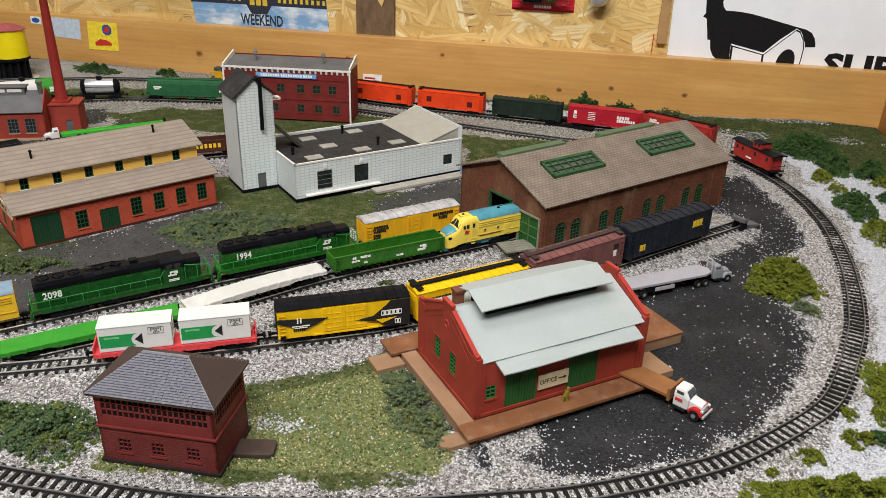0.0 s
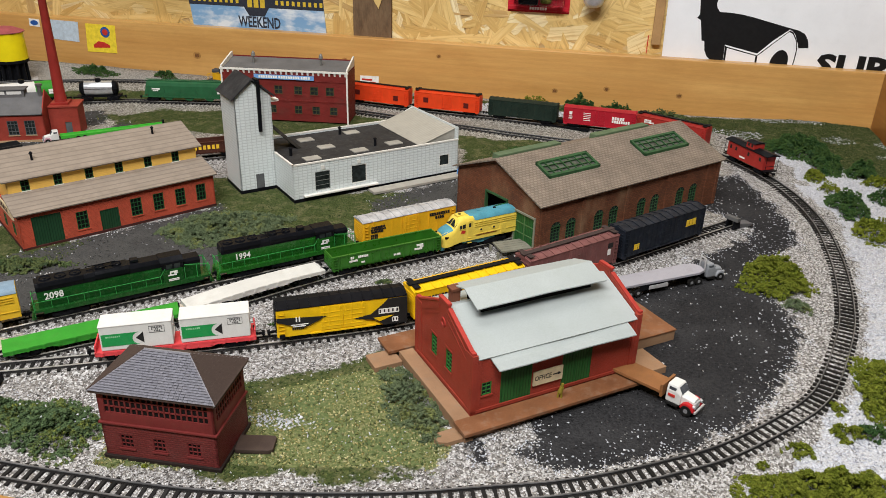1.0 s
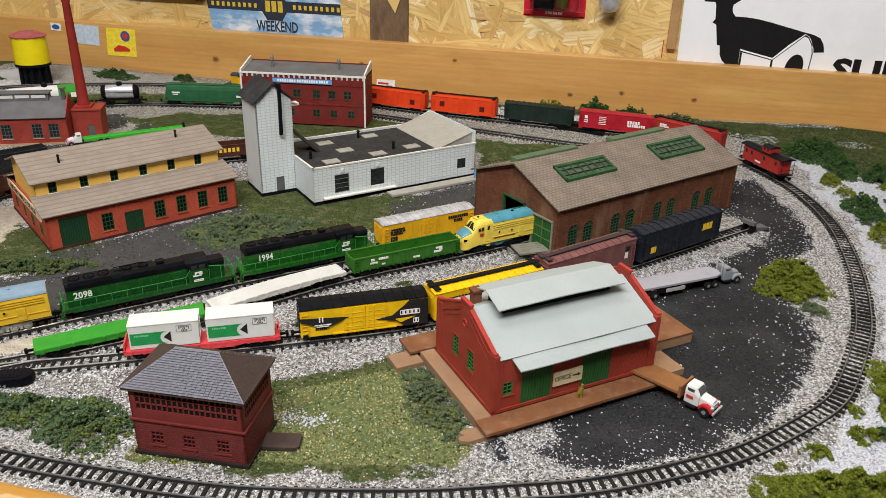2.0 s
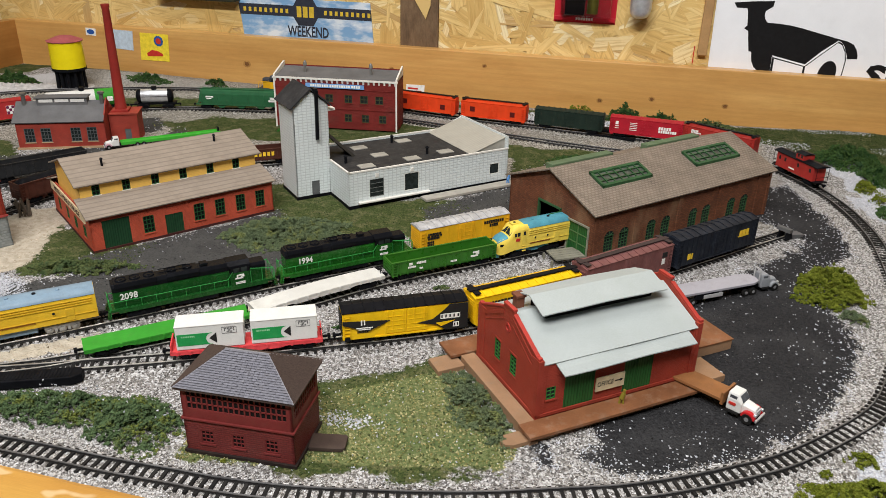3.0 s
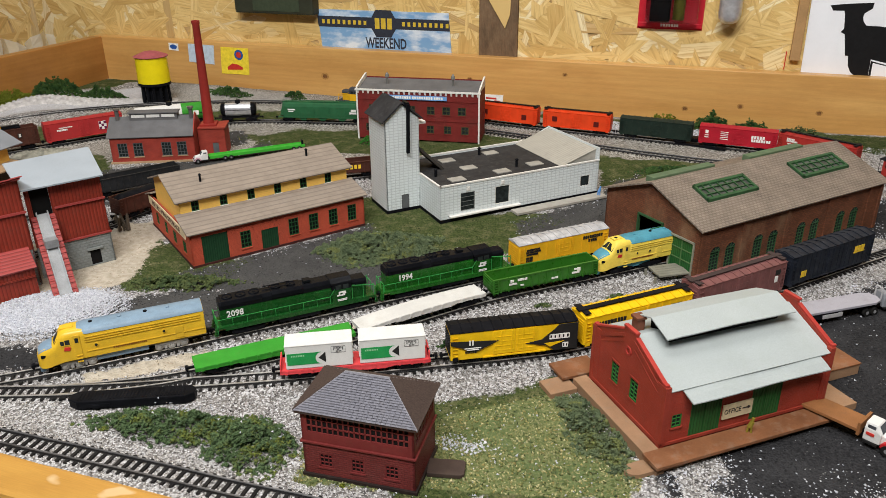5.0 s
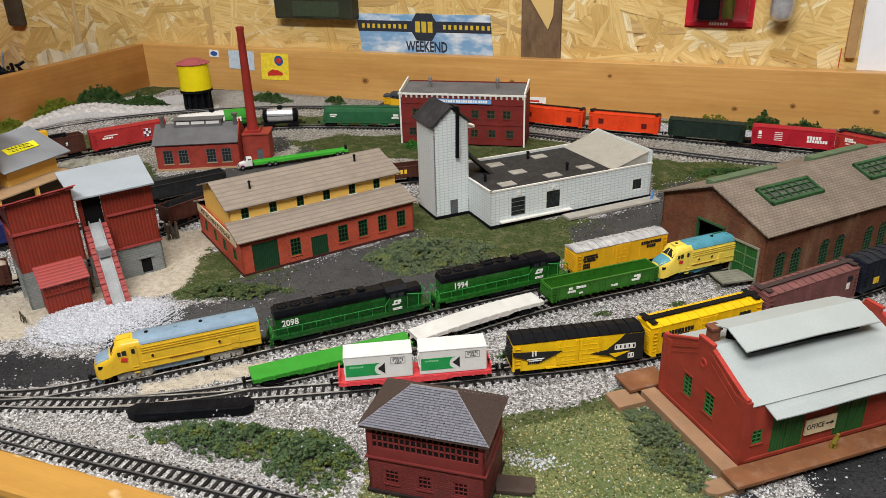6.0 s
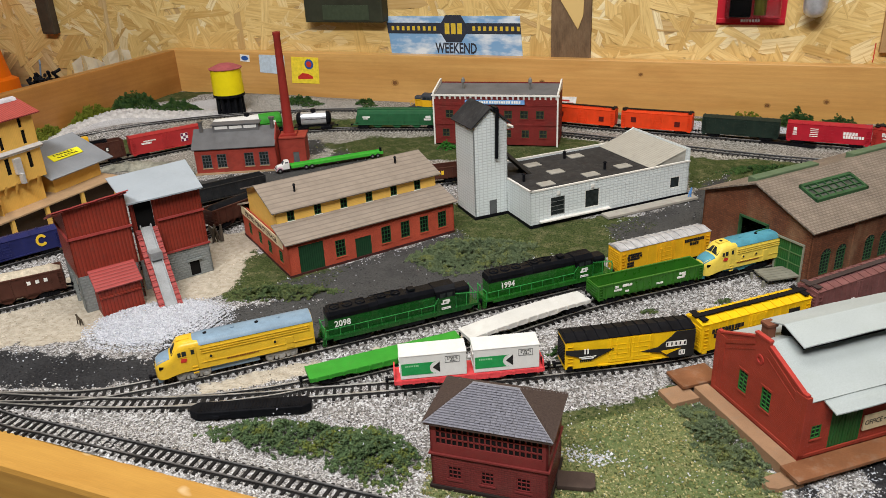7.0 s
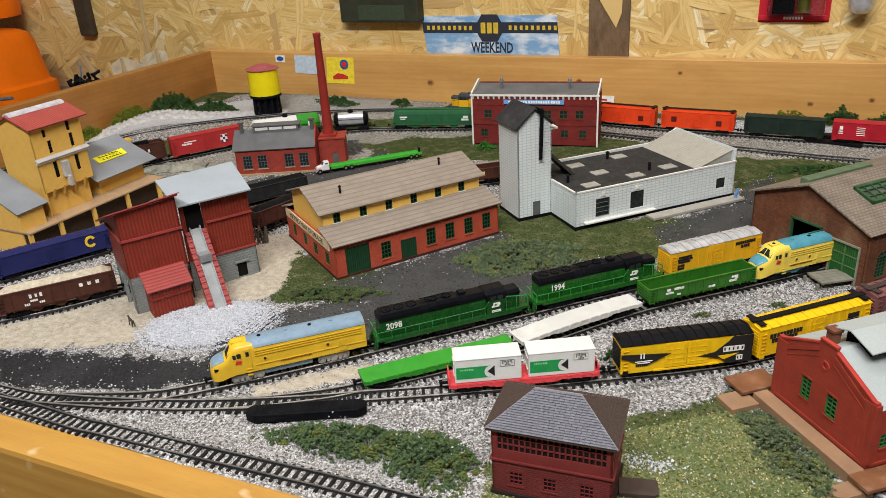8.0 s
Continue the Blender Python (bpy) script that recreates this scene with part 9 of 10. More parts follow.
BUSH_HEDGE = foam("hedge_foam", [(0.084, 0.138, 0.064), (0.118, 0.180, 0.080), (0.104, 0.166, 0.082), (0.150, 0.198, 0.070), (0.225, 0.255, 0.048)])
BUSH_MIX = foam("mixed_green_foam", [(0.055, 0.092, 0.040), (0.095, 0.138, 0.058), (0.155, 0.185, 0.070), (0.07, 0.115, 0.060)])
LUMP_F = np.array([(0, 1, 2), (0, 3, 1), (0, 2, 3), (1, 3, 2)])
LUMP_V = np.array([(1, 1, 1), (1, -1, -1), (-1, 1, -1), (-1, -1, 1)], float) * 0.82


def triangles(name, v, f, material):
    me_ = bpy.data.meshes.new(name)
    me_.vertices.add(len(v))
    me_.vertices.foreach_set("co", v.ravel().astype(np.float32))
    me_.loops.add(f.size)
    me_.loops.foreach_set("vertex_index", f.ravel().astype(np.int32))
    me_.polygons.add(len(f))
    me_.polygons.foreach_set("loop_start", (np.arange(len(f)) * 3).astype(np.int32))
    me_.update(calc_edges=True)
    me_.materials.append(material)
    return me_


def crumbs(name, centres, sizes, flat, material, rng_, parent=None, jitter=0.35):
    """Many small rough lumps in one mesh."""
    k = len(centres)
    v = np.tile(LUMP_V, (k, 1, 1)) * (1 + rng_.uniform(-jitter, jitter, (k, 4, 1)))
    v *= rng_.uniform(0.55, 1.5, (k, 1, 3))
    a = rng_.uniform(0, 6.28, (k, 3))
    for i, (p_, q_) in enumerate(((0, 1), (1, 2), (0, 2))):
        c_, s_ = np.cos(a[:, i, None]), np.sin(a[:, i, None])
        x_, y_ = v[..., p_].copy(), v[..., q_].copy()
        v[..., p_], v[..., q_] = c_ * x_ - s_ * y_, s_ * x_ + c_ * y_
    v *= sizes[:, None, None]
    v[..., 2] *= flat
    v += centres[:, None]
    f = (LUMP_F[None] + (np.arange(k) * 4)[:, None, None]).reshape(-1, 3)
    ob = new(name, triangles(name, v.reshape(-1, 3), f, material))
    if parent is not None:
        ob.parent = parent
    return ob


ICO_BM = bmesh.new()
bmesh.ops.create_icosphere(ICO_BM, subdivisions=1, radius=1.0)
ICO_V = np.array([v.co[:] for v in ICO_BM.verts])
ICO_F = np.array([[v.index for v in f.verts] for f in ICO_BM.faces])
ICO_BM.free()


def bush(label, x, y, rx, ry, rot, h, material, seed, size=0.00045, dense=1.0):
    """Clumps of foam: ragged soft lumps heaped unevenly inside an oval, with loose crumbs on them."""
    r = np.random.default_rng(seed)
    knots = max(6, int(dense * (1.0 if y < 0.7 else 0.7) * (1.9 if h > 0.025 and y > 0.8 else 1.0) * rx * ry / (0.0000011 if h < 0.016 else 0.0000008)))
    c, s_ = math.cos(radians(rot)), math.sin(radians(rot))
    pts, sz, lumps = [], [], []
    for _ in range(knots):
        a, d = r.uniform(0, 6.28), math.sqrt(r.random()) * r.uniform(0.75, 1.08)
        d *= 1 + 0.16 * math.sin(2 * a + seed) + 0.12 * math.sin(5 * a + 2.3 * seed)
        u, w = rx * d * math.cos(a), ry * d * math.sin(a)
        if h < 0.013 and math.sin(u * 260 + seed) + math.sin(w * 330 + 1.7 * seed) + math.sin((u - w) * 430) < -1.6:
            continue
        kr = r.uniform(0.0006, 0.0017) * (1.15 if h > 0.014 else 1.0)
        heap = 0.72 + 0.28 * math.sin(u * 310 + 1.3 * seed) * math.sin(w * 270 + 0.7 * seed)
        kz = h * max(0.06, (1 - d * d)) * r.uniform(0.45, 1.0) * heap
        ball = ICO_V * r.uniform(0.45, 1.1, (len(ICO_V), 1))
        ball = (ball * kr * r.uniform(0.5, 1.2, 3)) @ np.array(Euler(r.uniform(0, 6.28, 3)).to_matrix())
        ball[:, 2] += kz
        lumps.append(ball + (u, w, 0))
        n_ = int((34 if y < 0.7 else 20) * (kr / 0.0017) ** 2) + 5
        dirs = r.normal(size=(n_, 3))
        dirs /= np.linalg.norm(dirs, axis=1)[:, None]
        q = dirs * kr * r.uniform(0.45, 1.3, (n_, 1))
        q[:, 2] = q[:, 2] * 0.85 + kz
        pts.append(q + (u, w, 0))
        sz.append(r.uniform(0.4, 1.25, n_) * size)
    q, sz = np.vstack(pts), np.concatenate(sz)
    base_z = ground_z(x + c * q[:, 0] - s_ * q[:, 1], y + s_ * q[:, 0] + c * q[:, 1])
    q[:, 2] = np.maximum(q[:, 2], 0.0) + base_z
    k = len(q)
    v = np.tile(LUMP_V, (k, 1, 1)) * r.uniform(0.5, 1.5, (k, 1, 3)) * (1 + r.uniform(-0.4, 0.4, (k, 4, 1)))
    ang = r.uniform(0, 6.28, (k, 1))
    v[..., 0], v[..., 1] = np.cos(ang) * v[..., 0] - np.sin(ang) * v[..., 1], np.sin(ang) * v[..., 0] + np.cos(ang) * v[..., 1]
    v = (v * sz[:, None, None] + q[:, None]).reshape(-1, 3)
    f = (LUMP_F[None] + (np.arange(k) * 4)[:, None, None]).reshape(-1, 3)
    balls = np.vstack(lumps)
    balls[:, 2] = np.maximum(balls[:, 2], -0.0005) + ground_z(x + c * balls[:, 0] - s_ * balls[:, 1], y + s_ * balls[:, 0] + c * balls[:, 1])
    fb = (ICO_F[None] + (np.arange(len(lumps)) * len(ICO_V))[:, None, None]).reshape(-1, 3) + len(v)
    ob = new("bush", triangles("bush", np.vstack([v, balls]), np.vstack([f, fb]), material))
    ob.matrix_basis = pose(x, y, 0, 0, 0, rot)
    return tagged(ob, label, "bush", "foam bushes")


BUSHES = [
    ("mixed green foam hedge by the front track", -0.254, 0.3370, 0.064, 0.0190, 11, 0.0140, BUSH_HEDGE),
    ("dark green foam hedge against the signal tower", -0.202, 0.3380, 0.036, 0.0265, 3, 0.0140, BUSH_HEDGE),
    ("grey-green foam bushes beside the freight house", 0.0045, 0.4205, 0.050, 0.0170, -52, 0.012, BUSH_GREY),
    ("grey-green foam bushes in the middle yard", -0.242, 0.646, 0.068, 0.035, 22, 0.016, BUSH_GREY),
    ("green foam bushes beside the storage building", -0.384, 0.517, 0.052, 0.016, 18, 0.010, BUSH_MIX),
    ("olive foam bush on the road's edge", 0.268, 0.671, 0.028, 0.038, 0, 0.030, BUSH_OLIVE),
    ("grey-green foam tuft below the olive bush", 0.279, 0.627, 0.011, 0.013, 0, 0.009, BUSH_GREY),
    ("olive foam bushes outside the curve", 0.322, 0.508, 0.027, 0.052, -12, 0.020, BUSH_OLIVE),
    ("small olive foam tuft outside the curve", 0.279, 0.485, 0.006, 0.006, 0, 0.007, BUSH_OLIVE),
    ("low olive foam clump outside the curve", 0.280, 0.459, 0.012, 0.009, 15, 0.010, BUSH_OLIVE),
    ("green foam bush outside the curve", 0.294, 0.462, 0.010, 0.008, 0, 0.014, BUSH_GREEN),
    ("small olive foam tuft", 0.246, 0.433, 0.009, 0.008, 0, 0.007, BUSH_OLIVE),
    ("tiny olive foam tuft", 0.222, 0.413, 0.004, 0.004, 0, 0.004, BUSH_OLIVE),
    ("olive foam bushes in the front corner", 0.256, 0.398, 0.054, 0.017, 14, 0.019, BUSH_OLIVE),
    ("dark green foam bushes behind the curve", 0.358, 1.085, 0.050, 0.036, 10, 0.028, BUSH_GREEN),
    ("dark green foam bushes behind the curve", 0.382, 1.022, 0.020, 0.030, 0, 0.026, BUSH_GREEN),
    ("olive foam clump beside the cars", 0.360, 0.978, 0.013, 0.018, 0, 0.016, BUSH_OLIVE),
    ("olive foam clump beside the cars", 0.369, 0.938, 0.012, 0.014, 0, 0.014, BUSH_OLIVE),
    ("dark green foam bush in the white chips", 0.420, 1.005, 0.018, 0.024, 0, 0.026, BUSH_GREEN),
    ("olive foam bush in the white chips", 0.432, 0.972, 0.018, 0.015, 0, 0.018, BUSH_OLIVE),
    ("green foam bushes beside the red cars", 0.376, 0.880, 0.021, 0.042, 0, 0.024, BUSH_GREEN),
    ("dark green foam bush in the white chips", 0.418, 0.918, 0.012, 0.016, 0, 0.018, BUSH_GREEN),
    ("olive foam bushes beside the red cars", 0.385, 0.812, 0.023, 0.028, 0, 0.021, BUSH_OLIVE),
    ("olive foam bushes along the back board", -0.005, 1.205, 0.036, 0.011, 0, 0.024, BUSH_OLIVE),
    ("dark green foam bushes along the back board", 0.062, 1.208, 0.028, 0.012, 0, 0.033, BUSH_GREEN),
    ("green foam bushes along the back board", 0.118, 1.204, 0.034, 0.013, 0, 0.024, BUSH_GREEN),
    ("green foam bushes along the back board", 0.190, 1.200, 0.040, 0.013, -4, 0.019, BUSH_MIX),
    ("dark green foam bush by the side board", -1.028, 1.052, 0.048, 0.024, 45, 0.034, BUSH_GREEN),
    ("olive foam bushes by the side board", -1.060, 0.975, 0.019, 0.046, -10, 0.029, BUSH_OLIVE),
    ("dark green foam bush by the side board", -0.962, 1.088, 0.036, 0.019, 30, 0.026, BUSH_GREEN),
    ("green foam bush behind the elevator", -1.066, 0.885, 0.012, 0.034, 0, 0.026, BUSH_OLIVE),
    ("green foam bushes behind the water tank", -0.760, 1.175, 0.040, 0.016, 0, 0.016, BUSH_GREEN),
    ("green foam bush by the back line", -0.640, 1.195, 0.022, 0.012, 0, 0.016, BUSH_GREEN),
    ("green foam bush by the back line", -0.520, 1.205, 0.025, 0.010, 0, 0.014, BUSH_MIX),
    ("bright green foam tuft beside the brick works", -0.402, 0.984, 0.016, 0.012, 0, 0.014, varied("bright_green_foam", [(0.03, 0.16, 0.02), (0.05, 0.22, 0.03), (0.02, 0.10, 0.02)], 0.9)),
    ("low green foam along the far grass", 0.03, 0.985, 0.06, 0.018, 15, 0.008, BUSH_GREEN),
    ("low green foam along the inner line", 0.10, 1.005, 0.05, 0.012, -5, 0.010, BUSH_MIX),
    ("green foam tuft between the sidings", -0.115, 0.492, 0.012, 0.007, 30, 0.010, BUSH_GREEN),
    ("green foam tuft in the ballast", -0.062, 0.578, 0.008, 0.004, 40, 0.004, BUSH_MIX),
    ("green foam tuft in the ballast", -0.005, 0.614, 0.010, 0.004, 40, 0.004, BUSH_MIX),
    ("tiny green foam tuft against the signal tower", -0.128, 0.3235, 0.004, 0.002, 0, 0.004, BUSH_OLIVE),
]
for i, row in enumerate(BUSHES):
    bush(*row, seed=40 + i)

# ---------------------------------------------------------------- loose ballast, turf and chips
def scatter(count, seed, keep):
    r = np.random.default_rng(seed)
    x = r.uniform(-0.70, 0.485, count)
    y = LY0 + 0.003 + (1.0 - LY0) * r.random(count) ** 1.35
    k = keep(x, y, r)
    return x[k], y[k], r


def loose(label, name, count, seed, keep, size, material, flat=0.7, sink=0.2):
    x, y, r = scatter(count, seed, keep)
    sz = r.uniform(*size, len(x))
    q = np.stack([x, y, ground_z(x, y) + sz * sink], 1)
    ob = crumbs(name, q, sz, flat, material, r)
    return tagged(ob, label, name.replace("_", " "), kind="stuff")


BALLAST = varied("grey_ballast", [(0.035, 0.033, 0.033), (0.17, 0.16, 0.158), (0.36, 0.345, 0.34), (0.62, 0.61, 0.62), (0.30, 0.265, 0.235), (0.80, 0.80, 0.83), (0.075, 0.07, 0.068)], 0.85)
CHIPS = varied("white_chips", [(0.45, 0.47, 0.53), (0.60, 0.62, 0.68), (0.72, 0.73, 0.78)], 0.8)
TURF_GREEN = varied("green_turf_crumbs", [(0.02, 0.035, 0.010), (0.05, 0.07, 0.022), (0.09, 0.11, 0.035), (0.035, 0.06, 0.02), (0.17, 0.17, 0.07)], 0.9)
TURF = varied("turf_crumbs", [(0.030, 0.045, 0.014), (0.11, 0.135, 0.045), (0.21, 0.215, 0.075), (0.55, 0.50, 0.27), (0.06, 0.095, 0.040), (0.36, 0.31, 0.12), (0.035, 0.055, 0.020), (0.17, 0.165, 0.05)], 0.9, patch=0.2)
GRIT = varied("tar_grit", [(0.010, 0.010, 0.011), (0.03, 0.03, 0.032), (0.055, 0.054, 0.055)], 0.8)
bare = lambda x, y: (ground_value("asphalt", x, y) < 0.15 + 0.7 * ((x * 7919.3 + y * 104729.7) % 1.0)) & (ground_value("grass", x, y) < 0.45) & (ground_value("sand", x, y) < 0.5)  # noqa: E731
PALE_BALLAST = varied("pale_ballast", [(0.08, 0.075, 0.073), (0.30, 0.285, 0.275), (0.52, 0.50, 0.49), (0.74, 0.735, 0.74), (0.46, 0.42, 0.37), (0.84, 0.84, 0.86), (0.17, 0.16, 0.155)], 0.85)
pale = lambda x, y: (y + 0.012 * wobble(x, y, 70, 41) < 0.335) | (np.hypot(x - 0.02, y - 0.70) + 0.012 * wobble(x, y, 70, 42) > 0.265 + 0.12 * (x < 0.05))  # noqa: E731
stony = lambda x, y, r: bare(x, y) & (ground_value("white", x, y) < 0.5) & (r.random(len(x)) > 0.75 * ground_value("old", x, y))  # noqa: E731
near_edge = lambda x, y: pale(x, y) & (y < 0.98) & ((y < 0.345) | (x > 0.05))  # noqa: E731
loose("loose grey and white stone ballast along the tracks", "loose_ballast", 360000, 61, lambda x, y, r: stony(x, y, r) & ~near_edge(x, y), (0.0003, 0.00072), BALLAST)
loose("paler stone ballast along the table's edge", "loose_ballast", 360000, 68, lambda x, y, r: stony(x, y, r) & near_edge(x, y), (0.0003, 0.00072), PALE_BALLAST)
loose("loose white stone chips", "white_chips", 200000, 62, lambda x, y, r: bare(x, y) & (ground_value("white", x, y) > 0.4), (0.0005, 0.0013), CHIPS)
r_ = np.random.default_rng(5)
px_, py_ = r_.uniform(-0.53, -0.38, 34000), r_.uniform(0.37, 0.505, 34000)
kk = np.hypot(((px_ + 0.456) * 0.86 + (py_ - 0.438) * 0.5) / 0.060, ((py_ - 0.438) * 0.86 - (px_ + 0.456) * 0.5) / 0.043) < r_.uniform(0.8, 1.1, 34000)
px_, py_ = px_[kk], py_[kk]
sz_ = r_.uniform(0.0004, 0.0009, len(px_))
tagged(crumbs("gravel_pile", np.stack([px_, py_, ground_z(px_, py_) + sz_ * 0.3], 1), sz_, 0.7, CHIPS, r_), "spread pile of white gravel beside the mine", "gravel pile", kind="stuff")
loose("crumbled dark green turf", "green_turf", 130000, 67, lambda x, y, r: (ground_value("lush", x, y) > 0.5) & (ground_value("grass", x, y) > 0.45) & (ground_value("near", x, y) > 0.011), (0.0003, 0.0008), TURF_GREEN, 0.9)
loose("crumbled green and straw turf", "turf_crumbs", 200000, 63, lambda x, y, r: (ground_value("lush", x, y) < 0.5) & (ground_value("grass", x, y) > 0.45) & (ground_value("near", x, y) > 0.011), (0.0004, 0.00095), TURF, 0.9)
road_round = lambda x, y, d: sum(ground_value("asphalt", x + d * math.cos(k), y + d * math.sin(k)) for k in range(6)) / 6  # noqa: E731
loose("stray white chips on the black road", "stray_chips", 190000, 64, lambda x, y, r: (ground_value("asphalt", x, y) > 0.3) & (r.random(len(x)) < np.where(x > 0.05, 1.0, 0.22) * (0.022 + 0.05 * (wobble(x, y, 30, 4) > 0.5) + 0.75 * (1 - road_round(x, y, 0.009)) + 0.30 * (1 - road_round(x, y, 0.026)))), (0.0003, 0.00085), CHIPS)
loose("fine black grit of the road", "road_grit", 60000, 65, lambda x, y, r: ground_value("asphalt", x, y) > 0.6, (0.0003, 0.0006), GRIT)
loose("coarse pale sand grains", "sand_grains", 50000, 66, lambda x, y, r: ground_value("sand", x, y) > 0.5, (0.0003, 0.0007), varied("sand_grain", [(0.30, 0.25, 0.18), (0.50, 0.44, 0.34), (0.66, 0.60, 0.50)], 0.9))

r_ = np.random.default_rng(71)
px_, py_ = r_.uniform(-0.15, 0.485, 60000), r_.uniform(0.92, 1.235, 60000)
kk = ((ground_value("grass", px_, py_) > 0.4) & (px_ > 0.16) & (wobble(px_, py_, 60, 12) > 0.35) & (r_.random(60000) < 0.4)) | ((ground_value("white", px_, py_) > 0.5) & (ground_value("near", px_, py_) > 0.012))
px_, py_ = px_[kk], py_[kk]
sz_ = r_.uniform(0.0005, 0.0012, len(px_))
tagged(crumbs("scattered_chips", np.stack([px_, py_, ground_z(px_, py_) + sz_ * 0.2], 1), sz_, 0.7, CHIPS, r_), "white chips strewn over the far corner's turf", "stone chips", kind="stuff")
px_, py_ = r_.uniform(0.16, 0.485, 26000), r_.uniform(0.95, 1.235, 26000)
kk = ground_value("grass", px_, py_) > 0.45
px_, py_ = px_[kk], py_[kk]
sz_ = r_.uniform(0.0004, 0.0010, len(px_))
tagged(crumbs("corner_foam", np.stack([px_, py_, ground_z(px_, py_) + sz_ * 0.3], 1), sz_, 0.8, TURF_GREEN, r_), "dark green foam crumbs covering the far corner", "ground foam", kind="stuff")
# --- low plaster bank along the inner line
T = thing("plaster_bank", "low rough bank of grey-white plaster beside the track", "bank", -0.805, 0.795, 0.0, 25)
rows = []
for i in range(17):
    u = -0.045 + i * 0.0056
    env = max(0.02, 1 - abs(u) / 0.047)
    rows.append([(u, v + 0.003 * math.sin(i * 1.3), (0.0005 if abs(v) > 0.016 else 0.0005 + 0.011 * env ** 0.5 * (1 - (v / 0.018) ** 2) * (0.75 + 0.25 * math.sin(i * 2.1 + v * 300)))) for v in np.linspace(-0.018, 0.018, 10)])
part("bank", Shape().loft(rows, closed=False), paint("grey_plaster", (0.27, 0.265, 0.22), 0.85, 0.45, 120, 0.8, (0.07, 0.08, 0.045), bump=1.0), T, smooth=True)
# --- rough white plaster bank outside the main line, along the side board
line = smooth_path([(-1.066, 0.85), (-1.062, 0.90), (-1.050, 0.955), (-1.010, 1.010), (-0.955, 1.055), (-0.895, 1.095), (-0.83, 1.128)], 0.004)
T = thing("plaster_bank", "rough bank of white plaster below the bushes", "bank", 0, 0)
rows = []
turn = headings(line)
for i, (p, a) in enumerate(zip(line, turn)):
    env = min(1.0, 3.2 * min(i, len(line) - 1 - i) / len(line)) ** 0.5
    row = []
    for v in np.linspace(-0.020, 0.018, 14):
        k = max(0.0, 1 - (abs(v) / 0.0205) ** 2.2)
        rough = 0.70 + 0.30 * math.sin(i * 1.9 + v * 410) * math.sin(i * 0.63 - v * 260)
        px, py = p[0] - math.sin(a) * v, p[1] + math.cos(a) * v
        row.append((px, py, float(ground_z(np.array([px]), np.array([py]))[0]) - 0.0008 + 0.0100 * env * k * rough))
    rows.append(row)
part("bank", Shape().loft(rows, closed=False), paint("white_plaster", (0.50, 0.49, 0.49), 0.85, 0.3, 130, 0.45, (0.20, 0.19, 0.16), bump=1.0), T, smooth=True)

px_, py_ = r_.normal(-0.070, 0.011, 170), r_.normal(0.381, 0.004, 170)
sz_ = r_.uniform(0.0004, 0.0011, len(px_))
tagged(crumbs("spilled_chips", np.stack([px_, py_, ground_z(px_, py_) + sz_ * 0.4], 1), sz_, 0.7, CHIPS, r_), "white chips spilled on the grass by the pad", "stone chips", kind="stuff")

px_, py_ = r_.uniform(-0.16, 0.04, 520), r_.uniform(0.32, 0.48, 520)
kk = (ground_value("grass", px_, py_) > 0.3) & (ground_value("near", px_, py_) > 0.011)
px_, py_ = px_[kk], py_[kk]
sz_ = r_.uniform(0.0003, 0.0007, len(px_))
tagged(crumbs("grass_chips", np.stack([px_, py_, ground_z(px_, py_) + sz_ * 0.5], 1), sz_, 0.8, CHIPS, r_), "pale chips caught in the straw-coloured turf", "stone chips", kind="stuff")
px_, py_ = r_.uniform(-0.31, -0.165, 130), r_.uniform(0.325, 0.368, 130)
sz_ = r_.uniform(0.0004, 0.0009, len(px_))
tagged(crumbs("hedge_chips", np.stack([px_, py_, ground_z(px_, py_) + r_.uniform(0.004, 0.0105, len(px_)) * (np.hypot((px_ + 0.235) / 0.072, (py_ - 0.345) / 0.017) < 0.8)], 1), sz_, 0.8, CHIPS, r_), "pale chips caught on the foam hedge", "stone chips", kind="stuff")

# ---------------------------------------------------------------- on and before the strand-board wall
def printed(base, outline, material, name, y=-0.0008):
    """A flat printed shape on a card that faces -y."""
    return part(name, Shape().prism(outline, "y", y - 0.0001, y + 0.0004), material, base)


T = thing("event_card", "sky-blue printed card propped behind the board", "card", -0.492, 1.2595, 0.0, 0)
SKY = Nodes("printed_sky")
SKY.link(SKY.ramp(SKY.noise(22, 4.0, SKY.stretched(1, 1, 2.2)), (0.45, (0.20, 0.38, 0.62)), (0.62, (0.68, 0.76, 0.84))), "Base Color")
SKY.bsdf.inputs["Roughness"].default_value = 0.35
card = part("card", Shape().prism([(-0.114, 0.02), (0.128, 0.02), (0.118, 0.1475), (-0.126, 0.1465)], "y", -0.0007, 0.0007), SKY.m, T)
NAVYP = plain("printed_navy", (0.035, 0.04, 0.055), 0.4)
printed(card, [(-0.1245, 0.117), (0.1205, 0.118), (0.1190, 0.136), (-0.1260, 0.1355)], NAVYP, "dark_band")
printed(card, [(0.028 * math.cos(a * 1.0472) + 0.0, 0.1260 + 0.0262 * math.sin(a * 1.0472)) for a in range(6)], NAVYP, "hexagon", -0.0010)
GOLD = plain("printed_gold", (0.62, 0.44, 0.05), 0.4)
marks(card, [(-0.0745 + (i - 4) * 0.0100, 0.1262, 0.0050, 0.0072) for i in range(9)] + [(0.0765 + (i - 4) * 0.0098, 0.1268, 0.0050, 0.0072) for i in range(9)], GOLD, y=-0.0010, name="gold_bars")
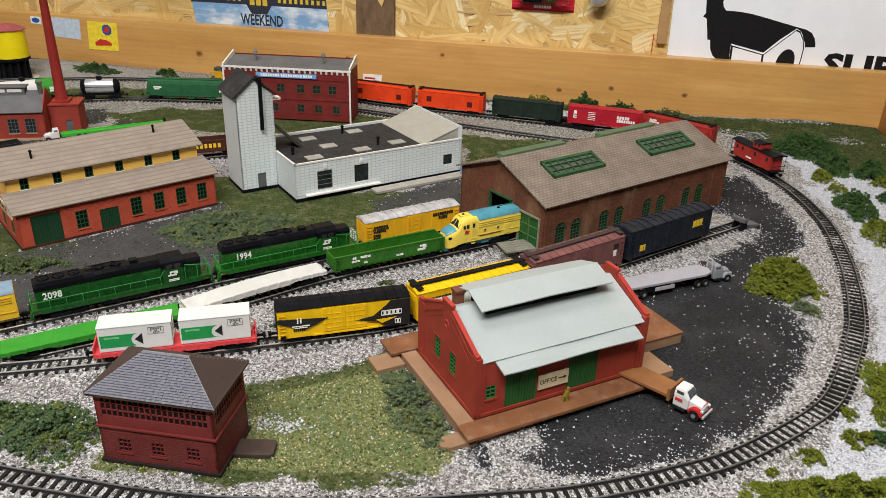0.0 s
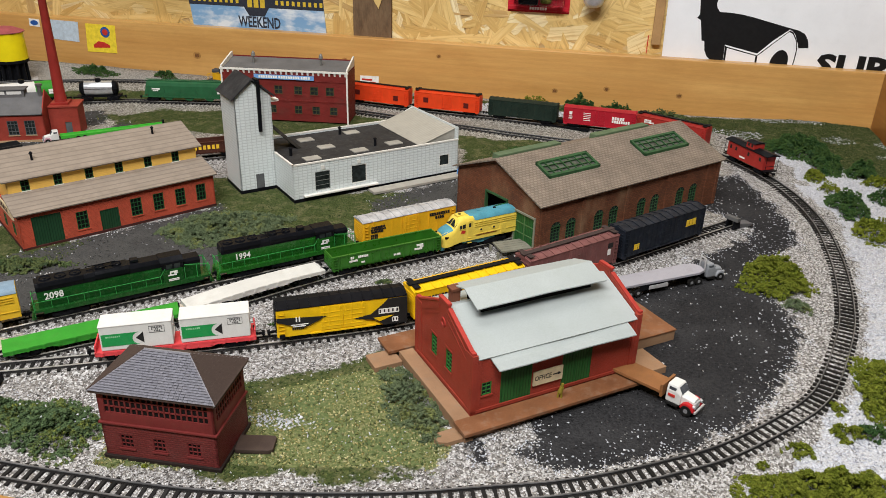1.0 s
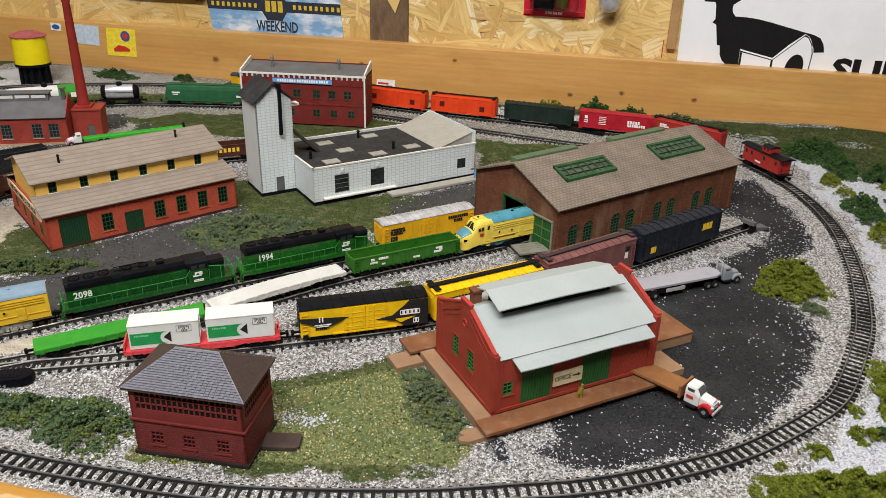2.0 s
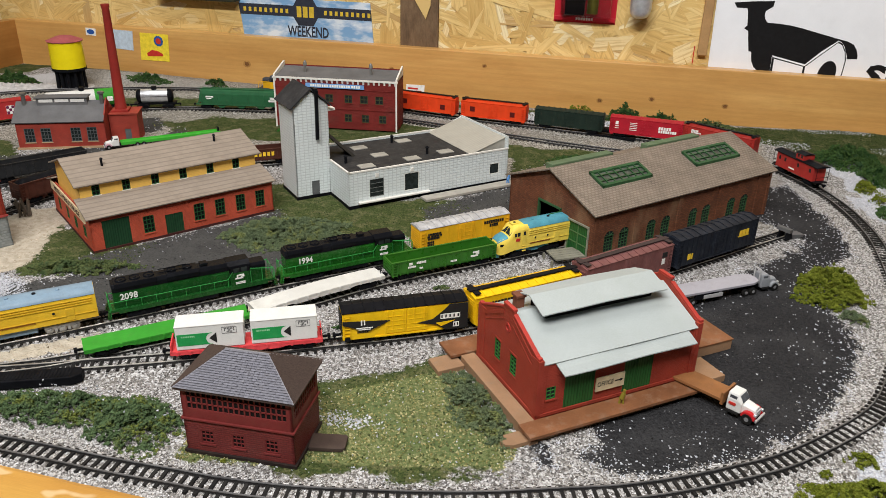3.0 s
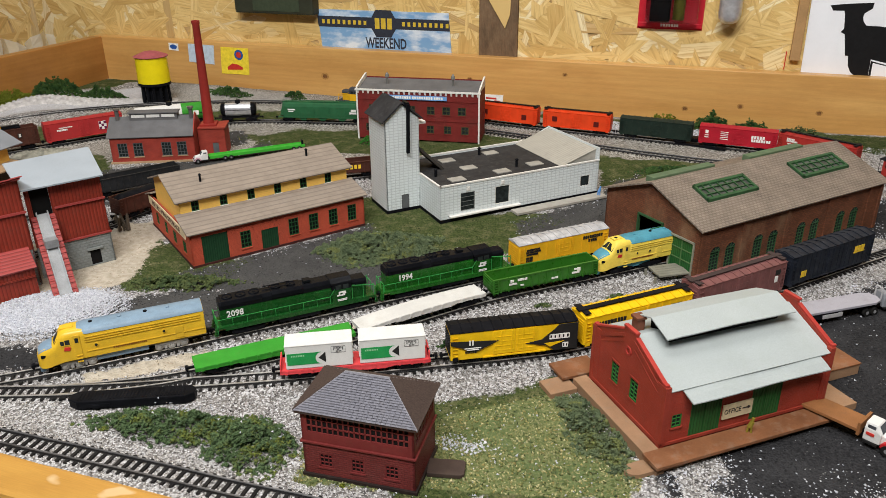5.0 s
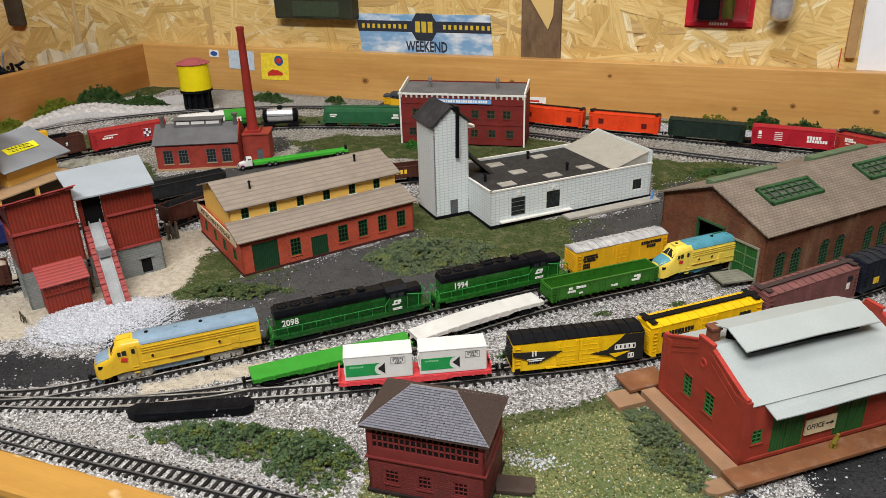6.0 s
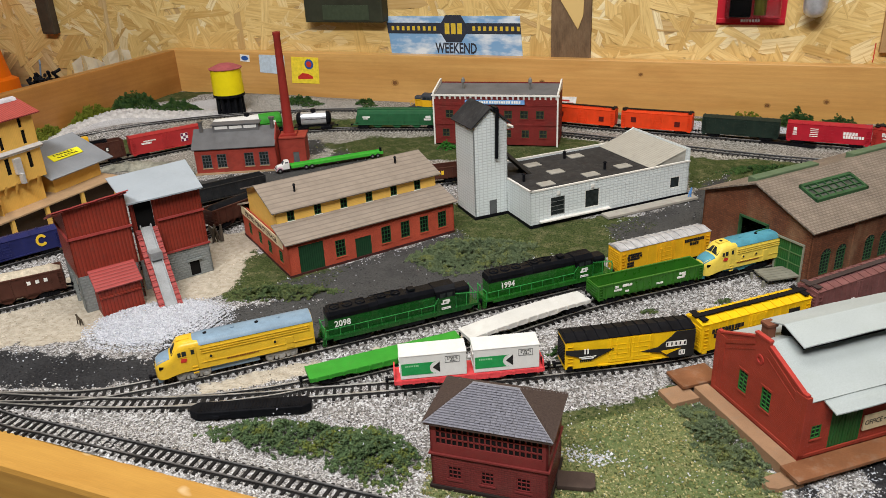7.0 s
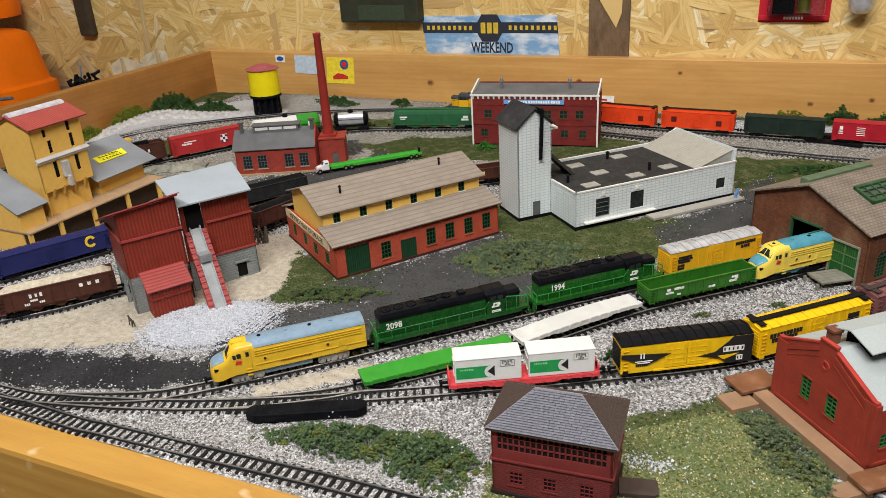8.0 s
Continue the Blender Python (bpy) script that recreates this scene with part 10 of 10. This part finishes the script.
marks(card, [(-0.0115, 0.1262, 0.0085, 0.0180), (0.0, 0.1262, 0.0085, 0.0180), (0.0115, 0.1262, 0.0085, 0.0180)], GOLD, y=-0.0013, name="gold_bars")
lettering("WEEKEND", 0.0245, NAVYP, card, pose(0.004, -0.0009, 0.0925, 90, 0, 0), squeeze=0.66, bold=0.0006)

BARK = Nodes("rough_brown_board")
v_ = BARK.stretched(1, 1, 0.35)
BARK.link(BARK.ramp(BARK.noise(60, 6.0, v_, 0.7), (0.3, (0.075, 0.042, 0.02)), (0.7, (0.22, 0.14, 0.075))), "Base Color")
BARK.bsdf.inputs["Roughness"].default_value = 0.85
BARK.bump(BARK.noise(140, 5.0, v_), 0.9, 0.002)
T = thing("rough_batten", "rough dark brown board standing against the wall", "board", -0.287, 1.258, 0.0)
part("board", Shape().box(-0.0325, 0.0325, -0.004, 0.0035, 0.0, 0.52), BARK.m, T, bevel=0.001)
part("torn_flake", Shape().prism([(-0.034, 0.200), (0.012, 0.128), (0.020, 0.150), (0.022, 0.205)], "y", -0.0062, -0.0042), STRAND, T, "torn pale strand of wood")

T = thing("blister_pack", "red-backed clear blister pack hanging on the wall", "package", -0.018, 1.2600, 0.136, 0)
REDCARD = paint("glossy_red_card", (0.50, 0.02, 0.035), 0.3, 0.08, 40)
part("backing", Shape().box(-0.048, 0.048, -0.0006, 0.0008, 0.0, 0.15), REDCARD, T, bevel=0.0004)
CLEAR = Nodes("clear_plastic")
CLEAR.bsdf.inputs["Transmission Weight"].default_value = 1.0
CLEAR.bsdf.inputs["Roughness"].default_value = 0.05
CLEAR.link(CLEAR.ramp(CLEAR.noise(40), (0.3, (0.9, 0.92, 0.92)), (0.7, (0.97, 0.97, 0.97))), "Base Color")
part("rim", Shape().box(-0.047, 0.047, -0.005, -0.0006, 0.003, 0.010), REDCARD, T, bevel=0.001)
part("blister", Shape().box(-0.036, 0.040, -0.022, -0.0008, 0.012, 0.12), CLEAR.m, T, bevel=0.003)
part("contents", Shape().box(-0.030, 0.0, -0.018, -0.002, 0.014, 0.10), BLACK, T, "dark part inside", bevel=0.002)
part("contents", Shape().rod((0.012, -0.010, 0.016), (0.012, -0.010, 0.10), 0.0085, 16), plain("olive_green_tube", (0.13, 0.13, 0.02), 0.4), T, "olive part inside")
marks(T, word(0.0, 0.0065, 7, 0.0030), MARK_W, y=-0.0051)

T = thing("hanging_canister", "shiny round-ended metal canister hanging on the wall", "canister", 0.066, 1.236, 0.150, 0)
part("shell", Shape().turned([(0.0, 0.0), (0.006, 0.0008), (0.011, 0.0030), (0.0145, 0.0075), (0.0160, 0.014), (0.0160, 0.12), (0.012, 0.13), (0.0, 0.131)], 26), CHROME, T, smooth=True)
part("hook", Shape().rod((0, 0, 0.131), (0, 0.026, 0.150), 0.001, 6), STEEL, T)

T = thing("wall_sign", "white sign with a black beast and camera shape", "sign", 0.175, 1.2585, 0.0, 0)
part("panel", Shape().prism([(0.0035, 0.02), (0.36, 0.02), (0.36, 0.30), (-0.004, 0.30)], "y", -0.0010, 0.0012), paint("sign_white", (0.84, 0.86, 0.90), 0.45, 0.04, 20, 0.05), T)
beast = [(0.0247, 0.1787), (0.050, 0.1815), (0.080, 0.1836), (0.0793, 0.1757), (0.0703, 0.1690), (0.0695, 0.1640), (0.0711, 0.1579), (0.0756, 0.1525), (0.0928, 0.1520), (0.1088, 0.1503), (0.1260, 0.1470), (0.1414, 0.1434), (0.1712, 0.1365), (0.1901, 0.1324), (0.1986, 0.1284), (0.2041, 0.1208), (0.2065, 0.1140), (0.2075, 0.1085), (0.1934, 0.1074), (0.1922, 0.1130), (0.1890, 0.1198), (0.1862, 0.1258), (0.1829, 0.1301), (0.1771, 0.1332), (0.1573, 0.1163), (0.1384, 0.0960), (0.0907, 0.1060), (0.0925, 0.0600), (0.0747, 0.0600), (0.0747, 0.0808), (0.0674, 0.0867), (0.0626, 0.0956), (0.0603, 0.1093), (0.0562, 0.1096), (0.0504, 0.1393), (0.0445, 0.1422), (0.0480, 0.1472), (0.0459, 0.1658), (0.0440, 0.1715), (0.0292, 0.1715)]
BLK = plain("printed_black", (0.012, 0.012, 0.013), 0.4)
printed(T, beast, BLK, "beast_shape", -0.0011)
printed(T, [(0.0912, 0.1042), (0.1384, 0.0942), (0.1771, 0.1322), (0.1829, 0.1295), (0.1895, 0.1185), (0.1928, 0.1050), (0.1922, 0.0880), (0.1890, 0.0600), (0.0925, 0.0600)], BLK, "camera_outline", -0.0011)
WHT = bpy.data.materials["sign_white"]
printed(T, [(0.0912, 0.1054), (0.1384, 0.0954), (0.1771, 0.1334), (0.1771, 0.1316), (0.1384, 0.0934), (0.0925, 0.1034)], WHT, "camera_edge", -0.0013)
printed(T, [(0.0942, 0.1012), (0.1366, 0.0924), (0.1375, 0.0600), (0.0955, 0.0600)], WHT, "camera_body", -0.0014)
printed(T, [(0.1396, 0.0928), (0.1768, 0.1297), (0.1826, 0.1272), (0.1886, 0.1171), (0.1913, 0.1045), (0.1908, 0.0887), (0.1880, 0.0600), (0.1401, 0.0600)], WHT, "camera_front", -0.0014)
printed(T, [(0.1705 + 0.0125 * math.cos(a * 0.3142) + 0.002 * math.sin(a * 0.3142), 0.0835 + 0.0200 * math.sin(a * 0.3142)) for a in range(20)], BLK, "camera_lens", -0.0017)
lettering("SUR", 0.046, BLK, T, pose(0.2740, -0.0014, 0.0825, 90, 0, 0), squeeze=1.24, bold=0.0018)

T = thing("stud_offcut", "tan wooden stud standing beside the white sign", "wood strip", 0.1675, 1.2560, 0.0)
part("stud", Shape().box(-0.0095, 0.0040, -0.006, 0.0055, 0.10, 0.5), paint("tan_stud", (0.42, 0.25, 0.11), 0.6, 0.15, 40), T, bevel=0.001)
part("pencil_line", Shape().box(-0.0150, -0.0138, 0.003, 0.0056, 0.085, 0.112), MARK_R, T, "red pencil line")

T = thing("green_case", "dark green case hanging on the wall", "case", -0.692, 1.2480, 0.138)
part("body", Shape().box(-0.078, 0.078, -0.012, 0.013, 0.0, 0.16), paint("dark_olive_case", (0.035, 0.038, 0.025), 0.5, 0.2, 40), T, bevel=0.003)
part("label", Shape().box(-0.040, 0.052, -0.0128, -0.0118, 0.005, 0.03), plain("dull_label", (0.05, 0.065, 0.04), 0.4), T)
T = thing("tool_handle", "dark worn tool handle hanging on the wall", "tool", -1.415, 1.2500, 0.108)
part("grip", Shape().box(-0.014, 0.022, -0.008, 0.010, 0.0, 0.25), paint("dark_worn_grip", (0.06, 0.045, 0.03), 0.6, 0.2, 60), T, bevel=0.005)

# stickers on the back board
for nm, lb, outl, col in (
    ("sticker", "yellow sticker with a red car and round badge", [(-0.811, 0.0755), (-0.753, 0.0750), (-0.756, 0.0270), (-0.815, 0.0265)], plain("sticker_yellow", (0.85, 0.66, 0.05), 0.4)),
    ("sticker", "pale blue sky sticker", [(-0.882, 0.0780), (-0.826, 0.0770), (-0.829, 0.0420), (-0.884, 0.0445)], plain("pale_sky_print", (0.52, 0.62, 0.72), 0.4)),
    ("sticker", "small white sticker with a blue badge", [(-0.925, 0.0775), (-0.904, 0.0765), (-0.905, 0.0635), (-0.926, 0.0645)], MARK_W),
    ("sticker", "small white torn sticker with red print", [(-0.3032, 0.0215), (-0.2710, 0.0222), (-0.2720, 0.0080), (-0.3045, 0.0064)], MARK_W),
):
    ob = tagged(part(nm, Shape().prism(outl, "y", 1.2372, 1.2380), col), lb, "sticker")
    cx, cz = np.mean(outl, 0)
    if "yellow" in lb:
        printed(ob, [(-0.801, 0.039), (-0.790, 0.046), (-0.778, 0.045), (-0.768, 0.040), (-0.768, 0.036), (-0.800, 0.034)], MARK_R, "red_car", 1.2370)
        printed(ob, [(-0.774 + 0.0095 * math.cos(a * 0.6283), 0.0625 + 0.0095 * math.sin(a * 0.6283)) for a in range(10)], plain("badge_blue", (0.03, 0.10, 0.35), 0.4), "round_badge", 1.2370)
        printed(ob, [(-0.774 + 0.0055 * math.cos(a * 0.6283), 0.0625 + 0.0055 * math.sin(a * 0.6283)) for a in range(10)], MARK_R, "badge_centre", 1.2367)
    elif "badge" in lb:
        printed(ob, [(cx + 0.008 * math.cos(a * 0.6283), cz + 0.0045 * math.sin(a * 0.6283)) for a in range(10)], bpy.data.materials["badge_blue"], "badge", 1.2370)
    elif "red print" in lb:
        marks(ob, [(cx - 0.004, cz + 0.001, 0.018, 0.003), (cx + 0.006, cz - 0.003, 0.010, 0.002)], MARK_R, y=1.2371)

# ---------------------------------------------------------------- bench beyond the side board
T = thing("side_bench", "grey bench beyond the side board", "bench", -1.70, 0.75, 0.0)
part("bench_top", Shape().box(-0.55, 0.575, -0.35, 0.50, -0.03, -0.004), paint("bench_grey", (0.14, 0.135, 0.13), 0.6, 0.2, 20), T, bevel=0.002)
for lx in (-0.5, 0.5):
    for ly in (-0.3, 0.45):
        part("leg", Shape().box(lx - 0.025, lx + 0.025, ly - 0.025, ly + 0.025, -0.9, -0.03), WOOD_Y_DIM, T)
ORANGE = paint("safety_orange_plastic", (0.80, 0.16, 0.005), 0.35, 0.06, 20, 0.08)
T = thing("orange_jug", "rounded safety-orange plastic tub on the bench", "tub", -1.540, 1.12, -0.004)
sq = lambda w, z, r: [(w * max(-1, min(1, 1.25 * math.cos(a * math.pi / 12))) * r, w * max(-1, min(1, 1.25 * math.sin(a * math.pi / 12))), z) for a in range(24)]  # noqa: E731
part("body", Shape().loft([sq(0.080, 0.0, 1.0), sq(0.080, 0.03, 1.0), sq(0.070, 0.036, 1.0), sq(0.060, 0.118, 1.0), sq(0.054, 0.134, 1.0), sq(0.040, 0.141, 1.0)]), ORANGE, T, smooth=True)
part("cord", Shape().rod((-0.10, -0.105, 0.030), (-0.02, -0.112, 0.045), 0.0035, 8).rod((-0.02, -0.112, 0.045), (0.05, -0.112, 0.022), 0.0035, 8).rod((0.05, -0.112, 0.022), (0.14, -0.10, 0.030), 0.0035, 8), paint("grey_cord", (0.14, 0.15, 0.17), 0.5), T, "grey cord across the tub")
T = thing("orange_helmet", "orange rounded plastic shell above the tub", "helmet", -1.635, 1.17, 0.157)
part("shell", Shape().turned([(0.0, 0.0), (0.085, 0.0), (0.088, 0.02), (0.075, 0.07), (0.045, 0.10), (0.0, 0.11)], 24), ORANGE, T, smooth=True)
part("bracket", Shape().box(-0.01, 0.01, 0.0, 0.095, 0.0, 0.008), STEEL, T)
r_ = np.random.default_rng(9)
T = thing("chain_coil", "heap of black chain links with a wire tie", "chain", -1.188, 1.010, -0.010)
for i in range(46):
    a, d = r_.uniform(0, 6.28), 0.030 * math.sqrt(r_.random())
    c_ = Vector((0.55 * d * math.cos(a), 1.3 * d * math.sin(a), r_.uniform(0.06, 0.088)))
    e_ = Vector(r_.normal(size=3)).normalized() * 0.006
    part("link", Shape().rod(c_ - e_, c_ + e_, 0.0030, 6), BLACK, T)
part("heap_core", Shape().turned([(0.0, -0.004), (0.026, -0.004), (0.024, 0.05), (0.012, 0.075), (0.0, 0.078)], 12), BLACK, T)
part("wire_tie", Shape().rod((0.0, -0.006, 0.075), (0.006, -0.004, 0.105), 0.0016, 8).rod((0.006, -0.004, 0.105), (0.001, 0.001, 0.112), 0.0016, 8), paint("blue_grey_wire", (0.16, 0.20, 0.25), 0.5), T)
WRAP = Nodes("crumpled_film")
WRAP.link(WRAP.ramp(WRAP.noise(30), (0.3, (0.55, 0.52, 0.42)), (0.7, (0.75, 0.72, 0.62))), "Base Color")
WRAP.bsdf.inputs["Roughness"].default_value = 0.15
WRAP.bsdf.inputs["Alpha"].default_value = 0.55
T = thing("plastic_film", "crumpled clear plastic film behind the corner", "plastic film", -1.165, 1.135, 0.0)
rows = []
for i in range(12):
    rows.append([(0.010 * math.sin(i * 1.7) * (j / 6), -0.075 + i * 0.0135 + r_.uniform(-0.002, 0.002), -0.004 + (0.092 + 0.010 * math.sin(i * 0.9)) * j / 6 + r_.uniform(-0.003, 0.003)) for j in range(7)])
part("film", Shape().loft(rows, closed=False), WRAP.m, T)

# ---------------------------------------------------------------- track, ties last
for name, path, label in TRACKS:
    if name == "main_track":
        build_track(name, path, label, -0.52, 0.34)
    elif name == "yard_lead":
        build_track(name, path, label, -0.60, -0.20, head=RAILBRIGHT)
    elif name == "yard_track":
        build_track(name, path, label, -0.60, 0.10, head=RAILBRIGHT)
    else:
        build_track(name, path, label)
